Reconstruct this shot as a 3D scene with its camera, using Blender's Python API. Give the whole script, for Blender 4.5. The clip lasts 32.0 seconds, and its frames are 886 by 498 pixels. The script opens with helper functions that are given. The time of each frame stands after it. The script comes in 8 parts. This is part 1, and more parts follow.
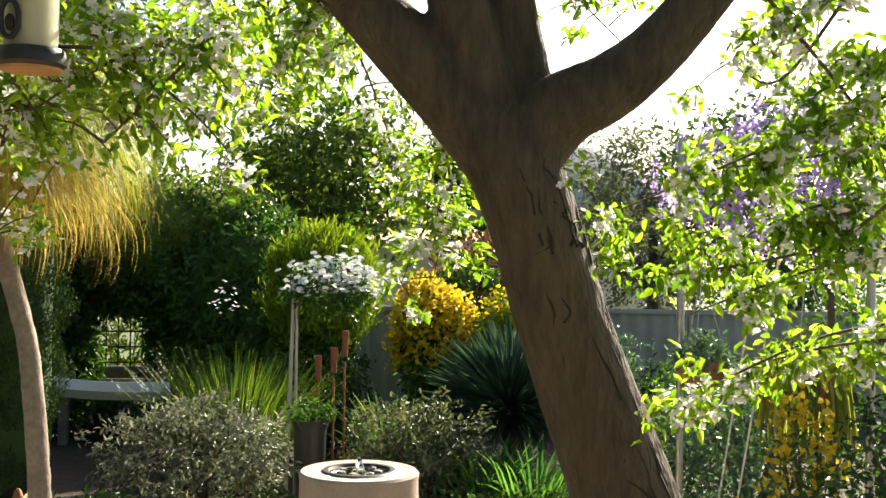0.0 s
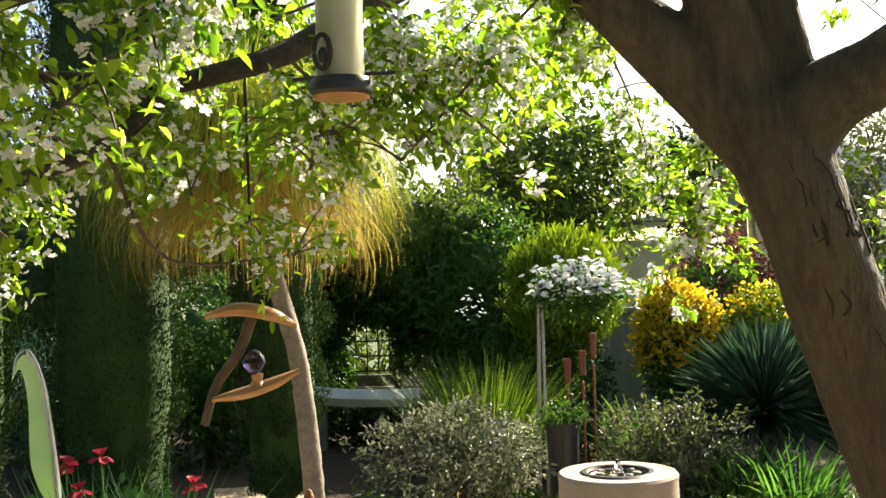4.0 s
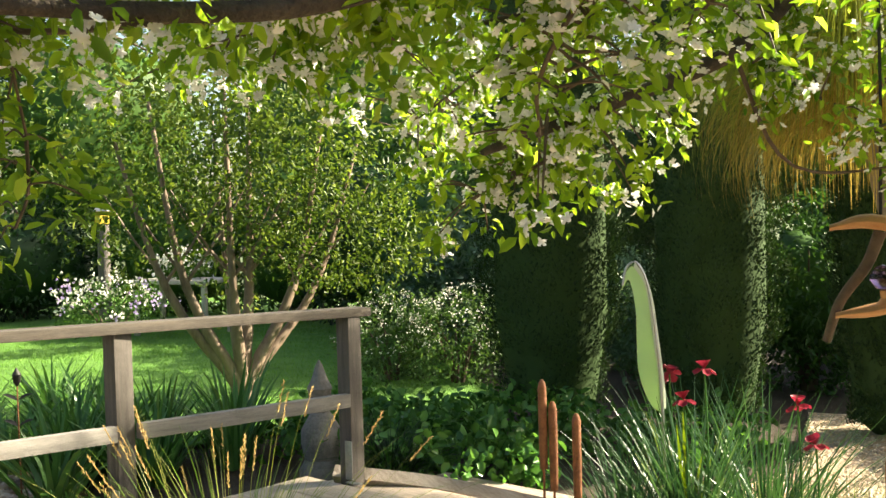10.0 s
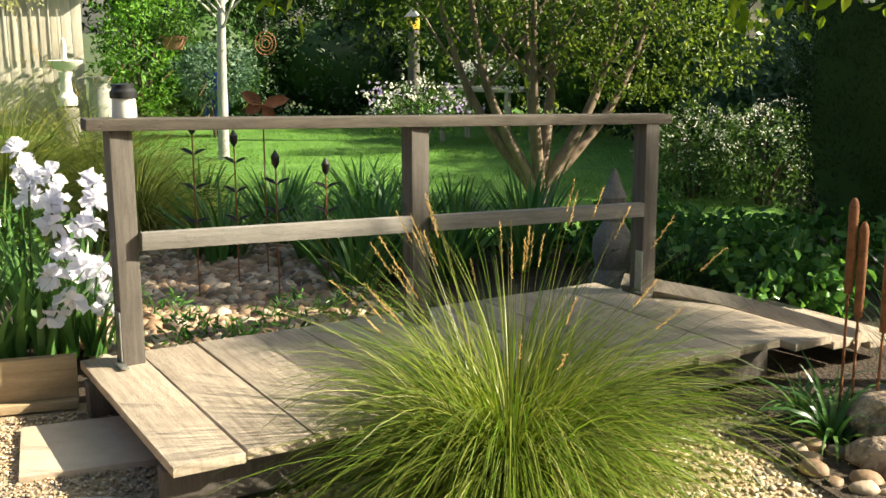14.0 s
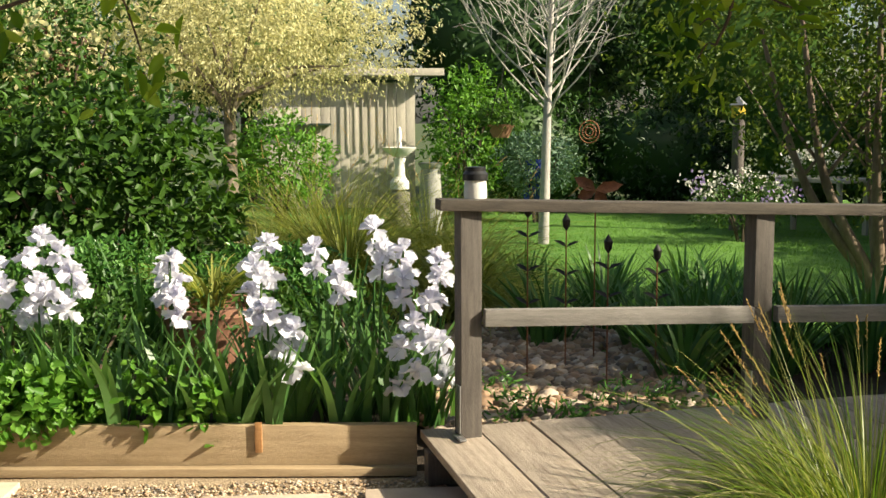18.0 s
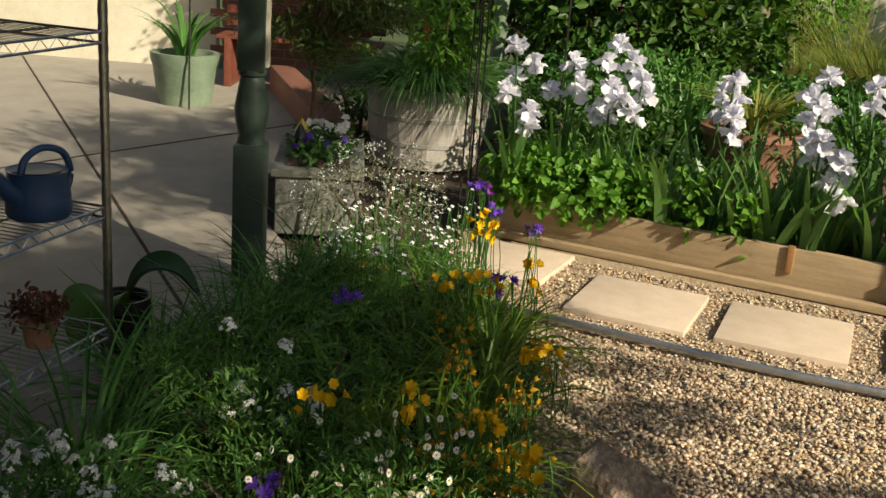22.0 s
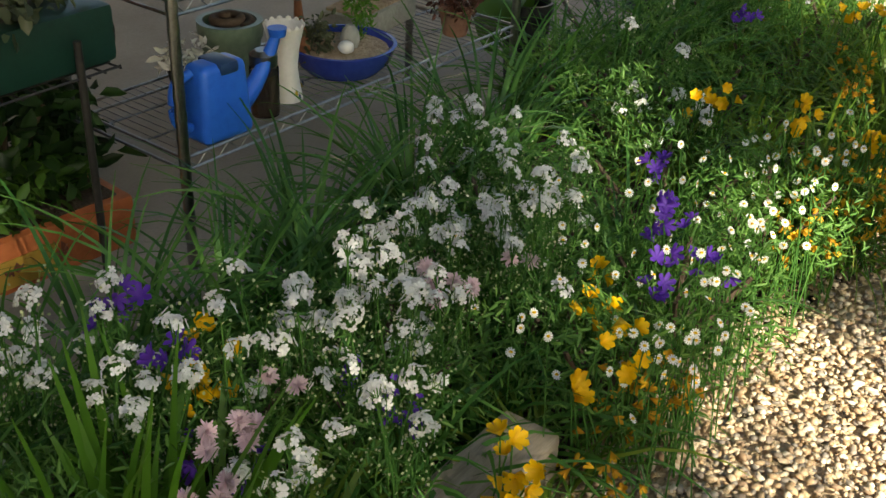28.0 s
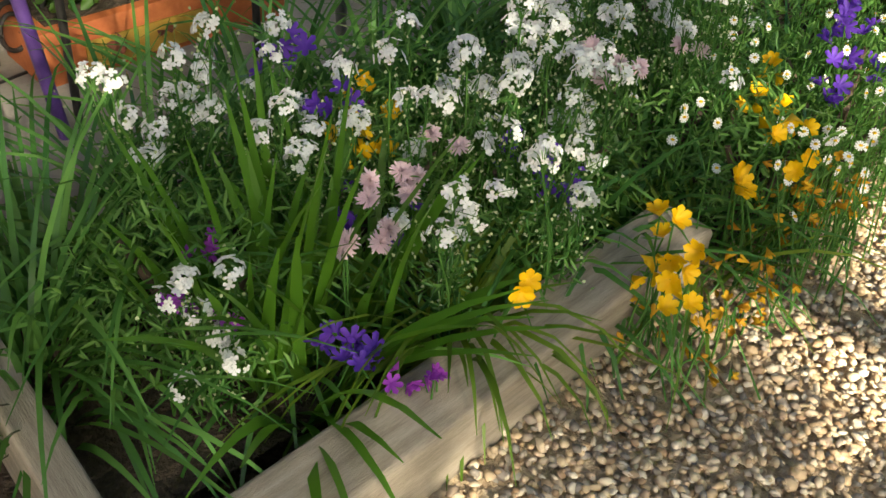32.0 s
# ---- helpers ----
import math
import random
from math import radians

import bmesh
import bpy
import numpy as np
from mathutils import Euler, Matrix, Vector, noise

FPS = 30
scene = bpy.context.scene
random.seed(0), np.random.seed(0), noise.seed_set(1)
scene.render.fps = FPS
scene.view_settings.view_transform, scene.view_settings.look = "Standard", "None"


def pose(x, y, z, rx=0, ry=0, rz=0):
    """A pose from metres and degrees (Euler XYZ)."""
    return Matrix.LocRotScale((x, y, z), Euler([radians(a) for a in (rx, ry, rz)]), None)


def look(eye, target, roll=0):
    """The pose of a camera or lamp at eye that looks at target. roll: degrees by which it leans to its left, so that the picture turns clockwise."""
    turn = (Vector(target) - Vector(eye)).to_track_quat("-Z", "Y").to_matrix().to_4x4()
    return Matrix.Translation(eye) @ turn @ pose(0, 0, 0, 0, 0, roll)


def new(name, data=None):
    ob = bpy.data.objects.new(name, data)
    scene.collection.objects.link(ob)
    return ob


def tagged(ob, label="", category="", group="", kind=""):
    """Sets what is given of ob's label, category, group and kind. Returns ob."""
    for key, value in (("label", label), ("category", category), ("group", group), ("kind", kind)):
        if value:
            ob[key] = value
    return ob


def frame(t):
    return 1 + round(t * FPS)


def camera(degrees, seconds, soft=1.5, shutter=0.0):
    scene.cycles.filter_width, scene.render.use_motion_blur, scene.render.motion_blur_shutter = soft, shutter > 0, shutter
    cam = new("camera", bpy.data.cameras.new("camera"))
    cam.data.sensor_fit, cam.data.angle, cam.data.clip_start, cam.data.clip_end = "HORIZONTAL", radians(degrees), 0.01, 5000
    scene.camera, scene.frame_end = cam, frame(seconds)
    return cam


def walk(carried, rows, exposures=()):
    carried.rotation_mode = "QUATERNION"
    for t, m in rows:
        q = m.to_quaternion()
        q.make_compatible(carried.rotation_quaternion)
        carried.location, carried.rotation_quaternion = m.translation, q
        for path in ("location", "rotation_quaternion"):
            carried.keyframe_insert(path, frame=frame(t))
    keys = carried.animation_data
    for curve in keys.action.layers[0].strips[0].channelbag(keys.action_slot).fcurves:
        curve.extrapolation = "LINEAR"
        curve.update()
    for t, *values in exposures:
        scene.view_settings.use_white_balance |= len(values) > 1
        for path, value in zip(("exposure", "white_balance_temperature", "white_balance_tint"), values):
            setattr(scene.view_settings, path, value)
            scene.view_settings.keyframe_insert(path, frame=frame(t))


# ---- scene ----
cam = camera(44.7, 32.0)
# seconds, eye, yaw, pitch, roll
PATH = [
    (0, 0.044, 0.044, 1.596, 0.94, 0.80, 0.73),
    (0.5, 0.036, 0.049, 1.558, 0.96, -0.26, 0.79),
    (1, 0.018, 0.072, 1.499, 1.25, -2.40, 0.67),
    (1.5, -0.014, 0.068, 1.514, 2.74, -2.72, 0.33),
    (2, -0.046, 0.033, 1.557, 6.35, -1.41, -0.36),
    (2.5, -0.076, -0.005, 1.585, 8.74, -0.51, -0.50),
    (4.5, -0.075, -0.026, 1.593, 15.02, 2.31, -2.95),
    (5, -0.085, -0.019, 1.595, 18.32, 3.90, -3.65),
    (5.5, -0.089, -0.015, 1.600, 21.79, 4.91, -2.45),
    (6, -0.099, -0.008, 1.604, 24.36, 5.29, -2.17),
    (6.5, -0.108, -0.005, 1.608, 27.55, 7.08, -2.54),
    (7, -0.095, -0.021, 1.599, 31.18, 10.05, -3.19),
    (7.5, -0.096, -0.024, 1.596, 32.88, 10.45, -2.36),
    (8, -0.118, -0.007, 1.598, 35.01, 7.76, -2.10),
    (8.5, -0.115, -0.016, 1.585, 37.85, 5.00, -2.33),
    (9, -0.114, -0.025, 1.579, 39.95, 1.80, -2.34),
    (9.5, -0.126, -0.022, 1.578, 42.75, -0.18, -2.16),
    (10, -0.168, -0.027, 1.568, 43.16, -2.06, -1.60),
    (10.5, -0.185, -0.031, 1.560, 43.09, -2.52, -1.22),
    (11, -0.221, -0.015, 1.539, 41.93, -4.25, -1.24),
    (11.5, -0.225, 0.010, 1.520, 42.66, -7.57, 0.24),
    (12, -0.217, 0.009, 1.507, 44.53, -8.83, -0.23),
    (12.5, -0.229, 0.006, 1.494, 45.22, -10.69, 0.75),
    (13, -0.239, -0.011, 1.490, 49.28, -11.55, 0.56),
    (13.5, -0.247, 0.057, 1.483, 54.58, -11.33, -0.52),
    (14, -0.238, 0.075, 1.482, 59.35, -11.42, -0.21),
    (14.5, -0.227, 0.096, 1.475, 61.61, -10.54, -0.05),
    (16.5, -0.293, -0.020, 1.471, 69.51, -7.26, 0.51),
    (17, -0.301, -0.031, 1.467, 72.37, -6.96, 0.40),
    (17.5, -0.291, -0.047, 1.469, 73.81, -6.47, -0.23),
    (18, -0.282, -0.061, 1.465, 75.59, -6.68, -0.26),
    (18.5, -0.277, -0.111, 1.459, 80.27, -7.43, 0.37),
    (19, -0.284, -0.192, 1.406, 85.92, -7.03, 0.40),
    (19.5, -0.243, -0.258, 1.413, 89.41, -7.60, 0.77),
    (20, -0.187, -0.299, 1.474, 94.80, -11.30, -0.36),
    (20.5, -0.075, -0.374, 1.479, 93.95, -12.65, -0.05),
    (21, 0.038, -0.440, 1.500, 93.25, -14.49, 1.54),
    (21.5, 0.091, -0.413, 1.496, 97.24, -15.96, 4.44),
    (22, 0.093, -0.383, 1.483, 100.71, -16.83, 4.26),
    (22.5, 0.090, -0.363, 1.482, 103.22, -18.81, 4.36),
    (23, 0.118, -0.377, 1.460, 103.54, -20.09, 4.31),
    (23.5, 0.133, -0.384, 1.434, 104.51, -21.58, 4.10),
    (24, 0.156, -0.383, 1.440, 105.59, -22.75, 4.10),
    (24.5, 0.182, -0.389, 1.439, 106.25, -23.20, 4.77),
    (26.5, 0.265, -0.346, 1.425, 115.28, -26.29, 3.53),
    (27, 0.291, -0.369, 1.408, 116.76, -26.79, 3.86),
    (27.5, 0.302, -0.374, 1.383, 118.92, -27.90, 3.71),
    (28, 0.300, -0.368, 1.361, 120.62, -30.13, 2.79),
    (28.5, 0.303, -0.372, 1.343, 121.89, -32.42, 2.81),
    (29, 0.306, -0.373, 1.331, 122.14, -33.34, 3.22),
    (29.5, 0.313, -0.379, 1.318, 122.82, -34.94, 4.03),
    (30, 0.325, -0.380, 1.303, 123.35, -35.64, 4.21),
    (30.5, 0.339, -0.386, 1.285, 123.90, -36.47, 4.11),
    (31, 0.352, -0.385, 1.268, 124.55, -37.26, 3.95),
    (31.5, 0.368, -0.394, 1.262, 124.86, -37.83, 4.50),
    (32, 0.385, -0.420, 1.245, 126.26, -38.84, 4.82),
]
walk(cam, [(t, pose(x, y, z, 90 + p, 0, yaw) @ pose(0, 0, 0, 0, 0, r)) for t, x, y, z, yaw, p, r in PATH],
     [(0.0, 1.8, 6750, 10), (2.5, 1.8, 6800, 9), (5.0, 1.9, 6900, 9), (6.0, 1.72, 7050, 8), (7.0, 1.38, 7350, 7), (8.0, 0.95, 7200, 7), (9.0, 1.3, 7400, 7), (10.0, 2.1, 7100, 7), (11.0, 2.4, 6950, 8), (12.0, 2.22, 6850, 7), (13.0, 1.78, 7000, 6), (14.0, 1.5, 6950, 6),
      (17.0, 1.12, 6900, 7), (19.0, 0.7, 7000, 9), (20.0, 0.4, 7000, 9), (21.0, 0.2, 7000, 9), (22.5, 0.55, 7000, 8), (24.0, 1.22, 6950, 8), (28.0, 1.5, 7000, 5), (30.0, 1.82, 6950, 5), (32.0, 2.10, 6950, 6)])

# ---- world and sun ----
SUN = Vector((0.50, 0.866, 0.0)).normalized() * math.cos(radians(32)) + Vector((0, 0, math.sin(radians(32))))
world = bpy.data.worlds.new("garden_sky")
scene.world = world
world.use_nodes = True
wn = world.node_tree.nodes
sky = wn.new("ShaderNodeTexSky")
sky.sky_type, sky.sun_disc = "NISHITA", False
sky.sun_elevation, sky.sun_rotation = radians(32), math.atan2(SUN.x, SUN.y)
sky.air_density, sky.dust_density = 1.0, 2.5
wn["Background"].inputs["Strength"].default_value = 0.073
world.node_tree.links.new(sky.outputs[0], wn["Background"].inputs["Color"])
sun = new("sun", bpy.data.lights.new("sun", "SUN"))
sun.data.energy, sun.data.angle, sun.data.color = 5.4, radians(0.6), (1.0, 0.92, 0.76)
sun.matrix_basis = look(SUN * 40, (0, 0, 0))


# ---- materials ----
def nodes_of(name):
    m = bpy.data.materials.new(name)
    m.use_nodes = True
    nt = m.node_tree
    return m, nt, nt.nodes["Principled BSDF"]


def ramp(nt, fac, stops):
    r = nt.nodes.new("ShaderNodeValToRGB")
    while len(r.color_ramp.elements) < len(stops):
        r.color_ramp.elements.new(0.5)
    for e, (p, c) in zip(r.color_ramp.elements, stops):
        e.position, e.color = p, (*c, 1)
    nt.links.new(fac, r.inputs[0])
    return r.outputs[0]


def noisy(nt, scale, detail=4.0, rough=0.6, stretch=(1, 1, 1)):
    tc, mp, n = nt.nodes.new("ShaderNodeTexCoord"), nt.nodes.new("ShaderNodeMapping"), nt.nodes.new("ShaderNodeTexNoise")
    mp.inputs["Scale"].default_value = stretch
    n.inputs["Scale"].default_value, n.inputs["Detail"].default_value, n.inputs["Roughness"].default_value = scale, detail, rough
    nt.links.new(tc.outputs["Object"], mp.inputs[0])
    nt.links.new(mp.outputs[0], n.inputs["Vector"])
    return n.outputs["Fac"]


def blend(nt, fac, a, b, mode="MIX"):
    x = nt.nodes.new("ShaderNodeMix")
    x.data_type, x.blend_type = "RGBA", mode
    for sock, v in ((x.inputs[0], fac), (x.inputs[6], a), (x.inputs[7], b)):
        if isinstance(v, (int, float)):
            sock.default_value = v
        elif isinstance(v, tuple):
            sock.default_value = (*v, 1)
        else:
            nt.links.new(v, sock)
    return x.outputs[2]


def surface(name, dark, light, scale=8.0, rough=0.7, bump=0.3, fine=60.0, metal=0.0, stretch=(1, 1, 1), island=0.0, spec=0.4, dist=0.01, palette=None):
    """A solid material: two colours mixed by coarse and fine noise, with relief."""
    m, nt, p = nodes_of(name)
    a, b = noisy(nt, scale, 5, 0.65, stretch), noisy(nt, fine, 3, 0.6, stretch)
    mid = tuple((x + y) / 2 for x, y in zip(dark, light))
    col = ramp(nt, a, [(0.3, dark), (0.5, mid), (0.72, light)])
    col = blend(nt, 0.35, col, ramp(nt, b, [(0.3, dark), (0.7, light)]))
    if island:
        g = nt.nodes.new("ShaderNodeNewGeometry")
        o = nt.nodes.new("ShaderNodeObjectInfo")
        s = nt.nodes.new("ShaderNodeMath")
        s.operation = "ADD"
        f = nt.nodes.new("ShaderNodeMath")
        f.operation = "FRACT"
        nt.links.new(g.outputs["Random Per Island"], s.inputs[0])
        nt.links.new(o.outputs["Random"], s.inputs[1])
        nt.links.new(s.outputs[0], f.inputs[0])
        col = blend(nt, island, col, ramp(nt, f.outputs[0], palette or [(0.0, tuple(c * 0.5 for c in dark)), (0.5, mid), (1.0, tuple(min(1, c * 1.25) for c in light))]))
    nt.links.new(col, p.inputs["Base Color"])
    p.inputs["Roughness"].default_value, p.inputs["Metallic"].default_value = rough, metal
    p.inputs["Specular IOR Level"].default_value = spec
    if bump:
        bp = nt.nodes.new("ShaderNodeBump")
        bp.inputs["Strength"].default_value, bp.inputs["Distance"].default_value = bump, dist
        nt.links.new(b, bp.inputs["Height"])
        nt.links.new(bp.outputs[0], p.inputs["Normal"])
    return m


def leafy(name, dark, light, thin=0.45, rough=0.45, tip=None):
    """Leaf or petal: each leaf has its own tone, and light shines through it."""
    m, nt, p = nodes_of(name)
    g = nt.nodes.new("ShaderNodeNewGeometry")
    mid = tuple((x + y) / 2 for x, y in zip(dark, light))
    stops = [(0.0, dark), (0.55, mid), (0.9, light)]
    if tip:
        stops.append((1.0, tip))
    col = ramp(nt, g.outputs["Random Per Island"], stops)
    col = blend(nt, 0.3, col, ramp(nt, noisy(nt, 3.0), [(0.35, dark), (0.65, light)]))
    nt.links.new(col, p.inputs["Base Color"])
    p.inputs["Roughness"].default_value = rough
    p.inputs["Specular IOR Level"].default_value = 0.3
    t, mx = nt.nodes.new("ShaderNodeBsdfTranslucent"), nt.nodes.new("ShaderNodeMixShader")
    warm = blend(nt, 1.0, col, (1.0, 1.0, 0.55), "MULTIPLY") if dark[1] > dark[0] * 1.2 else col
    nt.links.new(warm, t.inputs["Color"])
    mx.inputs[0].default_value = thin
    nt.links.new(p.outputs[0], mx.inputs[1])
    nt.links.new(t.outputs[0], mx.inputs[2])
    nt.links.new(mx.outputs[0], nt.nodes["Material Output"].inputs["Surface"])
    return m


M = {
    "bark": surface("bark", (0.016, 0.012, 0.008), (0.105, 0.080, 0.054), 9, 0.85, 1.0, 38, stretch=(1, 1, 0.25), dist=0.03),
    # limb bark: smoother, and darker because backlight is put into the colour
    "limbbark": surface("limb_bark", (0.013, 0.010, 0.007), (0.075, 0.056, 0.038), 14, 0.85, 0.8, 60, dist=0.012),
    "crack": surface("bark_crack", (0.012, 0.009, 0.007), (0.03, 0.022, 0.016), 20, 0.9),
    "twig": surface("twig", (0.05, 0.035, 0.022), (0.13, 0.09, 0.06), 20, 0.8),
    "pinkbark": surface("pink_bark", (0.09, 0.06, 0.04), (0.31, 0.22, 0.16), 9, 0.6, 0.3, 50, stretch=(1, 1, 0.3)),
    "paletrunk": surface("pale_trunk", (0.25, 0.23, 0.21), (0.55, 0.52, 0.48), 6, 0.7, 0.4, 50, stretch=(1, 1, 0.3)),
    "slimbark": surface("slim_bark", (0.12, 0.09, 0.07), (0.33, 0.27, 0.21), 9, 0.8, 0.6, 40),
    "apple": leafy("apple_leaf", (0.050, 0.15, 0.014), (0.40, 0.58, 0.055), 0.70, 0.33, (0.54, 0.66, 0.12)),
    "petal": leafy("white_petal", (0.74, 0.74, 0.73), (0.88, 0.88, 0.87), 0.35, 0.6),
    # white petals tinted lavender: their bluish shade put into the colour
    "irispetal": leafy("iris_petal", (0.77, 0.76, 0.87), (0.93, 0.93, 0.97), 0.4, 0.6),
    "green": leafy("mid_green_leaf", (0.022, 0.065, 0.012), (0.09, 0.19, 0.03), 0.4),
    "dark": leafy("dark_green_leaf", (0.006, 0.024, 0.007), (0.032, 0.080, 0.017), 0.25),
    "hedge": leafy("hedge_leaf", (0.020, 0.065, 0.016), (0.08, 0.17, 0.035), 0.35),
    "cypress": leafy("cypress_leaf", (0.010, 0.028, 0.010), (0.048, 0.092, 0.024), 0.15, 0.85),
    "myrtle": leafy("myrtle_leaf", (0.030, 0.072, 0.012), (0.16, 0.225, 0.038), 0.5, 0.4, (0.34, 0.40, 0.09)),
    "lime": leafy("lime_leaf", (0.07, 0.14, 0.01), (0.28, 0.37, 0.025), 0.4),
    "maple": leafy("maple_leaf", (0.035, 0.075, 0.018), (0.15, 0.20, 0.055), 0.45),
    "blue": leafy("blue_green_leaf", (0.05, 0.11, 0.07), (0.13, 0.22, 0.14), 0.3),
    "tree": leafy("tree_leaf", (0.03, 0.075, 0.025), (0.12, 0.21, 0.06), 0.45),
    "grey": leafy("grey_leaf", (0.10, 0.12, 0.07), (0.30, 0.31, 0.20), 0.3),
    "olive": leafy("olive_leaf", (0.06, 0.08, 0.045), (0.17, 0.19, 0.11), 0.35),
    "yellowtree": leafy("yellow_leaf", (0.46, 0.43, 0.17), (0.84, 0.80, 0.46), 0.5),
    "gold": leafy("gold_petal", (0.46, 0.32, 0.015), (0.80, 0.62, 0.04), 0.45),
    "herb": leafy("herb_leaf", (0.06, 0.19, 0.02), (0.20, 0.40, 0.06), 0.45, 0.4),
    "boxgreen": surface("bottle_green_plastic", (0.004, 0.022, 0.016), (0.012, 0.05, 0.036), 6, 0.4, 0.05),
    "rust": leafy("rust_leaf", (0.07, 0.028, 0.02), (0.19, 0.08, 0.05), 0.4),
    "yucca": leafy("yucca_leaf", (0.03, 0.075, 0.06), (0.10, 0.18, 0.14), 0.15),
    "grass": leafy("grass_blade", (0.05, 0.12, 0.012), (0.21, 0.32, 0.035), 0.45, 0.4, (0.42, 0.40, 0.13)),
    "tussock": leafy("tussock_blade", (0.07, 0.115, 0.018), (0.32, 0.35, 0.075), 0.45, 0.35, (0.70, 0.64, 0.34)),
    "straw": leafy("straw_grass", (0.13, 0.18, 0.03), (0.42, 0.44, 0.11), 0.5, 0.35, (0.58, 0.50, 0.20)),
    "golden": leafy("golden_strand", (0.24, 0.16, 0.025), (0.66, 0.49, 0.11), 0.62),
    "greenstrand": leafy("green_strand", (0.11, 0.16, 0.02), (0.44, 0.46, 0.08), 0.62),
    "seed": leafy("seed_head", (0.38, 0.24, 0.07), (0.70, 0.50, 0.22), 0.35, 0.8),
    "blade": leafy("iris_blade", (0.03, 0.11, 0.028), (0.14, 0.29, 0.08), 0.4, 0.34, (0.25, 0.33, 0.11)),
    "fan": leafy("iris_fan", (0.06, 0.17, 0.045), (0.22, 0.40, 0.12), 0.42, 0.3, (0.34, 0.42, 0.16)),
    "broad": leafy("broad_blade", (0.035, 0.12, 0.012), (0.13, 0.30, 0.03), 0.42, 0.3, (0.40, 0.34, 0.12)),
    "irisdark": leafy("dark_iris_blade", (0.018, 0.065, 0.030), (0.085, 0.18, 0.075), 0.35, 0.28, (0.26, 0.33, 0.18)),
    "bedgreen": leafy("bed_leaf", (0.028, 0.105, 0.024), (0.15, 0.33, 0.075), 0.42, 0.24),
    "feather": leafy("feathery_leaf", (0.05, 0.15, 0.03), (0.20, 0.38, 0.09), 0.45, 0.45),
    "budgreen": leafy("pale_bud", (0.30, 0.38, 0.18), (0.62, 0.66, 0.42), 0.35, 0.6),
    "lawn": leafy("lawn_blade", (0.06, 0.19, 0.02), (0.20, 0.40, 0.05), 0.4, 0.6),
    "yellow": leafy("yellow_petal", (0.75, 0.38, 0.005), (0.90, 0.62, 0.01), 0.35, 0.5),
    "orange": leafy("orange_petal", (0.42, 0.19, 0.012), (0.82, 0.50, 0.03), 0.4, 0.6),
    "purple": leafy("purple_petal", (0.07, 0.018, 0.30), (0.19, 0.07, 0.56), 0.35, 0.5),
    "magenta": leafy("magenta_petal", (0.20, 0.02, 0.34), (0.46, 0.08, 0.60), 0.35, 0.5),
    "pink": leafy("pink_petal", (0.60, 0.40, 0.45), (0.84, 0.70, 0.75), 0.35, 0.6),
    "wisteria": leafy("wisteria_petal", (0.36, 0.25, 0.54), (0.66, 0.54, 0.84), 0.5, 0.6),
    "maroon": leafy("maroon_petal", (0.15, 0.01, 0.02), (0.38, 0.03, 0.06), 0.35, 0.5),
    "blossbg": leafy("cream_petal", (0.6, 0.58, 0.5), (0.85, 0.83, 0.76), 0.35, 0.6),
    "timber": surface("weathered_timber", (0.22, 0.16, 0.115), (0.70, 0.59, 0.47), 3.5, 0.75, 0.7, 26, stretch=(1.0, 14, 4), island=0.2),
    # mid rail: bleached wood, also lightened for the sun on it
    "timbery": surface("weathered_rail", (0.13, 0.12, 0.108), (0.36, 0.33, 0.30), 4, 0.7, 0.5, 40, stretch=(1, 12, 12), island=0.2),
    # top rail: the same wood darkened, its shade put into the colour
    "toprail": surface("weathered_shaded_top_rail", (0.045, 0.038, 0.032), (0.15, 0.125, 0.10), 4, 0.85, 0.6, 40, stretch=(1, 12, 12)),
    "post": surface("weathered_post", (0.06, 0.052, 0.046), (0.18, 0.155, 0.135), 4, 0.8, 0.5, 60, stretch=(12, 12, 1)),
    "sleeper": surface("pine_sleeper", (0.24, 0.165, 0.09), (0.52, 0.39, 0.24), 3, 0.7, 0.4, 40, stretch=(1, 10, 10)),
    "oldsleeper": surface("old_sleeper", (0.17, 0.14, 0.105), (0.42, 0.36, 0.29), 5, 0.8, 0.5, 60, stretch=(1, 12, 12)),
    "paver": surface("buff_paver", (0.50, 0.39, 0.29), (0.68, 0.55, 0.43), 9, 0.8, 0.25, 140),
    "pebble": surface("pebble", (0.17, 0.115, 0.07), (0.66, 0.53, 0.38), 30, 0.5, 0.15, 120, island=0.8, palette=[(0.0, (0.09, 0.08, 0.072)), (0.12, (0.24, 0.215, 0.195)), (0.3, (0.30, 0.175, 0.09)), (0.5, (0.50, 0.355, 0.21)), (0.75, (0.58, 0.45, 0.31)), (1.0, (0.74, 0.64, 0.51))]),
    "stone": surface("river_stone", (0.12, 0.08, 0.05), (0.45, 0.33, 0.22), 9, 0.65, 0.25, 60, island=0.75, palette=[(0.0, (0.07, 0.058, 0.05)), (0.25, (0.20, 0.13, 0.08)), (0.5, (0.34, 0.20, 0.11)), (0.75, (0.42, 0.32, 0.22)), (1.0, (0.62, 0.52, 0.42))]),
    "rock": surface("sandstone_rock", (0.13, 0.082, 0.055), (0.55, 0.42, 0.31), 11, 0.75, 0.9, 45, dist=0.02),
    "greyrock": surface("grey_rock", (0.10, 0.09, 0.08), (0.32, 0.29, 0.25), 7, 0.8, 0.8, 40, dist=0.02),
    "gravelbed": surface("gravel_sheet", (0.22, 0.15, 0.09), (0.60, 0.47, 0.32), 60, 0.8, 0.8, 90, dist=0.02),
    "soil": surface("soil", (0.025, 0.018, 0.012), (0.085, 0.060, 0.040), 12, 0.95, 0.9, 60, dist=0.03),
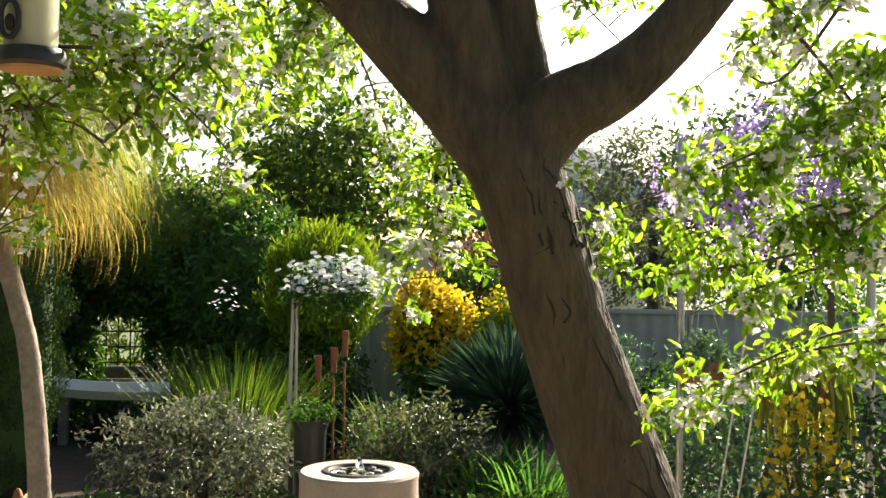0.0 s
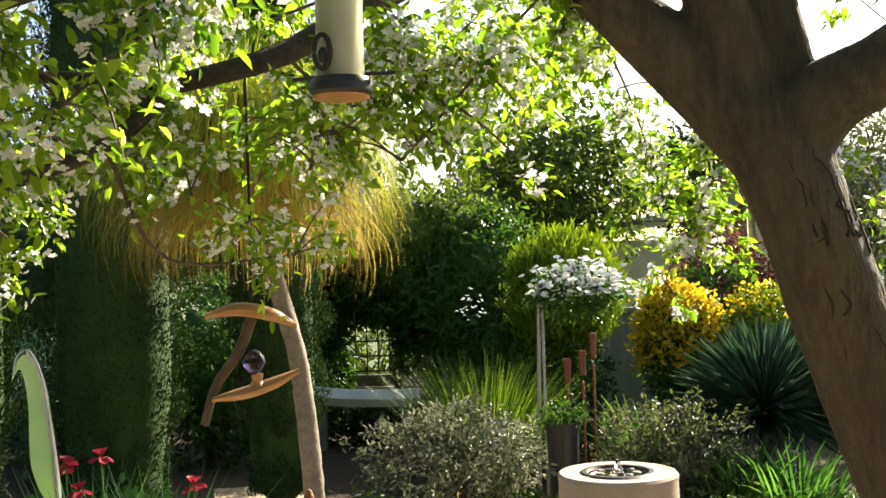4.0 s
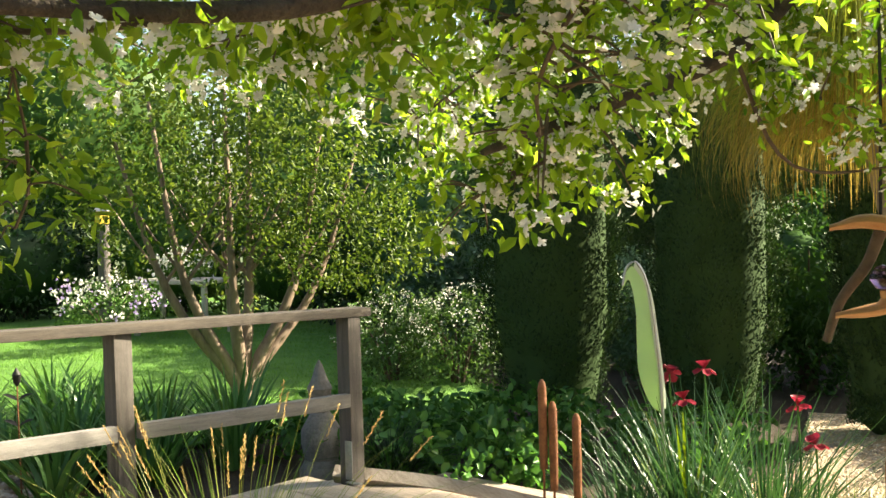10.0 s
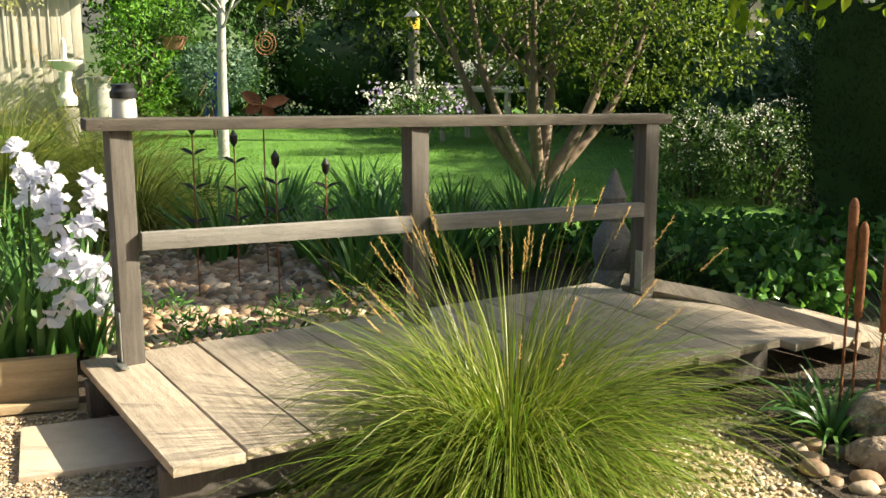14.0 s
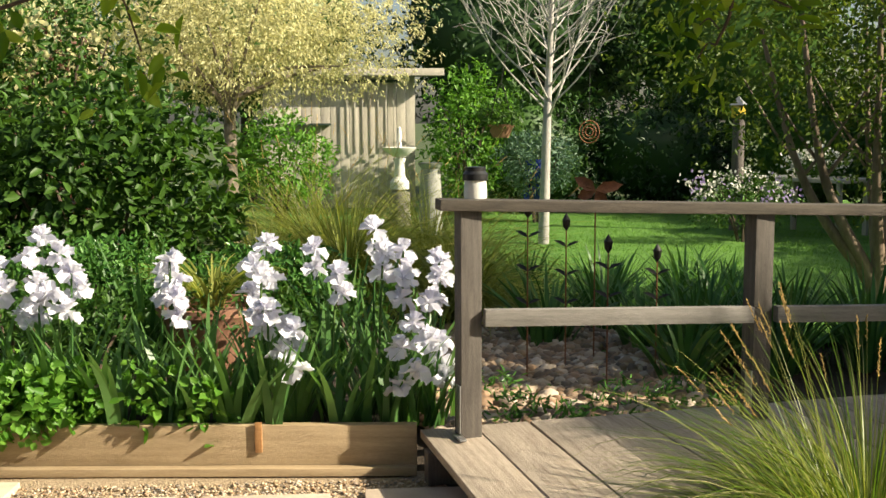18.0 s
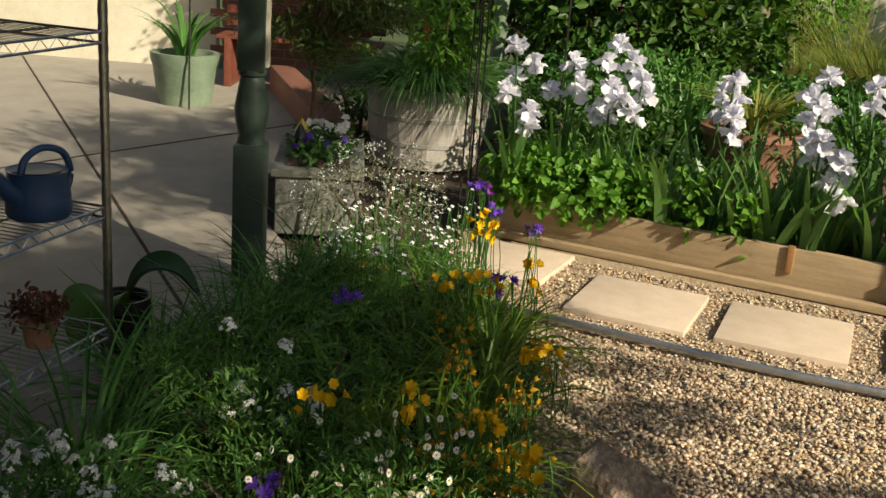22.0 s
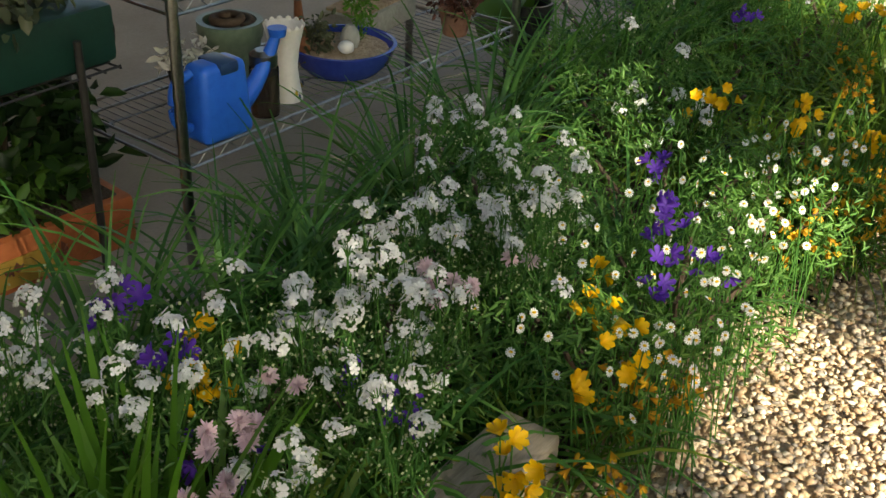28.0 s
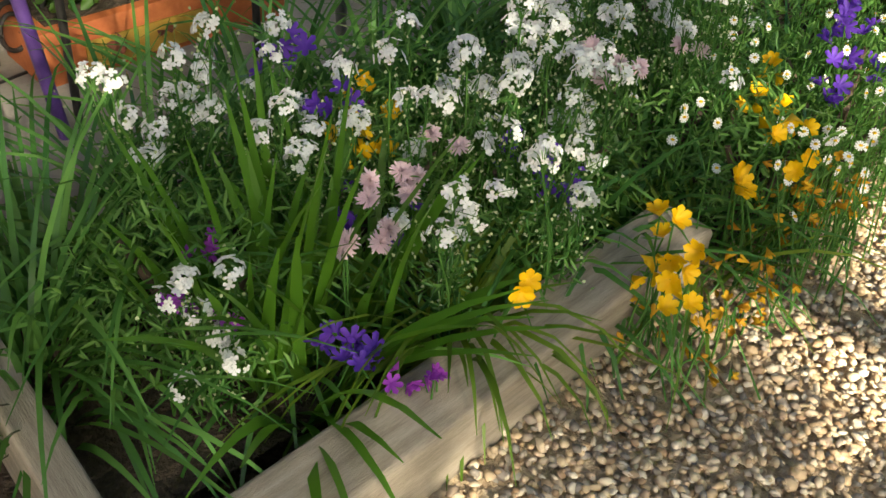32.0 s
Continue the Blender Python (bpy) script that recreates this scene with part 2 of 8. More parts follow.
    "turf": surface("turf", (0.05, 0.15, 0.016), (0.16, 0.33, 0.05), 3, 0.9, 0.9, 80, dist=0.03),
    "field": surface("field", (0.03, 0.05, 0.015), (0.09, 0.12, 0.04), 0.8, 0.95, 0.5, 20),
    "concrete": surface("concrete_slab", (0.23, 0.205, 0.17), (0.35, 0.32, 0.27), 3, 0.8, 0.2, 90),
    "render": surface("cast_concrete", (0.26, 0.21, 0.17), (0.42, 0.35, 0.29), 6, 0.85, 0.3, 80),
    "steel": surface("galvanised_steel", (0.30, 0.30, 0.30), (0.55, 0.55, 0.55), 12, 0.4, 0.1, 80, metal=0.9),
    "chrome": surface("dull_chrome", (0.20, 0.20, 0.195), (0.48, 0.47, 0.46), 20, 0.3, 0.05, 90, metal=1.0),
    "darkmetal": surface("dark_metal", (0.012, 0.012, 0.012), (0.05, 0.045, 0.04), 20, 0.5, 0.1, 90, metal=0.3),
    "rustmetal": surface("rusty_metal", (0.12, 0.045, 0.02), (0.33, 0.135, 0.06), 25, 0.7, 0.4, 90, metal=0.2),
    "black": surface("black_plastic", (0.010, 0.010, 0.011), (0.03, 0.03, 0.032), 10, 0.4, 0.05),
    "greenpaint": surface("dark_green_paint", (0.018, 0.032, 0.025), (0.045, 0.07, 0.055), 6, 0.45, 0.1),
    "cream": surface("cream_paint", (0.55, 0.50, 0.38), (0.74, 0.69, 0.55), 4, 0.6, 0.1),
    "white": surface("white_paint", (0.62, 0.60, 0.56), (0.82, 0.80, 0.76), 5, 0.6, 0.15),
    "fence": surface("grey_fence", (0.24, 0.23, 0.19), (0.38, 0.36, 0.30), 3, 0.7, 0.1),
    "brick": surface("red_brick", (0.16, 0.06, 0.038), (0.34, 0.15, 0.10), 9, 0.85, 0.4, 50, island=0.4),
    "mortar": surface("mortar", (0.30, 0.28, 0.25), (0.45, 0.42, 0.38), 9, 0.9, 0.3, 60),
    "roof": surface("grey_roof", (0.16, 0.17, 0.18), (0.30, 0.31, 0.32), 4, 0.6, 0.2),
    "shed": surface("grey_boards", (0.30, 0.27, 0.22), (0.58, 0.53, 0.44), 4, 0.8, 0.3, 40, stretch=(6, 6, 1), island=0.3),
    "terracotta": surface("terracotta", (0.20, 0.09, 0.055), (0.38, 0.20, 0.13), 7, 0.8, 0.2),
    "barrel": surface("barrel_staves", (0.27, 0.24, 0.21), (0.55, 0.51, 0.46), 5, 0.8, 0.4, 50, stretch=(8, 8, 1), island=0.12),
    "greypot": surface("grey_cast_stone", (0.20, 0.20, 0.175), (0.42, 0.41, 0.37), 8, 0.8, 0.3),
    # trough: cast stone darkened, the shade it stands in put into the colour
    "trough": surface("shaded_cast_stone", (0.09, 0.095, 0.08), (0.23, 0.235, 0.205), 5, 0.85, 0.35, 70),
    "greenpot": surface("green_glazed_pot", (0.10, 0.15, 0.10), (0.24, 0.30, 0.21), 6, 0.35, 0.1),
    "bluecan": surface("blue_plastic", (0.012, 0.10, 0.55), (0.03, 0.17, 0.72), 4, 0.35, 0.03),
    "navycan": surface("navy_plastic", (0.012, 0.035, 0.10), (0.03, 0.07, 0.17), 6, 0.4, 0.03),
    "blueglaze": surface("blue_glaze", (0.015, 0.03, 0.25), (0.04, 0.08, 0.42), 5, 0.15, 0.03),
    "skyglaze": surface("light_blue_plastic", (0.03, 0.16, 0.34), (0.07, 0.26, 0.46), 5, 0.3, 0.03),
    "teal": surface("teal_glaze", (0.01, 0.20, 0.25), (0.04, 0.38, 0.42), 6, 0.2, 0.03),
    "ochre": surface("yellow_glaze", (0.42, 0.30, 0.03), (0.62, 0.46, 0.08), 6, 0.25, 0.03),
    "rope": surface("dark_cord", (0.01, 0.01, 0.01), (0.03, 0.03, 0.03), 30, 0.8),
    "tan": surface("turned_wood", (0.26, 0.12, 0.045), (0.52, 0.28, 0.12), 6, 0.45, 0.15, 60, stretch=(1, 10, 10)),
    "redwood": surface("red_painted_wood", (0.10, 0.03, 0.02), (0.24, 0.075, 0.045), 8, 0.5, 0.2),
    "orangetray": surface("orange_terracotta", (0.28, 0.07, 0.02), (0.48, 0.15, 0.05), 6, 0.6, 0.1),
    "yellowplastic": surface("yellow_plastic", (0.70, 0.42, 0.02), (0.88, 0.62, 0.06), 6, 0.35, 0.03),
    "statue": surface("weathered_statue", (0.09, 0.08, 0.07), (0.26, 0.24, 0.21), 9, 0.85, 0.5),
    "purplepole": surface("purple_plastic", (0.05, 0.02, 0.12), (0.12, 0.06, 0.24), 6, 0.4, 0.03),
    "banner": leafy("green_banner", (0.46, 0.70, 0.38), (0.74, 0.90, 0.64), 0.5, 0.6),
    "bannerwhite": leafy("pale_banner", (0.60, 0.66, 0.56), (0.80, 0.82, 0.74), 0.5, 0.6),
    "seedmix": surface("backlit_bird_seed", (0.42, 0.42, 0.33), (0.60, 0.60, 0.50), 90, 0.8, 0.3, 200),
}


def glassy(name, tint, rough):
    m, nt, p = nodes_of(name)
    p.inputs["Base Color"].default_value = (*tint, 1)
    p.inputs["Roughness"].default_value = rough
    p.inputs["Transmission Weight"].default_value = 1.0
    p.inputs["IOR"].default_value = 1.3
    return m


M["tube"] = glassy("frosted_tube", (0.88, 0.87, 0.72), 0.45)
M["glass"] = glassy("clear_glass", (0.9, 0.92, 0.9), 0.05)
M["ball"] = glassy("glass_ball", (0.10, 0.075, 0.16), 0.1)
M["water"] = glassy("water", (0.85, 0.9, 0.92), 0.03)


# ---- mesh helpers ----
RNG = np.random.default_rng(7)


def npmesh(name, verts, faces):
    """A mesh from arrays: faces all have the same number of corners."""
    verts, faces = np.asarray(verts, np.float32).reshape(-1, 3), np.asarray(faces, np.int32)
    me = bpy.data.meshes.new(name)
    n, k = faces.shape
    me.vertices.add(len(verts))
    me.vertices.foreach_set("co", verts.ravel())
    me.loops.add(n * k)
    me.loops.foreach_set("vertex_index", faces.ravel())
    me.polygons.add(n)
    me.polygons.foreach_set("loop_start", np.arange(0, n * k, k, dtype=np.int32))
    me.update(calc_edges=True)
    return me


def unit(v):
    return v / np.maximum(np.linalg.norm(v, axis=-1, keepdims=True), 1e-9)


def leaf_mesh(name, at, way, up, length, width, fold=0.25, petals=0):
    """Leaves with a pointed oval outline, folded along the midrib. at: their feet; way: where they point."""
    at = np.asarray(at, float)
    n = len(at)
    way, up = unit(np.asarray(way, float)), np.asarray(up, float)
    side = unit(np.cross(way, up))
    nor = np.cross(side, way)
    L = np.broadcast_to(np.asarray(length, float), (n,))[:, None]
    W = np.broadcast_to(np.asarray(width, float), (n,))[:, None] / 2
    k1, w1, k2, w2, dip = (0.38, 0.75, 0.86, 0.95, 0.05) if petals else (0.3, 0.9, 0.7, 0.75, 0.12)
    v = np.stack([at, at + way * L * k1 + side * W * w1 + nor * W * fold * 2, at + way * L * k2 + side * W * w2 + nor * W * fold * 1.4 - nor * L * 0.04,
                  at + way * L - nor * L * dip, at + way * L * k2 - side * W * w2 + nor * W * fold * 1.4 - nor * L * 0.04, at + way * L * k1 - side * W * w1 + nor * W * fold * 2], 1)
    b = np.arange(n)[:, None] * 6
    f = np.concatenate([b + np.array([0, 1, 2, 3]), b + np.array([0, 3, 4, 5])])
    if petals:
        f = np.where(f % 6 == 0, f // (6 * petals) * (6 * petals), f)
    return npmesh(name, v, f)


def blade_mesh(name, foot, head, length, width, droop, seg=5, lean=0.35, twist=0.3):
    """Grass blades: strips that rise along head and bow over. head: level directions."""
    foot, head = np.asarray(foot, float), unit(np.asarray(head, float))
    n = len(foot)
    L, W = np.broadcast_to(length, (n,))[:, None], np.broadcast_to(width, (n,))[:, None] / 2
    dr, le = np.broadcast_to(droop, (n,))[:, None], np.broadcast_to(lean, (n,))[:, None]
    side = unit(np.cross(head, [0, 0, 1.0]) + RNG.normal(0, twist, (n, 3)))
    rows, p = [], foot.copy()
    for i in range(seg + 1):
        s = i / seg
        w = W * (1 - s) ** 0.6 if i < seg else W * 0.08
        rows += [p + side * w, p - side * w]
        ang = np.pi / 2 - le - dr * s * 1.4
        p = p + (head * np.cos(ang) + np.array([0, 0, 1.0]) * np.sin(ang)) * L / seg
    v = np.stack(rows, 1)
    b = np.arange(n)[:, None] * (2 * seg + 2)
    f = np.concatenate([b + np.array([2 * i, 2 * i + 1, 2 * i + 3, 2 * i + 2]) for i in range(seg)])
    return npmesh(name, v, f)


def round_dirs(n):
    return unit(RNG.normal(0, 1, (n, 3)))


def level_dirs(n):
    a = RNG.uniform(0, 2 * np.pi, n)
    return np.stack([np.cos(a), np.sin(a), 0 * a], 1)


def spline(pts, per=6):
    p = np.asarray(pts, float)
    if len(p) < 3:
        s = np.linspace(0, 1, per + 1)[:, None]
        return p[0] * (1 - s) + p[-1] * s
    q = np.vstack([2 * p[0] - p[1], p, 2 * p[-1] - p[-2]])
    out = []
    for i in range(1, len(q) - 2):
        for s in np.arange(per) / per:
            out.append(0.5 * (2 * q[i] + (q[i + 1] - q[i - 1]) * s + (2 * q[i - 1] - 5 * q[i] + 4 * q[i + 1] - q[i + 2]) * s * s + (3 * q[i] - q[i - 1] - 3 * q[i + 1] + q[i + 2]) * s ** 3))
    return np.array(out + [p[-1]])


def tube_data(pts, r0, r1=None, sides=8, per=6, rough=0.0):
    c = spline(pts, per)
    n = len(c)
    r1 = r0 if r1 is None else r1
    rad = np.interp(np.linspace(0, 1, n), np.linspace(0, 1, len(r0)), r0) if isinstance(r0, tuple) else r0 + (r1 - r0) * np.linspace(0, 1, n)
    tan = unit(np.gradient(c, axis=0))
    ref = np.array([0.0, 0, 1]) if abs(tan[:, 2]).mean() < 0.85 else np.array([1.0, 0, 0])
    a = unit(np.cross(tan, ref))
    b = np.cross(tan, a)
    th = np.arange(sides) * 2 * np.pi / sides
    rr = rad[:, None] * (1 + rough * RNG.normal(0, 1, (n, sides)))
    v = c[:, None] + rr[..., None] * (np.cos(th)[None, :, None] * a[:, None] + np.sin(th)[None, :, None] * b[:, None])
    i, j = np.meshgrid(np.arange(n - 1), np.arange(sides), indexing="ij")
    k = (j + 1) % sides
    f = np.stack([i * sides + j, i * sides + k, (i + 1) * sides + k, (i + 1) * sides + j], -1).reshape(-1, 4)
    v = np.concatenate([v.reshape(-1, 3), [c[0], c[-1]]])
    j = np.arange(0, sides, 2)
    cap0 = np.stack([np.full_like(j, n * sides), (j + 2) % sides, (j + 1) % sides, j], 1)
    cap1 = np.stack([np.full_like(j, n * sides + 1), (n - 1) * sides + j, (n - 1) * sides + (j + 1) % sides, (n - 1) * sides + (j + 2) % sides], 1)
    return v, np.concatenate([f, cap0, cap1])


def join_data(items):
    vs, fs, o = [], [], 0
    for v, f in items:
        vs.append(v)
        fs.append(f + o)
        o += len(v)
    return np.concatenate(vs), np.concatenate(fs)


def tubes(name, lines):
    """One mesh of several tubes: (points, r0, r1[, sides])."""
    return smooth(npmesh(name, *join_data([tube_data(l[0], l[1], l[2], l[3] if len(l) > 3 else 6) for l in lines])))


def smooth(me, angle=50):
    me.polygons.foreach_set("use_smooth", np.ones(len(me.polygons), bool))
    me.set_sharp_from_angle(angle=radians(angle))
    return me


def bm_mesh(name, bm, soft=True):
    me = bpy.data.meshes.new(name)
    bm.to_mesh(me)
    bm.free()
    return smooth(me) if soft else me


def box(name, size, bevel=0.006, at=(0, 0, 0), turn=0.0, segs=2):
    bm = bmesh.new()
    bmesh.ops.create_cube(bm, size=1, matrix=pose(*at, 0, 0, turn) @ Matrix.Diagonal((*size, 1)))
    if bevel:
        bmesh.ops.bevel(bm, geom=list(bm.edges), offset=bevel, segments=segs, profile=0.6, affect="EDGES")
    return bm_mesh(name, bm)


def lathe(name, prof, sides=32, at=(0, 0, 0), closed=False):
    """A turned form from (radius, height) pairs."""
    p = np.array(prof, float)
    th = np.arange(sides) * 2 * np.pi / sides
    v = np.stack([p[:, 0:1] * np.cos(th), p[:, 0:1] * np.sin(th), np.broadcast_to(p[:, 1:2], (len(p), sides))], -1) + np.array(at)
    i, j = np.meshgrid(np.arange(len(p) - 1), np.arange(sides), indexing="ij")
    k = (j + 1) % sides
    f = np.stack([i * sides + j, i * sides + k, (i + 1) * sides + k, (i + 1) * sides + j], -1).reshape(-1, 4)
    return smooth(npmesh(name, v.reshape(-1, 3), f), 35)


def rock_mesh(name, size, seed, level=3, rough=0.25, freq=1.6):
    bm = bmesh.new()
    bmesh.ops.create_icosphere(bm, subdivisions=level, radius=1)
    o = Vector((seed * 3.1, seed * 1.7, seed * 0.9))
    for v in bm.verts:
        d = noise.noise(v.co * freq + o) * rough + noise.noise(v.co * freq * 2.7 + o) * rough * 0.4
        c = v.co * (1 + d)
        m = max(abs(c.x), abs(c.y), abs(c.z))
        c *= 1 - 0.18 * max(0, m - 0.75)
        v.co = (c.x * size[0], c.y * size[1], c.z * size[2])
    return bm_mesh(name, bm)


# ---- things and parts ----
def thing(name, at=(0, 0, 0), turn=0.0, label="", category="", group="", kind=""):
    ob = new(name)
    ob.empty_display_size = 0.1
    ob.matrix_basis = pose(*at, 0, 0, turn)
    return tagged(ob, label, category, group, kind)


MASSES = {"foliage", "leaves", "leaf_mass", "twig_mass", "branch_mass", "seed_mass", "stalk_mass", "blossom", "crown", "strand_mass", "floret_mass", "skirt", "wire_grid", "zigzag_wire", "plant", "crack_mass", "foliage_core"}


def part(name, me, material, parent=None, label="", at=None, kind=""):
    """Links a mesh as one object, under its thing."""
    ob = new(name, me)
    if len(me.materials) == 0:
        me.materials.append(M[material])
    if parent is not None:
        ob.parent = parent
    if name in MASSES:
        kind = kind or "stuff"
    if at is not None:
        ob.matrix_basis = at
    return tagged(ob, label, kind=kind)


def solid(name, me, material, label, category="", group="", kind="", at=None):
    """A thing that is one mesh."""
    return tagged(part(name, me, material, None, label, at), "", category, group, kind)


# ---- plants ----
def cloud(n, radii, lump=0.3, shell=0.55, freq=1.3, seed=0.0, flat=0.0):
    """Points in a lumpy ellipsoid, thickest near its skin, and their outward directions."""
    d = round_dirs(n)
    if flat:
        d[:, 2] = np.where(d[:, 2] < -flat, -d[:, 2], d[:, 2])
    k = np.array([noise.noise(Vector(x) * freq * 2 + Vector((seed, seed * 0.7, 0))) + 0.5 * noise.noise(Vector(x) * freq * 5 + Vector((0, seed, 3))) for x in d.tolist()])
    r = (1 + lump * k) * (shell + (1 - shell) * RNG.uniform(0, 1, n) ** 0.6)
    return d * r[:, None] * np.array(radii), d


def foliage(name, at, radii, n, size, shape=0.45, lump=0.35, shell=0.5, hang=0.2, seed=0.0, freq=1.3, clump=5, flat=0.0):
    """Leaves in small clumps on a lumpy crown."""
    m = max(1, n // clump)
    p, d = cloud(m, radii, lump, shell, freq, seed, flat)
    p = np.repeat(p, clump, 0) + RNG.normal(0, size * 0.55, (m * clump, 3))
    d = np.repeat(d, clump, 0)
    way = unit(d * 0.6 + RNG.normal(0, 0.7, p.shape) - np.array([0, 0, hang]))
    up = unit(d + RNG.normal(0, 0.6, p.shape) + np.array([0, 0, 0.4]))
    L = size * RNG.uniform(0.65, 1.25, len(p))
    return leaf_mesh(name, p + np.array(at), way, up, L, L * shape)


def shrub(name, at, radii, n, size, mat, label, category="shrub", shape=0.45, lump=0.35, stems=5, hang=0.1, flowers=(), group="", lift=None, seed=None, shell=0.5, freq=1.3, core=0.0):
    """A bush: stems from the ground, foliage, and flowers of given colours."""
    seed = at[0] * 3.3 + at[1] if seed is None else seed
    t = thing(name, (at[0], at[1], 0), 0, label, category, group)
    z = at[2]
    lines = []
    for i in range(stems):
        a = 2 * np.pi * i / stems + seed
        tip = np.array([np.cos(a) * radii[0] * 0.6, np.sin(a) * radii[1] * 0.6, z + radii[2] * 0.45])
        lines.append(([(np.cos(a) * 0.04, np.sin(a) * 0.04, -0.02), tip * np.array([0.4, 0.4, 0.5]), tip], 0.012 + 0.02 * radii[2], 0.005))
    for l in lines:
        part("stem", tubes("stem", [l]), "twig", t)
    if core:
        part("foliage_core", rock_mesh("foliage_core", [q * core for q in radii], seed % 7, 3, 0.25), mat, t, at=pose(0, 0, z))
    part("foliage", foliage("foliage", (0, 0, z), radii, n, size, shape, lump, shell, hang, seed, freq), mat, t)
    for fm, fn, fs in flowers:
        p, d = cloud(max(1, fn // 5), np.array(radii) * 1.03, lump, 0.9, freq, seed, 0.2)
        p = np.repeat(p, 5, 0) + RNG.normal(0, fs * 0.9, (len(p) * 5, 3)) + np.array([0, 0, z])
        part("blossom", leaf_mesh("blossom", p, RNG.normal(0, 1, p.shape) + np.repeat(d, 5, 0) * 0.6, RNG.normal(0, 1, p.shape), fs, fs * 0.8), fm, t)
    return t


def flower_heads(centres, normal, petals, size, shape=0.7, cup=0.4, wild=0.25):
    """Petals round each centre: feet, directions, ups and lengths."""
    c = np.asarray(centres, float)
    n = len(c)
    nor = unit(np.broadcast_to(np.asarray(normal, float), c.shape) + RNG.normal(0, wild, c.shape))
    ref = unit(RNG.normal(0, 1, c.shape))
    a = unit(np.cross(nor, ref))
    b = np.cross(nor, a)
    th = (np.arange(petals) * 2 * np.pi / petals)[None, :, None]
    way = np.cos(th) * a[:, None] + np.sin(th) * b[:, None] + cup * nor[:, None]
    at = np.repeat(c[:, None], petals, 1)
    up = np.repeat(nor[:, None], petals, 1)
    L = np.repeat(np.broadcast_to(size, (n,)), petals)
    return at.reshape(-1, 3), way.reshape(-1, 3), up.reshape(-1, 3), L, L * shape


# ---- ground ----
def ground_z(x, y):
    return 0.07 * np.clip((x + 3.9) / 3.2, 0, 1) * np.clip((0.6 - y) / 1.2, 0, 1)


def sheet(name, poly, z, material, label, step=0.25, wave=0.0, follow=False):
    """A flat piece of ground with an outline, cut to a grid so that it can be uneven."""
    bm = bmesh.new()
    bm.faces.new([bm.verts.new((x, y, 0)) for x, y in poly])
    xs, ys = [p[0] for p in poly], [p[1] for p in poly]
    for axis, lo, hi in ((0, min(xs), max(xs)), (1, min(ys), max(ys))):
        for c in np.arange(lo + step, hi, step):
            co, no = [0, 0, 0], [0, 0, 0]
            co[axis], no[axis] = c, 1
            bmesh.ops.bisect_plane(bm, geom=bm.verts[:] + bm.edges[:] + bm.faces[:], plane_co=co, plane_no=no)
    for v in bm.verts:
        v.co.z = z + wave * noise.noise(v.co * 2.3) + (float(ground_z(v.co.x, v.co.y)) if follow else 0.0)
    return solid(name, bm_mesh(name, bm), material, label, kind="structure")


RING = [(math.cos(a) * r, math.sin(a) * r) for r in (1,) for a in np.arange(48) * 2 * math.pi / 48]
gv, gf = [], []
for r in (0.0, 8, 20, 40, 90, 250, 800, 2500):
    gv += [(x * r, y * r, -0.06) for x, y in RING]
for i in range(7):
    gf += [(i * 48 + j, i * 48 + (j + 1) % 48, (i + 1) * 48 + (j + 1) % 48, (i + 1) * 48 + j) for j in range(48)]
solid("ground", npmesh("ground", gv, gf), "field", "dark garden soil and rough grass reaching far away", kind="structure")
sheet("garden_soil", [(-9.5, -3.2), (3.5, -3.2), (5.5, 14.5), (-9.5, 14.5)], -0.03, "soil", "dark mulched soil of the garden beds", 0.5, 0.03)
sheet("lawn", [(-6.4, 4.6), (-6.6, 2.6), (-9.0, 1.6), (-20, 1.0), (-20, 12), (-13, 13), (-8.0, 8.2), (-5.6, 6.6)], 0.005, "turf", "mown green lawn with sun and shade on it", 0.5, 0.03)
sheet("gravel", [(-5.22, -1.35), (-4.62, 1.0), (-3.4, 1.1), (-3.0, 3.7), (-2.4, 4.6), (-1.2, 4.4), (1.6, 4.4), (3.4, 4.0), (4.2, 1.5), (4.2, -1.1), (1.2, -1.1), (-0.15, -1.12), (-1.0, -0.95), (-2.6, -0.55), (-3.9, -0.8)], -0.012, "gravelbed", "buff pea gravel of the garden path", 0.2, 0.008, True)
sheet("gravel_court", [(-3.2, 4.5), (-1.2, 4.38), (1.9, 4.38), (1.9, 6.9), (-1.6, 6.9), (-2.9, 6.2)], -0.005, "gravelbed", "pale gravel round the fountain", 0.25, 0.015)
sheet("gravel_path", [(-3.0, 4.45), (-2.3, 4.55), (-2.1, 6.2), (-2.95, 7.7), (-3.6, 7.5), (-2.85, 5.9)], 0.012, "gravelbed", "sunlit gravel path between the cypresses", 0.25, 0.01)
sheet("patio", [(-1.0, -1.75), (-3.3, -1.72), (-4.1, -1.75), (-5.2, -2.5), (-9.5, -2.9), (-9.5, -9), (4.3, -9), (4.3, -1.25), (0.25, -1.25), (0.0, -1.9)], 0.012, "concrete", "pale concrete patio slab with leaf shadows", 0.5, 0.0)
for a, b in (((-3.3, -1.9), (-9.4, -6.5)), ((-2.2, -5.2), (-7.4, -2.85))):
    L = math.hypot(b[0] - a[0], b[1] - a[1])
    solid("slab_joint", box("slab_joint", (L, 0.014, 0.004), 0, ((a[0] + b[0]) / 2, (a[1] + b[1]) / 2, 0.0145), math.degrees(math.atan2(b[1] - a[1], b[0] - a[0]))), "soil", "dark joint in the concrete patio slab", kind="structure")


# ---- the planter, pavers and deck ----
PA, PB = Vector((-5.13, -1.14, 0)), Vector((-4.60, 0.93, 0))
PT = (PB - PA).normalized()
PN = Vector((PT.y, -PT.x, 0))
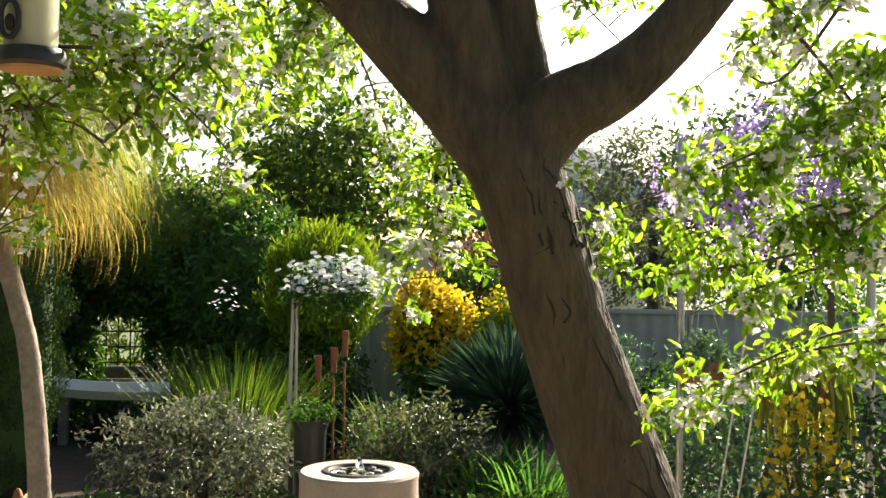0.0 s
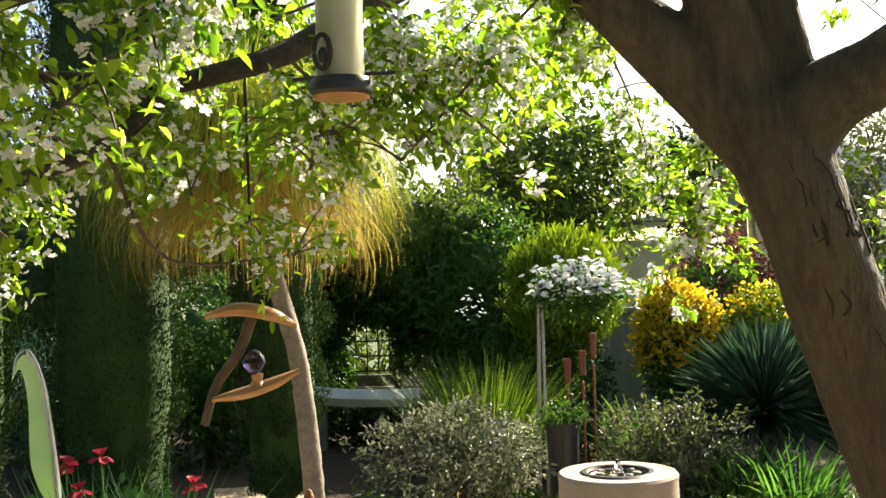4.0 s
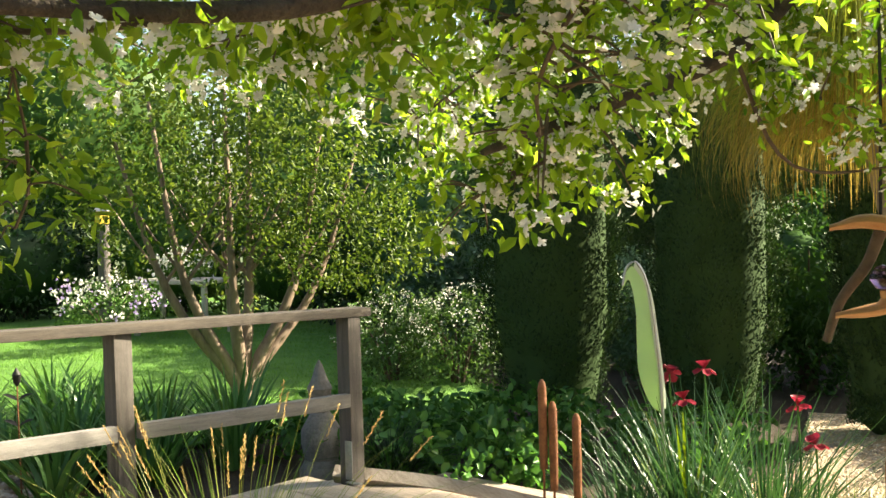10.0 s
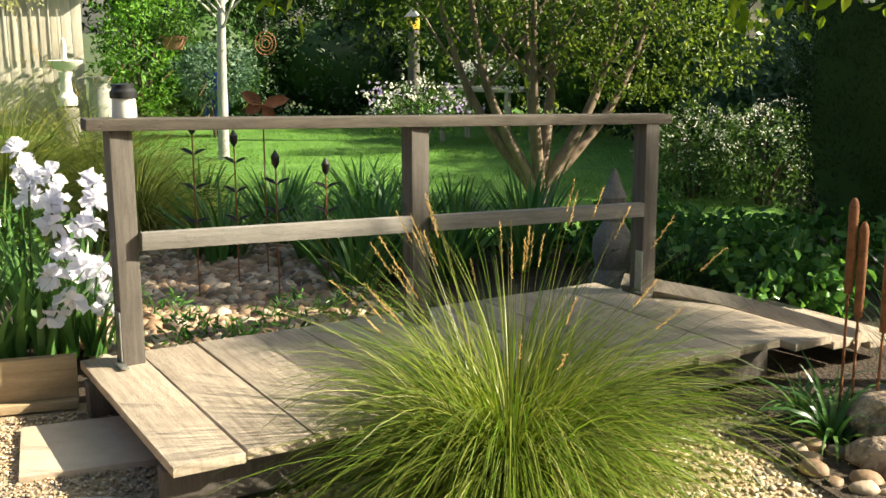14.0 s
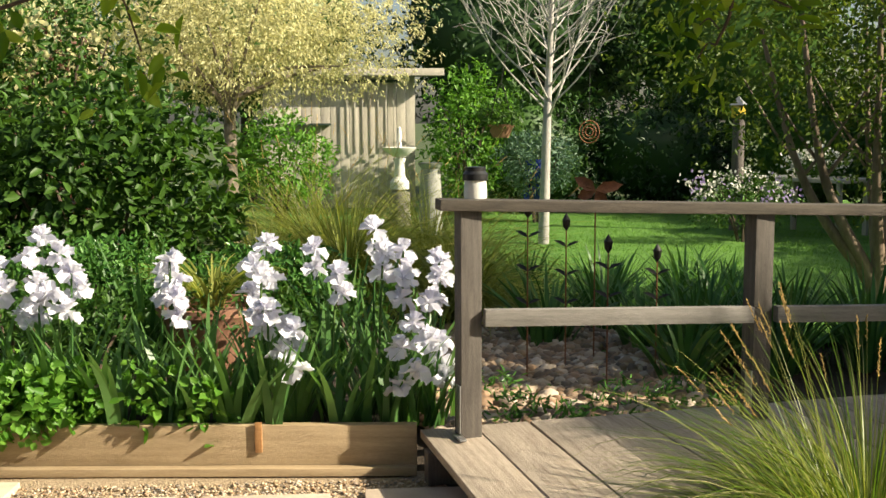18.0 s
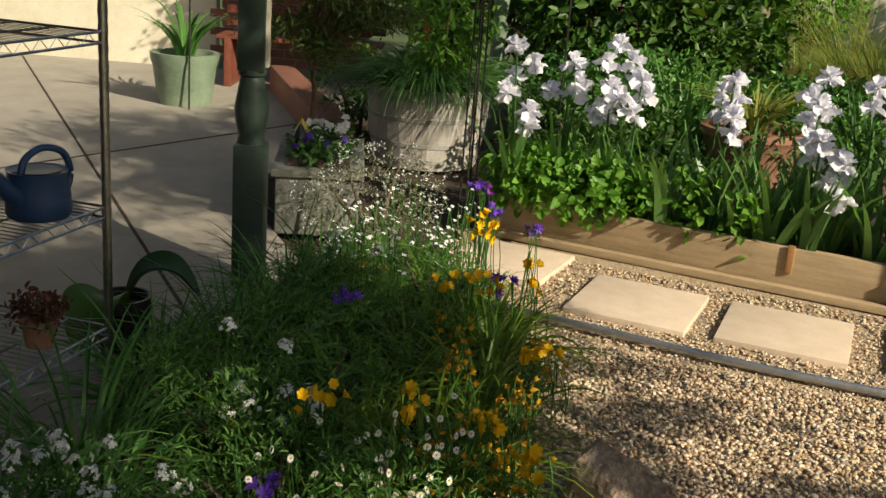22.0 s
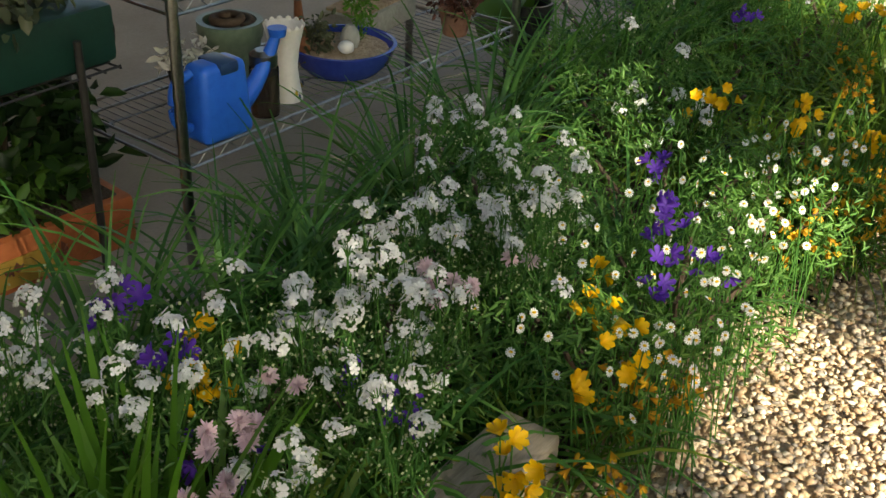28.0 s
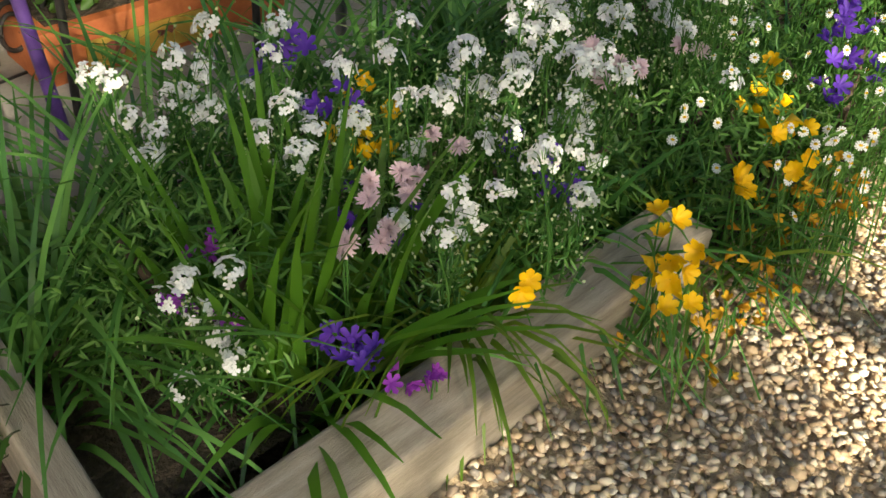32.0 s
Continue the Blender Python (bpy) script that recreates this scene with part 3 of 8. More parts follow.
pt_turn = math.degrees(math.atan2(PT.y, PT.x))


def along(s, off=0.0, z=0.0):
    return PA + PT * s + PN * off + Vector((0, 0, z))


bed = thing("planter_bed", PA, pt_turn, "long raised garden bed edged with pale pine sleepers", "planter")
PL = (PB - PA).length
part("front_sleeper", box("front_sleeper", (PL, 0.05, 0.20), 0.005, (PL / 2, -0.025 + 0.05, 0.10)), "sleeper", bed)
part("kerb_strip", box("kerb_strip", (PL, 0.05, 0.035), 0.004, (PL / 2, -0.03, 0.012)), "sleeper", bed)
part("end_sleeper", box("end_sleeper", (0.05, 1.3, 0.20), 0.005, (0.025, 0.70, 0.10)), "sleeper", bed)
part("bracket", box("bracket", (0.03, 0.012, 0.13), 0.003, (1.47, -0.006, 0.15), 0), "tan", bed)
part("soil", box("soil", (PL - 0.06, 1.4, 0.14), 0.0, (PL / 2, 0.76, 0.08)), "soil", bed)

path = thing("stepping_path", (0, 0, 0), 0, "buff square concrete stepping stones set in gravel", "path", kind="structure")
for c, u, s in (((-4.295, -0.36), 12.5, (0.50, 0.52)), ((-4.18, 0.235), 11.0, (0.50, 0.50)), ((-4.10, 0.86), 10.5, (0.48, 0.50)), ((-4.66, -0.98), 14, (0.50, 0.50))):
    part("paver", box("paver", (s[1], s[0], 0.04), 0.006, (0, 0, -0.004)), "paver", path, at=pose(c[0], c[1], 0, 0, 0, -u))
solid("path_edging", tubes("path_edging", [([(-4.15, -1.45, 0.012), (-3.92, -0.68, 0.02), (-3.72, 0.05, 0.02), (-3.60, 0.66, 0.018), (-3.42, 0.95, 0.012)], 0.017, 0.017, 8)]), "steel", "grey plastic edging between path and gravel", "edging", kind="structure")

deck = thing("deck_bridge", (-4.48, 1.0, 0), 0, "low weathered timber footbridge deck with wide planks", "deck")
W = 0.235
for i in range(11):
    y = 0.06 + i * (W + 0.006)
    part("plank", box("plank", (1.28 - 0.02 * (i % 3), W, 0.035), 0.004, (0.52, y, 0.165 + 0.004 * ((i * 7) % 3 - 1)), RNG.uniform(-0.4, 0.4)), "timber", deck)
for x in (0.05, 1.05):
    part("bearer", box("bearer", (0.07, 2.66, 0.14), 0.004, (x, 1.26, 0.07)), "post", deck)
for i, (dx, dz) in enumerate(((0.0, 0.13), (0.0, 0.10), (0.0, 0.065))):
    part("ramp_plank", box("ramp_plank", (1.20 - 0.1 * i, 0.24, 0.035), 0.004, (0.55 + 0.05 * i, 2.78 + 0.25 * i, dz), 2), "timber", deck)
part("ramp_kerb", tubes("ramp_kerb", [([(0.03, 2.66, 0.2), (0.5, 2.95, 0.15), (1.15, 3.1, 0.10)], 0.05, 0.05, 4)]), "timber", deck)

rail = thing("deck_railing", (-4.47, 1.12, 0), 0, "weathered grey timber railing along the footbridge", "railing")
RT = math.degrees(math.atan2(2.58, 0.13))
for (x, y) in ((0.0, 0.0), (0.07, 1.28), (0.15, 2.55)):
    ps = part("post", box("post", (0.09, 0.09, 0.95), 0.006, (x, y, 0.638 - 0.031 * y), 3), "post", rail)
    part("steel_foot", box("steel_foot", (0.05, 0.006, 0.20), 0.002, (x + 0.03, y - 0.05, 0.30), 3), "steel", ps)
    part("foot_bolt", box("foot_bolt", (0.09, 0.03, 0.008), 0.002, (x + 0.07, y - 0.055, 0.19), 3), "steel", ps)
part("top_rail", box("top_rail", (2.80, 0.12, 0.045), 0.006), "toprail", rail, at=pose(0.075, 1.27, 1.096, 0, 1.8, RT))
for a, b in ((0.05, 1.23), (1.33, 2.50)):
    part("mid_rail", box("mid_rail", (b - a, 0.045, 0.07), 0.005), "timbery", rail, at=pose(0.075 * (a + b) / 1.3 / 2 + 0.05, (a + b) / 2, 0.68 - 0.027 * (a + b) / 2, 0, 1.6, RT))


# ---- the crab apple tree ----
tree = thing("crab_apple_tree", (0.82, 3.28, 0), 0, "old crab apple tree with cracked bark in white blossom", "tree")
TO = np.array([0.82, 3.28, 0.0])


def T(*pts):
    return [tuple(np.array(p) - TO) for p in pts]


trunk_line = T((0.89, 3.26, -0.05), (0.72, 3.28, 0.45), (0.548, 3.29, 0.9), (0.37, 3.29, 1.377), (0.27, 3.28, 1.70), (0.20, 3.28, 1.90), (0.15, 3.28, 2.04))
TRUNK_R = (0.185, 0.165, 0.157, 0.141, 0.137, 0.142, 0.125)
# the trunk and the stumps of its four limbs, grown into one form
fork = [
    tube_data(trunk_line, TRUNK_R, None, 28, 10, 0.015),
    tube_data(T((0.24, 3.28, 1.80), (0.08, 3.27, 2.02), (-0.09, 3.25, 2.20), (-0.27, 3.21, 2.385), (-0.43, 3.16, 2.56)), (0.115, 0.120, 0.108, 0.095, 0.085), None, 18, 8, 0.015),
    tube_data(T((0.19, 3.29, 1.92), (0.09, 3.26, 2.18), (0.02, 3.23, 2.40), (-0.03, 3.2, 2.72)), (0.10, 0.098, 0.090, 0.085), None, 18, 8, 0.015),
    tube_data(T((0.24, 3.30, 1.92), (0.235, 3.32, 2.15), (0.19, 3.31, 2.42), (0.20, 3.35, 2.72)), (0.085, 0.080, 0.070, 0.065), None, 16, 8, 0.015),
    tube_data(T((0.22, 3.28, 1.90), (0.33, 3.25, 2.05), (0.47, 3.20, 2.12), (0.61, 3.17, 2.23), (0.76, 3.13, 2.41), (0.93, 3.07, 2.64)), (0.11, 0.115, 0.100, 0.086, 0.078, 0.072), None, 18, 8, 0.015),
]
trunk = part("trunk", npmesh("trunk", *join_data(fork)), "bark", tree, "leaning brown trunk with dark cracks")
rm = trunk.modifiers.new("grown", "REMESH")
rm.mode, rm.voxel_size, rm.use_smooth_shade = "VOXEL", 0.013, True
sm = trunk.modifiers.new("worn", "SMOOTH")
sm.factor, sm.iterations = 0.5, 8
limbs = [
    (T((-0.29, 3.20, 2.41), (-0.44, 3.16, 2.56), (-0.56, 3.08, 2.72), (-0.68, 2.98, 2.94), (-0.9, 2.7, 3.35), (-1.3, 2.5, 3.6)), (0.092, 0.092, 0.088, 0.07, 0.05, 0.035), None, 14),
    # this limb runs on out of view to carry the shading clumps
    (T((0.01, 3.225, 2.45), (-0.03, 3.2, 2.72), (-0.06, 3.15, 3.0), (-0.2, 2.8, 3.4), (-0.8, 2.1, 3.55), (-1.7, 1.7, 3.55), (-3.0, 2.0, 3.65), (-3.9, 2.2, 3.7)), 0.082, 0.015, 14),
    (T((0.19, 3.32, 2.48), (0.20, 3.35, 2.72), (0.25, 3.45, 3.1), (0.35, 3.6, 3.7)), 0.064, 0.03, 12),
    (T((0.77, 3.125, 2.43), (0.93, 3.07, 2.64), (1.15, 3.0, 2.95), (1.5, 2.9, 3.4), (2.3, 2.5, 3.6)), 0.072, 0.03, 14),
    # unseen limb, added under the shading clumps
    (T((-0.05, 3.2, 3.0), (0.3, 2.6, 3.3), (0.9, 2.0, 3.55), (1.4, 1.6, 3.6)), 0.05, 0.015, 10),
    (T((-0.52, 3.12, 2.66), (-0.60, 2.88, 2.64), (-0.617, 2.6, 2.561), (-0.65, 2.1, 2.371), (-0.64, 1.65, 2.198), (-0.64, 1.33, 2.085), (-0.91, 1.12, 1.935), (-1.05, 0.93, 1.86), (-1.16, 0.73, 1.80), (-1.35, 0.4, 1.80)), (0.062, 0.046, 0.038, 0.031, 0.026, 0.021, 0.018, 0.016, 0.013, 0.009), None, 12),
    (T((-0.615, 1.345, 2.085), (-0.635, 1.34, 2.10), (-0.66, 1.315, 2.09), (-0.675, 1.31, 2.07)), (0.014, 0.026, 0.026, 0.011), None, 12),
    (T((-0.91, 1.12, 1.94), (-0.97, 1.07, 2.06), (-1.05, 1.06, 2.18), (-1.2, 1.05, 2.4)), 0.02, 0.009, 8),
    (T((-0.46, 3.15, 2.58), (-0.57, 3.04, 2.53), (-0.68, 2.78, 2.41), (-0.77, 2.5, 2.27), (-0.94, 2.24, 2.09), (-1.12, 2.05, 2.0)), 0.055, 0.021, 10),
    (T((-1.12, 2.05, 2.0), (-1.19, 1.9, 1.86), (-1.33, 1.69, 1.76), (-1.45, 1.45, 1.67)), 0.022, 0.008, 8),
    (T((-1.12, 2.05, 2.0), (-1.4, 1.95, 2.02), (-1.8, 1.8, 1.98)), 0.018, 0.006, 8),
    (T((-0.62, 1.33, 2.08), (-0.85, 1.45, 2.08), (-1.2, 1.4, 2.02), (-1.7, 1.2, 1.95)), 0.02, 0.007, 8),
]
for l in limbs:
    part("limb", smooth(npmesh("limb", *tube_data(l[0], l[1], l[2], l[3], 8, 0.012))), "limbbark", tree)
cracks = []
tc = spline(trunk_line, 12)
tr_r = np.interp(np.linspace(0, 1, len(tc)), np.linspace(0, 1, 7), TRUNK_R)
for i in range(34):
    k = int(RNG.integers(4, len(tc) - 22))
    a = RNG.uniform(-2.9, -0.2)
    n = int(RNG.integers(5, 20)) if i % 3 else 4
    aa = a + np.cumsum(RNG.normal(0, 0.045 if i % 3 else 0.2, n))
    cracks.append(([tuple(tc[k + j] + np.array([math.cos(aa[j]), math.sin(aa[j]), 0.15]) * tr_r[k + j] * 0.972) for j in range(n)], 0.007, 0.003, 5))
part("crack_mass", tubes("crack_mass", cracks), "crack", tree)

# leafy sprays, placed to fit the camera's view: start, end, number of leaf clusters
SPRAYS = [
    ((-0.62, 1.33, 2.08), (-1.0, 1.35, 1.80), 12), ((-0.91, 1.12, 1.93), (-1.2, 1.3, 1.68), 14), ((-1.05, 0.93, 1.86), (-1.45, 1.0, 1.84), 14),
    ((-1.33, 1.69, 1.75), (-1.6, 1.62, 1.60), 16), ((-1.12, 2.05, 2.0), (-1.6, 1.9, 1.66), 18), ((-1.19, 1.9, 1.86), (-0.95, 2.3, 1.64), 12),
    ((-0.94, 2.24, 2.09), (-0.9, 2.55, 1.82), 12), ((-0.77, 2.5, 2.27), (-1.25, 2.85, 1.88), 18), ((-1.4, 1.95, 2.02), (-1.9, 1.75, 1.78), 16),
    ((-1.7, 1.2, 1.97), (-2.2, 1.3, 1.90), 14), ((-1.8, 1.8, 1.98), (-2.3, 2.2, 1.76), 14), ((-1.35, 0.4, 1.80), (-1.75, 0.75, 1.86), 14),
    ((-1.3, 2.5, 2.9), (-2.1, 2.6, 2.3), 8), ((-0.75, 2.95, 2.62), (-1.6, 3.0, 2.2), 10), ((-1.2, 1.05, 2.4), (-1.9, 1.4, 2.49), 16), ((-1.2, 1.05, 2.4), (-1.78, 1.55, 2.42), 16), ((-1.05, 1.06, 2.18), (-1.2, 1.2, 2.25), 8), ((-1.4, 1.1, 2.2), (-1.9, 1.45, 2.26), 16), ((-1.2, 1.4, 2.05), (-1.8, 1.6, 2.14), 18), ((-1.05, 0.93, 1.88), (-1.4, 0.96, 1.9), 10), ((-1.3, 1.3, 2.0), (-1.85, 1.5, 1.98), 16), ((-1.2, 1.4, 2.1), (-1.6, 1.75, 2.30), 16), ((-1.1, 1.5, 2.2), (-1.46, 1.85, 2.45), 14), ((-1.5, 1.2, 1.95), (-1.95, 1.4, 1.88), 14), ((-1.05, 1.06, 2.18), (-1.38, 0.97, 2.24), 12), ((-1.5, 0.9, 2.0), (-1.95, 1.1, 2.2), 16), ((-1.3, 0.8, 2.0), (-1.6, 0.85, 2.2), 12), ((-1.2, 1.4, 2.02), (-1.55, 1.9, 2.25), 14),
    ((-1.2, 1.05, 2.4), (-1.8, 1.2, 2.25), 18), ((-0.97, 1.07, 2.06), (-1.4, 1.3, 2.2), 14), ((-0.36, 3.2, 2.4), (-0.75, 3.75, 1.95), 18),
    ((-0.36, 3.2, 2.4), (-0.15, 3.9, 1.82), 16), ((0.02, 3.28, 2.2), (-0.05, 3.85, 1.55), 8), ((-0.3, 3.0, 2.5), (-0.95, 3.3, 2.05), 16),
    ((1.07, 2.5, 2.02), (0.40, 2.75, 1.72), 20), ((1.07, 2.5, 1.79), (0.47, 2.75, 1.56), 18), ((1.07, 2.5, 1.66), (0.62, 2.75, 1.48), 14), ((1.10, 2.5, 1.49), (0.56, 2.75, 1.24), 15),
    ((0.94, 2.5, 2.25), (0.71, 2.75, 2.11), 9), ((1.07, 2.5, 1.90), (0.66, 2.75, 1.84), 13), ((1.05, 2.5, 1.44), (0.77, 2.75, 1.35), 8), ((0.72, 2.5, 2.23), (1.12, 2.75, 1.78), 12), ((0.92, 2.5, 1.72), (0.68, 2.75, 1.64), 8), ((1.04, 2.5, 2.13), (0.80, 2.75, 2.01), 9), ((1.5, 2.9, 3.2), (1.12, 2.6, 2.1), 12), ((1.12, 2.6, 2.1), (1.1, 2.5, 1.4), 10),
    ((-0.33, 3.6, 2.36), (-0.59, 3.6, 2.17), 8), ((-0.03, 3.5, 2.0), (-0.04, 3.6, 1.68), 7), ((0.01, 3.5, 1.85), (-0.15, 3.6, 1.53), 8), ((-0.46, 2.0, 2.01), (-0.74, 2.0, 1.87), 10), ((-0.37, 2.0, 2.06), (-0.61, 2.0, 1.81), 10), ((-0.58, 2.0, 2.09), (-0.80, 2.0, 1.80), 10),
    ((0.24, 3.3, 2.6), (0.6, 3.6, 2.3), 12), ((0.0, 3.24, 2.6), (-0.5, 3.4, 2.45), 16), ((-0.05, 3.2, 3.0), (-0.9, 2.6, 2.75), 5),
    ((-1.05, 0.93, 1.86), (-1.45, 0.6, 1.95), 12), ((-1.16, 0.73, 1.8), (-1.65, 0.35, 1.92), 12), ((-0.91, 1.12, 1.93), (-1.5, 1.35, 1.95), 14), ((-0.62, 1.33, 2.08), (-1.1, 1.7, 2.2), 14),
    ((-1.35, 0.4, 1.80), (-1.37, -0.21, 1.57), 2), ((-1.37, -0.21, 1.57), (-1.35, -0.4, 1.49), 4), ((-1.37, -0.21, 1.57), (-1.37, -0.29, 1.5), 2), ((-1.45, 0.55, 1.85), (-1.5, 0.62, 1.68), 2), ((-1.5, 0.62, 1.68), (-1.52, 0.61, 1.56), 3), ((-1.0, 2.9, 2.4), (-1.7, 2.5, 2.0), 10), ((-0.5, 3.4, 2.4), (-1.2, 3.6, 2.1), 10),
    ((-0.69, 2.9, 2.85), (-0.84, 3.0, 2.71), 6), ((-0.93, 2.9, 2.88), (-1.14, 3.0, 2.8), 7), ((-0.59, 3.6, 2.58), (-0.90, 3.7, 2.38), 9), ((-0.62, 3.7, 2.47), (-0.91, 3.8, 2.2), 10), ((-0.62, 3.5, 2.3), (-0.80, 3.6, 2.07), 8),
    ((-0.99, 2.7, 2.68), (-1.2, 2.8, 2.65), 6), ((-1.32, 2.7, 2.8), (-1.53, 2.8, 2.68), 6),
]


def spray_points(a, b, k, spread=0.075):
    s = np.sort(RNG.uniform(0.05, 1.0, k))[:, None]
    mid = np.array(a) * (1 - s) + np.array(b) * s
    return mid + RNG.normal(0, spread, (k, 3)) * (0.4 + s) * np.array([1, 1, 0.6])


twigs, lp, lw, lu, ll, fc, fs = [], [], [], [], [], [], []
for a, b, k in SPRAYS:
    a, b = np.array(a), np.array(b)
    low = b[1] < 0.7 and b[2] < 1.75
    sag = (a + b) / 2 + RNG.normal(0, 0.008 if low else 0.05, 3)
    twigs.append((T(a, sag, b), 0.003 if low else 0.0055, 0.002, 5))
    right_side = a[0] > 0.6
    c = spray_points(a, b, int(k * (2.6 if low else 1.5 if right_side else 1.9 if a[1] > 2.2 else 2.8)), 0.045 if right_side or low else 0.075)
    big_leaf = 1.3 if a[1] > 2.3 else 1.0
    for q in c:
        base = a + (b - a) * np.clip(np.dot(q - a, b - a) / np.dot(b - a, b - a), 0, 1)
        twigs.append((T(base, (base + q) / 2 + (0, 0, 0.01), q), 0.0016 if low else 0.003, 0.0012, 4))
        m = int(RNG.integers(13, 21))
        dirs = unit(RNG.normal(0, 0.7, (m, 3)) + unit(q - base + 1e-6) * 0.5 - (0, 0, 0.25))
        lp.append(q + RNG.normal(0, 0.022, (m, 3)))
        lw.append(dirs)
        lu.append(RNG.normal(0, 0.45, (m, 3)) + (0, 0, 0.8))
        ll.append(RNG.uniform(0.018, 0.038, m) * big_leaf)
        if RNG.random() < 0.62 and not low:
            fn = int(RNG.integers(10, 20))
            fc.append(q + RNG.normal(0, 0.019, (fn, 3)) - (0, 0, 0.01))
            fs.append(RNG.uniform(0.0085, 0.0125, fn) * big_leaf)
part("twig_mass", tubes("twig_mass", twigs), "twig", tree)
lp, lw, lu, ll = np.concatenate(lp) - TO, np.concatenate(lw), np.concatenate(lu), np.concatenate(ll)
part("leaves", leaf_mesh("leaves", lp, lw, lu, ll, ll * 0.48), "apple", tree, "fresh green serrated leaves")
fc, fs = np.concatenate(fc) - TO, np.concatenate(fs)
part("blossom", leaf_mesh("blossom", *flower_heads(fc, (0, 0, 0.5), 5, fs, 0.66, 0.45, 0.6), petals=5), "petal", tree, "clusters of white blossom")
# high crown clumps, unseen, laid out so their shade falls on bed and patio
clumps = []
for (x, y, z), r, n in (((2.35, 3.6, 3.5), (0.95, 1.05, 0.45), 400), ((0.95, 2.72, 3.55), (0.95, 0.36, 0.28), 340), ((1.15, 3.35, 3.5), (0.5, 0.45, 0.3), 75), ((1.5, 3.98, 3.5), (0.35, 0.3, 0.25), 22), ((-2.5, 2.4, 3.65), (0.6, 0.4, 0.25), 170), ((-0.45, 2.95, 3.55), (0.5, 0.35, 0.25), 130), ((-0.3, 2.45, 3.55), (0.9, 0.5, 0.3), 170), ((-1.0, 2.5, 3.5), (0.5, 0.35, 0.25), 130), ((-3.5, 1.1, 3.6), (0.9, 0.55, 0.2), 85), ((0.35, 2.45, 3.6), (0.9, 0.45, 0.3), 260), ((0.95, 1.95, 3.55), (1.35, 0.75, 0.35), 1150), ((1.0, 0.9, 3.6), (1.5, 0.7, 0.35), 600), ((-1.6, 1.75, 3.55), (1.9, 0.95, 0.3), 240), ((-3.6, 2.2, 3.7), (1.1, 0.7, 0.3), 260), ((2.6, 2.2, 3.5), (1.0, 0.9, 0.5), 190)):
    p, d = cloud(n, r, 0.35, 0.2, 1.2, x + y, 0.35)
    p = p + np.array([x, y, z]) - TO
    # lower leaves dropped so the shading clumps stay out of view
    clumps.append(p[p[:, 2] > 2.85])
p = np.concatenate(clumps)
p = np.repeat(p, 20, 0) + RNG.normal(0, 0.075, (len(p) * 20, 3))
L = RNG.uniform(0.035, 0.065, len(p))
part("leaves", leaf_mesh("leaves", p, RNG.normal(0, 0.8, p.shape) - (0, 0, 0.3), RNG.normal(0, 0.5, p.shape) + (0, 0, 0.7), L, L * 0.5), "apple", tree)
c = p[::9] + RNG.normal(0, 0.05, p[::9].shape)
part("blossom", leaf_mesh("blossom", *flower_heads(c, (0, 0, 0.5), 5, 0.016, 0.85, 0.35), petals=5), "petal", tree)


# ---- hanging things ----
feeder = thing("bird_feeder", (-0.66, 1.785, 1.86), 0, "tube bird feeder with black domed cap hung from a branch", "bird feeder")
part("seed_tube", lathe("seed_tube", [(0.0, 0.035), (0.044, 0.035), (0.044, 0.29), (0.0, 0.29)]), "tube", feeder, "cloudy plastic tube")
# pale seed fills the tube: its backlit glow put into the colour
part("seed", lathe("seed", [(0.0, 0.04), (0.038, 0.04), (0.038, 0.26), (0.0, 0.27)]), "seedmix", feeder)
part("cap", lathe("cap", [(0.066, 0.275), (0.068, 0.283), (0.066, 0.292), (0.060, 0.312), (0.044, 0.332), (0.022, 0.343), (0.0, 0.346)]), "black", feeder)
part("cap_rim", lathe("cap_rim", [(0.0, 0.282), (0.064, 0.276), (0.069, 0.272), (0.069, 0.285), (0.062, 0.288)]), "tan", feeder)
part("base", lathe("base", [(0.0, 0.0), (0.050, 0.0), (0.058, 0.008), (0.060, 0.022), (0.054, 0.036), (0.044, 0.038)]), "black", feeder)
part("base_plate", lathe("base_plate", [(0.0, -0.004), (0.050, -0.004), (0.052, 0.001), (0.0, 0.001)]), "tan", feeder)
part("port", tubes("port", [([(-0.020 + 0.015 * math.cos(a), -0.044, 0.085 + 0.034 * math.sin(a)) for a in np.linspace(0, 2 * math.pi, 15)], 0.005, 0.005, 8)]), "black", feeder)
# dark plug stands for the shade inside the feeding port
part("dark_port_plug", rock_mesh("dark_port_plug", (0.009, 0.004, 0.017), 1, 2, 0.0), "darkmetal", feeder, at=pose(-0.020, -0.043, 0.078))
for s in (-1, 1):
    part("perch", tubes("perch", [([(0.04 * s, 0.01, 0.045), (0.10 * s, 0.018, 0.045)], 0.004, 0.004)]), "black", feeder)
part("hook", tubes("hook", [([(0, 0, 0.345), (0.0, 0, 0.365), (0.012, 0, 0.375), (0.0, 0, 0.388), (-0.01, 0, 0.378), (0, 0, 0.40), (0.02, 0, 0.5)], 0.003, 0.003)]), "darkmetal", feeder)

feeder.matrix_basis = pose(-0.66, 1.785, 1.905) @ Matrix.Diagonal((0.96, 0.96, 0.87, 1))

mob = thing("wooden_mobile", (-1.08, 2.345, 1.28), 22, "carved wooden mobile with two curved bars and a glass ball", "mobile")


def bar(name, pts, w, h):
    c = spline(pts, 8)
    n = len(c)
    s = np.linspace(0, 1, n)
    ww, hh = w * np.sin(np.pi * np.clip(s, 0.08, 0.92)) ** 0.5, h * np.sin(np.pi * np.clip(s, 0.06, 0.94)) ** 0.5
    v, k = [], 10
    th = np.arange(k) * 2 * np.pi / k
    for i in range(n):
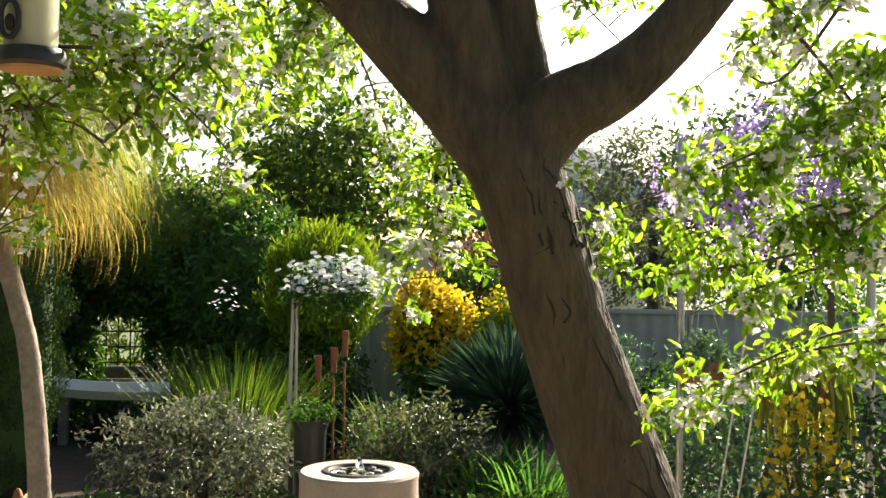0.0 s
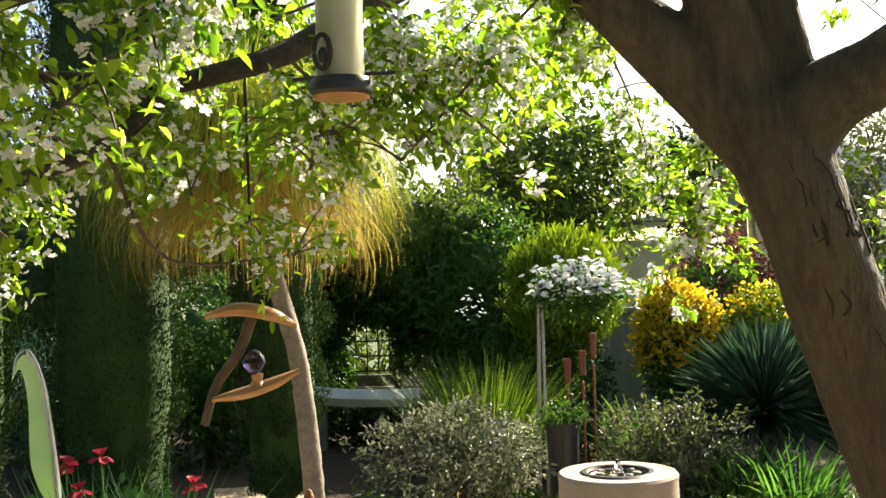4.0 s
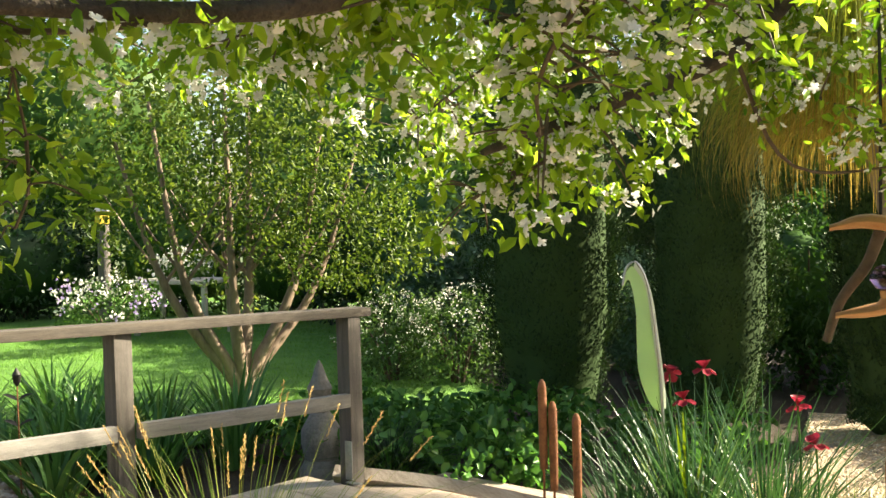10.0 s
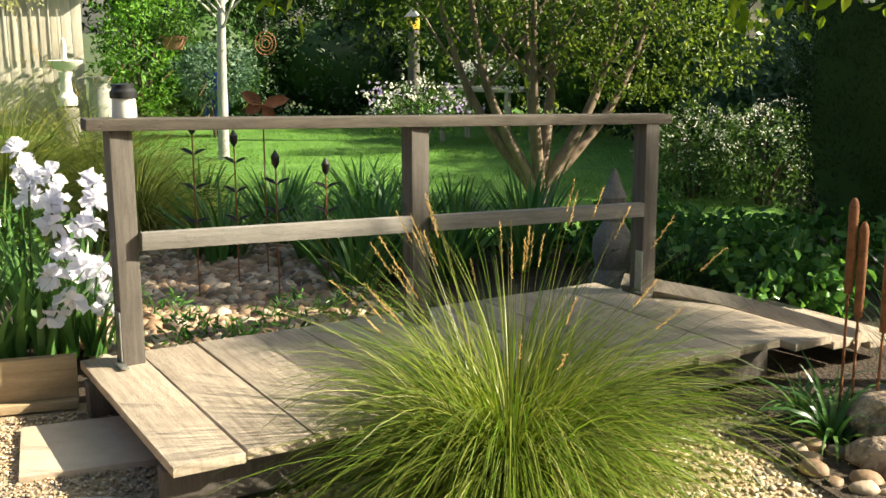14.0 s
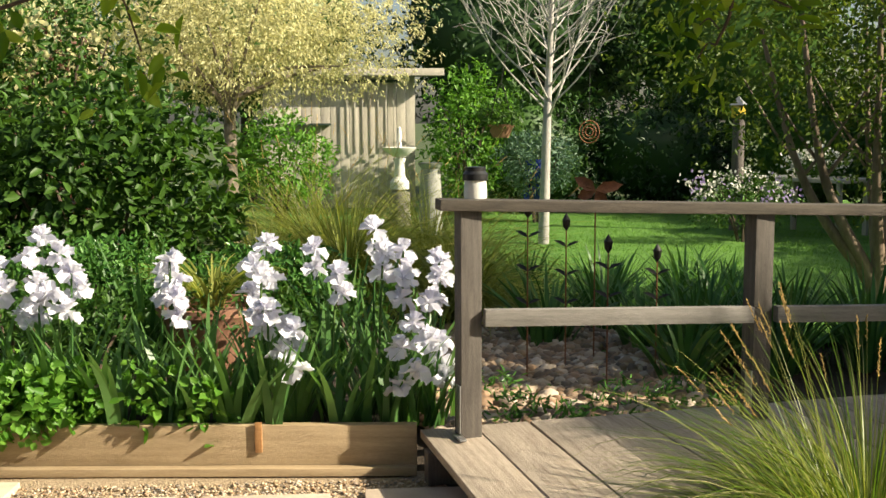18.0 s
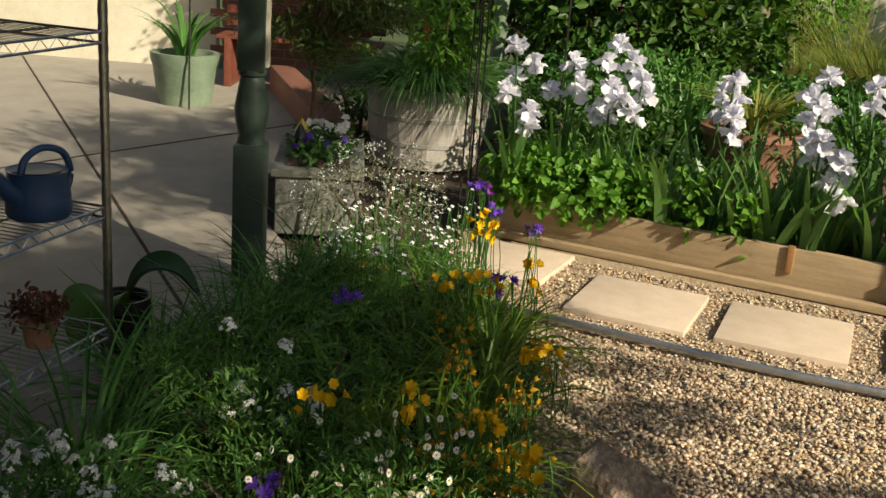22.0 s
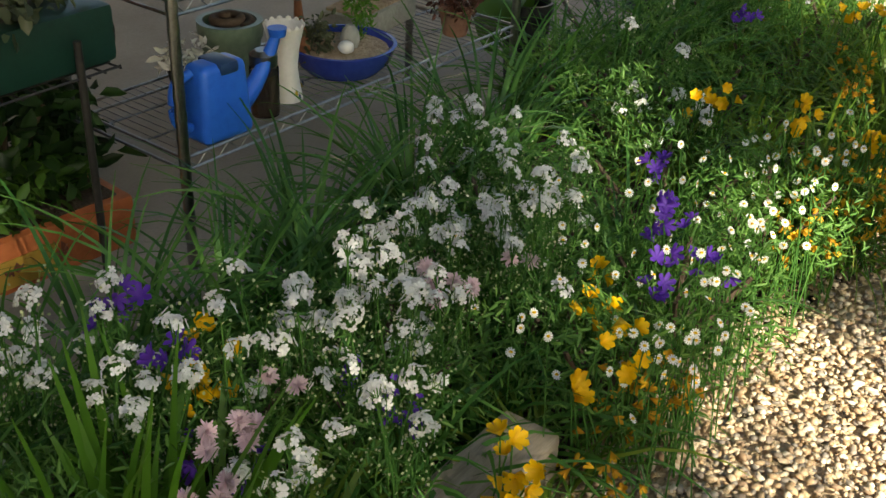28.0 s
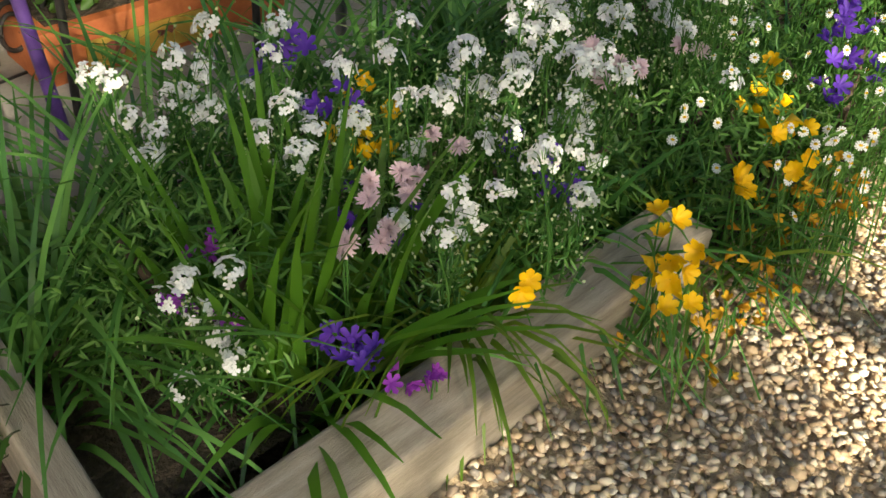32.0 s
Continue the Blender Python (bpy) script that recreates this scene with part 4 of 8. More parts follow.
        v.append(c[i] + np.stack([0 * th, np.cos(th) * ww[i], np.sin(th) * hh[i]], 1))
    i, j = np.meshgrid(np.arange(n - 1), np.arange(k), indexing="ij")
    f = np.stack([i * k + j, i * k + (j + 1) % k, (i + 1) * k + (j + 1) % k, (i + 1) * k + j], -1).reshape(-1, 4)
    return smooth(npmesh(name, np.concatenate(v), f))


part("top_bar", bar("top_bar", [(-0.105, 0, 0.225), (-0.03, 0, 0.238), (0.05, 0, 0.222), (0.105, 0, 0.195)], 0.028, 0.018), "tan", mob)
part("lower_bar", bar("lower_bar", [(-0.095, 0, 0.03), (-0.02, 0, 0.042), (0.05, 0, 0.062), (0.108, 0, 0.088)], 0.028, 0.016), "tan", mob)
part("slanting_arm", tubes("slanting_arm", [([(0.0, 0.01, 0.215), (-0.03, 0.01, 0.14), (-0.085, 0.012, 0.06), (-0.115, 0.01, -0.03)], 0.014, 0.010, 8)]), "twig", mob)
part("glass_ball", lathe("glass_ball", [(0.0, -0.028), (0.014, -0.024), (0.024, -0.012), (0.028, 0.0), (0.024, 0.012), (0.014, 0.024), (0.0, 0.028)], 24, (0.003, -0.01, 0.115)), "ball", mob, "dark blue glass ball")
part("ball_stand", lathe("ball_stand", [(0.0, 0.055), (0.02, 0.056), (0.012, 0.07), (0.014, 0.086), (0.0, 0.09)], 16, (0.01, -0.01, 0)), "tan", mob)
part("cord", tubes("cord", [([(0, 0, 0.235), (0.003, 0, 0.5), (0.0, 0, 0.83)], 0.004, 0.004)]), "rope", mob)


# ---- the court with the fountain ----
ft = thing("fountain", (-0.475, 5.72, 0), 0, "low round cast concrete fountain with a bubbling jet", "fountain")
part("drum", lathe("drum", [(0.0, 0.0), (0.315, 0.0), (0.32, 0.02), (0.312, 0.50), (0.316, 0.535), (0.305, 0.55), (0.20, 0.545), (0.17, 0.52), (0.0, 0.515)], 48), "render", ft)
part("basin_ring", lathe("basin_ring", [(0.20, 0.548), (0.19, 0.556), (0.165, 0.556), (0.155, 0.54)], 40), "darkmetal", ft)
part("water_pool", lathe("water_pool", [(0.0, 0.535), (0.17, 0.535)], 32), "water", ft)
part("water_jet", lathe("water_jet", [(0.045, 0.535), (0.03, 0.555), (0.018, 0.59), (0.01, 0.62), (0.0, 0.625)], 16), "water", ft)
part("plinth", lathe("plinth", [(0.0, -0.03), (0.27, -0.03), (0.27, 0.02), (0.0, 0.02)], 40), "greyrock", ft)
for a in range(7):
    part("pebble", rock_mesh("pebble", (0.03, 0.022, 0.014), a, 1), "greyrock", ft, at=pose(0.1 * math.cos(a * 0.9), 0.1 * math.sin(a * 0.9), 0.545, 0, 0, a * 40))

ft.matrix_basis = pose(-0.475, 5.72, 0) @ Matrix.Diagonal((1, 1, 0.92, 1))

shrub("grey_leaved_bush", (-1.62, 6.85, 0.36), (0.64, 0.40, 0.36), 5200, 0.045, "grey", "rounded bush with small grey leaves and twigs", shape=0.4, stems=8)
shrub("green_grey_bush", (-0.22, 7.1, 0.36), (0.46, 0.38, 0.36), 4200, 0.045, "olive", "rounded bush with small grey-green leaves", shape=0.4)
# stands in for the conifer's lower half, its shade put into the colour
shrub("dark_bush", (-1.13, 8.9, 0.5), (0.46, 0.4, 0.6), 3000, 0.06, "dark", "dark green foliage standing in for the conifer's shaded base")
shrub("lime_conifer", (-1.10, 9.0, 1.36), (0.43, 0.42, 0.50), 11000, 0.075, "lime", "dome-shaped conifer with lime-green sprays", "conifer", shape=0.22, lump=0.28, stems=1, hang=-1.6, shell=0.82, freq=2.6, core=0.78)
shrub("yellow_bush", (-0.20, 9.5, 0.85), (0.32, 0.30, 0.50), 2200, 0.06, "green", "upright bush covered in yellow-orange flowers", flowers=(("gold", 2600, 0.055),))
shrub("golden_bush", (0.6, 9.5, 1.0), (0.42, 0.36, 0.36), 3500, 0.06, "lime", "rounded golden-leaved bush near the fence", flowers=(("gold", 300, 0.05),))
shrub("red_leaved_bush", (0.3, 11.0, 1.4), (0.55, 0.4, 0.5), 2600, 0.07, "rust", "bush with bronze-red spring leaves")
shrub("dark_bush", (0.1, 10.4, 0.9), (0.6, 0.4, 0.75), 3000, 0.07, "green", "dark green bush beside the fence")


def tuft(name, at, n, length, width, droop, mat, label, category="grass", spread=0.06, lean=0.35, group="", seeds=0, seg=5):
    """A clump of blades from one root, with seed heads on stalks if asked."""
    t = thing(name, at, 0, label, category, group)
    h = level_dirs(n)
    r = RNG.uniform(0, spread, (n, 1))
    L, dr, le = length * RNG.uniform(0.6, 1.1, n), droop * RNG.uniform(0.5, 1.3, n), lean * RNG.uniform(0.1, 1.8, n)
    if n <= 20:
        for i in range(n):
            part("leaf", blade_mesh("leaf", h[i:i + 1] * r[i:i + 1], h[i:i + 1], L[i:i + 1], width, dr[i:i + 1], seg, le[i:i + 1]), mat, t)
    else:
        part("leaf_mass", blade_mesh("leaf_mass", h * r, h, L, width, dr, seg, le), mat, t)
    if seeds:
        h = level_dirs(seeds)
        L = length * RNG.uniform(0.82, 1.12, seeds)
        le, dr = RNG.uniform(0.05, 0.6, seeds), 0.25
        part("stalk_mass", blade_mesh("stalk_mass", h * spread * 0.5, h, L, 0.004, dr, 5, le, 0.1), "straw", t)
        tip = h * spread * 0.5 + h * (L * np.sin(le + 0.16))[:, None] + np.array([0, 0, 1.0]) * (L * np.cos(le + 0.16))[:, None]
        way = unit(h * np.sin(le + 0.3)[:, None] + np.array([0, 0, 1.0]) * np.cos(le + 0.3)[:, None])
        k = 26
        q = np.repeat(tip, k, 0) - np.repeat(way, k, 0) * np.tile(np.linspace(0, 0.12, k), seeds)[:, None]
        part("seed_mass", leaf_mesh("seed_mass", q, np.repeat(way, k, 0) + RNG.normal(0, 0.3, q.shape), RNG.normal(0, 1, q.shape), 0.014, 0.0045), "seed", t)
    return t


tuft("flax_clump", (-1.58, 7.85, 0.0), 1700, 0.98, 0.0105, 0.42, "grass", "tall dense clump of fine green flax leaves", spread=0.30, lean=0.33)
def spiky(name, at, n, length, width, label):
    t = thing(name, (at[0], at[1], 0), 0, label, "yucca")
    d = round_dirs(n)
    d[:, 2] = np.abs(d[:, 2]) * 1.3 - 0.22
    d = unit(d)
    L = length * RNG.uniform(0.8, 1.1, n)
    part("leaves", leaf_mesh("leaves", d * 0.05 + (0, 0, at[2]), d, np.array([0, 0, 1.0]) + RNG.normal(0, 0.1, (n, 3)), L, width, 0.2), "yucca", t)
    part("stem", tubes("stem", [([(0, 0, -0.02), (0.01, 0, at[2])], 0.07, 0.06)]), "bark", t)
    return t


spiky("yucca", (0.42, 8.0, 0.50), 950, 0.64, 0.022, "spiky blue-green yucca with sword leaves")
tuft("strappy_clump", (0.55, 7.0, 0.0), 200, 0.5, 0.028, 0.6, "bedgreen", "low clump of broad dark green leaves", spread=0.35)
tuft("strappy_clump", (0.2, 7.2, 0.0), 160, 0.5, 0.025, 0.6, "bedgreen", "low clump of broad dark green leaves", spread=0.3)
tuft("strappy_clump", (-0.45, 8.2, 0.0), 160, 0.7, 0.03, 0.5, "blade", "low clump of broad dark green leaves", spread=0.2)
for x, y, n in ((-1.0, 6.45, 900), (0.2, 6.6, 1100), (0.75, 6.6, 1100), (-0.8, 6.3, 500), (-2.1, 6.4, 900), (1.4, 6.4, 900)):
    shrub("ground_cover", (x, y, 0.07), (0.42, 0.2, 0.13), n, 0.05, "green", "low leafy ground cover at the gravel edge", "ground cover", stems=0)
for x, y, n in ((-0.95, 4.15, 170), (-0.55, 4.0, 150), (-0.12, 4.2, 120), (0.25, 4.3, 130), (0.52, 4.15, 120), (-1.5, 4.3, 110), (-1.25, 4.0, 120), (0.05, 3.9, 90), (-0.35, 4.45, 80)):
    tuft("green_grass_clump", (x, y, 0), n, 0.62, 0.008, 0.6, "grass", "thin upright green grass clump in the gravel", spread=0.13, lean=0.3, group="grass clumps in front of the fountain", seeds=2)

pole = thing("standard_rose", (-1.1, 7.4, 0), 0, "white-blossomed shrub trained on a grey steel pole", "rose")
part("pole", tubes("pole", [([(-0.03, 0, 0), (-0.01, 0, 0.8), (0.01, 0, 1.48)], 0.014, 0.014, 8), ([(0.03, 0, 0), (0.03, 0, 1.48)], 0.01, 0.01, 8)]), "steel", pole)
part("cross_bar", tubes("cross_bar", [([(0.02, 0, 1.47), (0.25, 0.02, 1.46)], 0.008, 0.008)]), "steel", pole)
part("foliage", foliage("foliage", (0.27, 0, 1.42), (0.31, 0.25, 0.18), 1700, 0.045), "green", pole)
p, d = cloud(460, (0.31, 0.27, 0.19), 0.9, 0.7, 2.2, flat=0.3)
part("blossom", leaf_mesh("blossom", *flower_heads(p + (0.28, 0, 1.43), (0, -0.3, 0.8), 5, 0.026, 0.85, 0.2), petals=5), "petal", pole)
part("blossom", leaf_mesh("blossom", *flower_heads(RNG.normal(0, 0.06, (30, 3)) + (-0.5, 0, 1.33), (0, -0.3, 0.8), 5, 0.012, 0.85, 0.2), petals=5), "petal", pole)

for x, h in ((-0.86, 1.00), (-0.76, 1.05), (-0.69, 1.16)):
    c = thing("red_stake", (x, 6.95, 0), 0, "rust-red painted tube stake in the garden bed", "garden stake", "red stakes")
    part("rod", tubes("rod", [([(0, 0, 0), (0, 0, h - 0.2)], 0.008, 0.008)]), "rustmetal", c)
    part("cap", lathe("cap", [(0.0, h - 0.16), (0.018, h - 0.16), (0.020, h - 0.05), (0.025, h - 0.03), (0.025, h), (0.0, h)], 16), "redwood", c)
pot = thing("black_pot", (-0.88, 6.75, 0), 0, "black plastic plant pot with a small plant", "plant pot")
part("pot", lathe("pot", [(0.0, 0.0), (0.085, 0.0), (0.105, 0.58), (0.115, 0.58), (0.115, 0.62), (0.10, 0.62), (0.09, 0.56), (0.0, 0.56)], 24), "black", pot)
part("plant", foliage("plant", (0, 0, 0.66), (0.14, 0.12, 0.08), 300, 0.04), "green", pot)

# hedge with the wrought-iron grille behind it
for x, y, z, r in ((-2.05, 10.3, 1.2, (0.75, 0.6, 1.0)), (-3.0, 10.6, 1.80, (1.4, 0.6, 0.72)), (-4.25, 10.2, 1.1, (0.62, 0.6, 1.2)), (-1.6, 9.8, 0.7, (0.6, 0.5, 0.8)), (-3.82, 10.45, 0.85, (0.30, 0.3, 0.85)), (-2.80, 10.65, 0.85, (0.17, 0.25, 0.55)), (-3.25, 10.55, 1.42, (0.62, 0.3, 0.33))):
    # highest clump takes lighter leaves: its sunlit top put into the colour
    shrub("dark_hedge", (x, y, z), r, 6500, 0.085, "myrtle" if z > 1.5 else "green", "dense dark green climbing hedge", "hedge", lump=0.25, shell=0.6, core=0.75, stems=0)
gate = thing("iron_grille", (-3.36, 11.15, 0), 12, "dark wrought-iron grille in a hedge opening", "grille")
part("sill", box("sill", (1.1, 0.12, 0.12), 0.01, (0, 0, 0.44)), "greyrock", gate)
for i in range(7):
    part("upright_bar", tubes("upright_bar", [([(-0.36 + i * 0.12, 0, 0.5), (-0.36 + i * 0.12, 0, 1.04)], 0.009, 0.009)]), "darkmetal", gate)
for z in (0.54, 0.70, 0.86):
    part("cross_bar", tubes("cross_bar", [([(-0.42, 0, z), (0.42, 0, z)], 0.01, 0.01)]), "darkmetal", gate)
for i in range(6):
    x = -0.30 + i * 0.12
    part("scroll", tubes("scroll", [([(x - 0.04, 0, 0.93), (x, 0, 0.99), (x + 0.04, 0, 0.93), (x, 0, 0.88), (x - 0.02, 0, 0.92)], 0.006, 0.006)]), "darkmetal", gate)
bench = thing("garden_bench", (-3.02, 9.5, -0.12), 14, "low white-painted curved garden bench", "bench")
part("seat_board", smooth(npmesh("seat_board", *tube_data([(-0.52, 0, 0.62), (-0.2, -0.03, 0.58), (0.2, -0.03, 0.56), (0.5, 0, 0.56)], 0.09, 0.085, 6))), "white", bench)
for x in (-0.4, 0.38):
    part("leg", box("leg", (0.08, 0.2, 0.5), 0.01, (x, 0.1, 0.25)), "greyrock", bench)
for x, y in ((-3.45, 9.75), (-2.95, 9.85), (-2.6, 9.9)):
    shrub("low_groundcover", (x, y, 0.16), (0.36, 0.22, 0.2), 900, 0.06, "dark", "dark green groundcover beneath the bench", "shrub", stems=0)
# lime bush and pale slab, added so the grille's opening looks bright
shrub("bright_bush", (-4.6, 15.2, 0.5), (1.5, 0.8, 0.6), 3000, 0.09, "lime", "light green bush added for brightness beyond the grille")
solid("bright_slab", box("bright_slab", (3.6, 1.3, 0.02), 0, (-4.6, 12.3, 0.3)), "gravelbed", "pale gravel slab added for brightness beyond the grille", "path", kind="structure")

# back fence with ribbed sheets
fence = thing("sheet_metal_fence", (0, 11.45, 0), 0, "grey-green ribbed sheet metal garden fence", "fence", kind="structure")
for i in range(6):
    x0 = -2.6 + i * 1.7
    xs = np.linspace(0, 1.66, 67)
    prof = 0.014 * np.clip(np.sin(xs * 2 * np.pi / 0.166) * 2, -1, 1)
    v = np.concatenate([np.stack([x0 + xs, prof, 0 * xs], 1), np.stack([x0 + xs, prof, 0 * xs + 1.10], 1)])
    k = np.arange(66)
    part("sheet", npmesh("sheet", v, np.stack([k, k + 1, k + 68, k + 67], 1)), "fence", fence)
    part("fence_post", box("fence_post", (0.05, 0.06, 1.14), 0.004, (x0 - 0.02, 0, 0.57)), "fence", fence)
part("top_rail", box("top_rail", (10.2, 0.06, 0.05), 0.005, (2.5, 0, 1.12)), "fence", fence)

# the neighbour's house
house = thing("neighbour_house", (-0.4, 18.2, 0), 0, "cream-walled house with red brick pier and grey roof", "house")
part("wall", box("wall", (2.6, 0.25, 2.0), 0.01, (-0.3, 0.3, 1.0)), "cream", house)
rf = bmesh.new()
bmesh.ops.create_cube(rf, size=1, matrix=pose(-0.2, 0.6, 2.32, 0, -9, 0) @ Matrix.Diagonal((3.2, 2.4, 0.10, 1)))
part("roof", bm_mesh("roof", rf), "roof", house)
wd = part("window", box("window", (0.62, 0.06, 0.55), 0.01, (0.55, 0.15, 1.45)), "white", house)
part("pane", box("pane", (0.24, 0.02, 0.44), 0.0, (0.41, 0.115, 1.45)), "darkmetal", wd)
part("pane", box("pane", (0.24, 0.02, 0.44), 0.0, (0.69, 0.115, 1.45)), "darkmetal", wd)
pier = part("brick_pier", box("brick_pier", (0.40, 0.40, 3.0), 0.0, (1.08, 0.0, 1.5)), "mortar", house)
for k in range(26):
    for j in range(2):
        part("brick", box("brick", (0.19, 0.10, 0.072), 0.004, (0.985 + j * 0.2 - (0.05 if k % 2 else 0), -0.155, 0.9 + k * 0.083)), "brick", pier)
part("pier_cap", box("pier_cap", (0.55, 0.55, 0.14), 0.01, (1.08, 0, 3.05)), "roof", house)
far_house = thing("far_roof", (2.3, 19, 0), 0, "grey-roofed house beyond the trees", "house")
part("wall", box("wall", (2.6, 2, 2.6), 0.01, (0, 0, 1.3)), "cream", far_house)
part("roof", bm_mesh("roof", (lambda b: (bmesh.ops.create_cone(b, cap_ends=True, segments=4, radius1=2.2, radius2=0.4, depth=1.1, matrix=pose(0, 0, 3.1, 0, 0, 45)), b)[1])(bmesh.new())), "roof", far_house)


def big_tree(name, at, crown, n, size, mat, label, trunk=0.12, lean=(0, 0), bark="bark", shape=0.45, lump=0.4, hang=0.3, shell=0.3, flowers=(), limbs_n=6, seed=None, core=0.0):
    """A tree: tapered trunk, limbs that reach into the crown, many leaves. crown: centre height and radii."""
    z, r = crown
    seed = at[0] + at[1] * 2.1 if seed is None else seed
    t = thing(name, (at[0], at[1], 0), 0, label, "tree")
    part("trunk", smooth(npmesh("trunk", *tube_data([(0, 0, -0.05), (lean[0] * 0.5, lean[1] * 0.5, z * 0.45), (lean[0], lean[1], z * 0.95)], trunk, trunk * 0.5, 10, 6, 0.03))), bark, t)
    lines = []
    for i in range(limbs_n):
        a = i * 2.4 + seed
        b = np.array([lean[0] * 0.8, lean[1] * 0.8, z * (0.55 + 0.06 * (i % 4))])
        e = np.array([lean[0] + math.cos(a) * r[0] * 0.75, lean[1] + math.sin(a) * r[1] * 0.75, z + r[2] * (0.5 * math.sin(i * 1.7))])
        lines.append(([b, (b + e) / 2 + (0, 0, 0.1 * r[2]), e], trunk * 0.4, trunk * 0.08))
    for l in lines:
        part("limb", tubes("limb", [l]), bark, t)
    if core:
        part("foliage_core", rock_mesh("foliage_core", [q * core for q in r], seed % 7, 3, 0.3), mat, t, at=pose(lean[0], lean[1], z))
    part("crown", foliage("crown", (lean[0], lean[1], z), r, n, size, shape, lump, shell, hang, seed), mat, t)
    for fm, fn, fs in flowers:
        p, d = cloud(fn, r, lump, 0.8, 1.3, seed)
        part("blossom", leaf_mesh("blossom", p + (lean[0], lean[1], z), RNG.normal(0, 1, p.shape), RNG.normal(0, 1, p.shape), fs, fs * 0.8), fm, t)
    return t


big_tree("bay_tree", (-1.9, 15.9), (2.9, (1.5, 1.1, 1.3)), 5000, 0.15, "myrtle", "leafy mid-green tree behind the garden", 0.14)
big_tree("dark_tree", (0.0, 20.5), (3.1, (0.95, 0.8, 1.0)), 3500, 0.14, "dark", "dark round-crowned tree in the distance", 0.14)
big_tree("spreading_tree", (-5.2, 12.9), (3.5, (1.9, 1.2, 1.6)), 10000, 0.13, "tree", "tall leafy tree at the garden's edge", 0.15)
big_tree("far_tree", (-3.2, 19.5), (3.0, (1.2, 1.0, 1.0)), 3500, 0.14, "olive", "greyish tree in the distance", 0.14, flowers=(("wisteria", 500, 0.08),))
big_tree("grey_green_tree", (2.30, 12.7), (2.15, (1.2, 0.8, 1.15)), 8500, 0.075, "olive", "grey-green dense small-leaved tree", 0.10, lump=0.3)
big_tree("hedge_tree", (3.9, 12.9), (1.7, (1.2, 0.8, 1.3)), 5000, 0.09, "hedge", "dark hedge tree by the fence", 0.10)
shrub("fence_shrub", (1.4, 10.7, 0.3), (0.9, 0.45, 0.34), 2000, 0.07, "hedge", "dark green shrub in front of the fence")
shrub("blue_grey_shrub", (1.25, 9.2, 0.75), (0.35, 0.3, 0.3), 1500, 0.05, "blue", "grey-blue rounded shrub beside the fence")
shrub("low_green_shrub", (1.6, 7.6, 0.4), (0.7, 0.5, 0.5), 3000, 0.05, "green", "soft green shrub by the posts")
shrub("feathery_shrub", (1.9, 6.9, 0.45), (0.6, 0.45, 0.55), 2600, 0.06, "blue", "feathery grey-green shrub by the pergola")
shrub("low_green_shrub", (3.0, 7.5, 0.7), (0.8, 0.6, 0.8), 3000, 0.06, "green", "soft green shrub by the posts")

perg = thing("pergola", (0, 0, 0), 0, "slim steel posts and wires carrying a wisteria", "pergola")
for x, y in ((1.33, 6.35), (2.15, 5.6), (2.9, 7.2)):
    part("post", tubes("post", [([(x, y, -0.02), (x, y, 2.35)], 0.022, 0.022, 10)]), "steel", perg)
for a, b in (((1.33, 6.35), (2.15, 5.6)), ((1.33, 6.35), (2.9, 7.2)), ((2.15, 5.6), (2.9, 7.2))):
    part("wire", tubes("wire", [([(a[0], a[1], 2.3), (b[0], b[1], 2.3)], 0.008, 0.008)]), "steel", perg)
wis = thing("wisteria", (2.05, 6.5, 0), 0, "wisteria in purple flower over the posts", "climber")
part("stem", tubes("stem", [([(0.3, 0.2, 0), (0.25, 0.1, 1.0), (0.1, 0, 1.9), (-0.5, 0.1, 2.2)], 0.03, 0.012)]), "twig", wis)
part("foliage", foliage("foliage", (0.05, 0, 2.25), (0.85, 0.6, 0.4), 2200, 0.06), "green", wis)
p, d = cloud(210, (0.85, 0.6, 0.42), 0.3, 0.6)
q = np.repeat(p, 34, 0) + RNG.normal(0, 0.022, (len(p) * 34, 3)) - np.tile(np.linspace(0, 0.2, 34), len(p))[:, None] * np.array([0, 0, 1.0])
part("floret_mass", leaf_mesh("floret_mass", q + (0.05, 0, 2.25), RNG.normal(0, 1, q.shape), RNG.normal(0, 1, q.shape), 0.036, 0.030), "wisteria", wis)

for x, y, z, r, lab in ((1.45, 6.33, 1.02, 0.15, "coir hanging basket with a pale plant"), (1.80, 5.55, 1.05, 0.19, "coir hanging basket with trailing leaves")):
    b = thing("hanging_basket", (x, y, z), 0, lab, "hanging basket", "hanging baskets")
    part("basket", lathe("basket", [(0.0, -0.15 * r / 0.15), (r * 0.5, -0.13 * r / 0.15), (r * 0.85, -0.06), (r, 0.02), (r * 1.04, 0.03), (r, 0.04), (r * 0.9, 0.02), (0, 0.0)], 24), "terracotta", b)
    for i in range(3):
        a = i * 2.1
        part("chain", tubes("chain", [([(r * math.cos(a), r * math.sin(a), 0.02), (0, 0, 0.55)], 0.003, 0.003)]), "steel", b)
    part("hanger", tubes("hanger", [([(0, 0, 0.55), (0, 0, 1.25)], 0.003, 0.003)]), "steel", b)
    part("plant", foliage("plant", (0, 0, 0.06), (r * 1.1, r * 1.1, 0.13), 700, 0.045), "blue" if r < 0.17 else "straw", b)
    if r > 0.17:
        h = level_dirs(160)
        part("strand_mass", leaf_mesh("strand_mass", h * RNG.uniform(0.6, 1.05, (160, 1)) * r + (0, 0, 0.02), h * 0.25 + (0, 0, -1), h, RNG.uniform(0.15, 0.42, 160), 0.02), "straw", b)
yf = thing("seed_dish", (1.19, 4.65, 0.52), 15, "small yellow seed dish on two cords", "bird feeder")
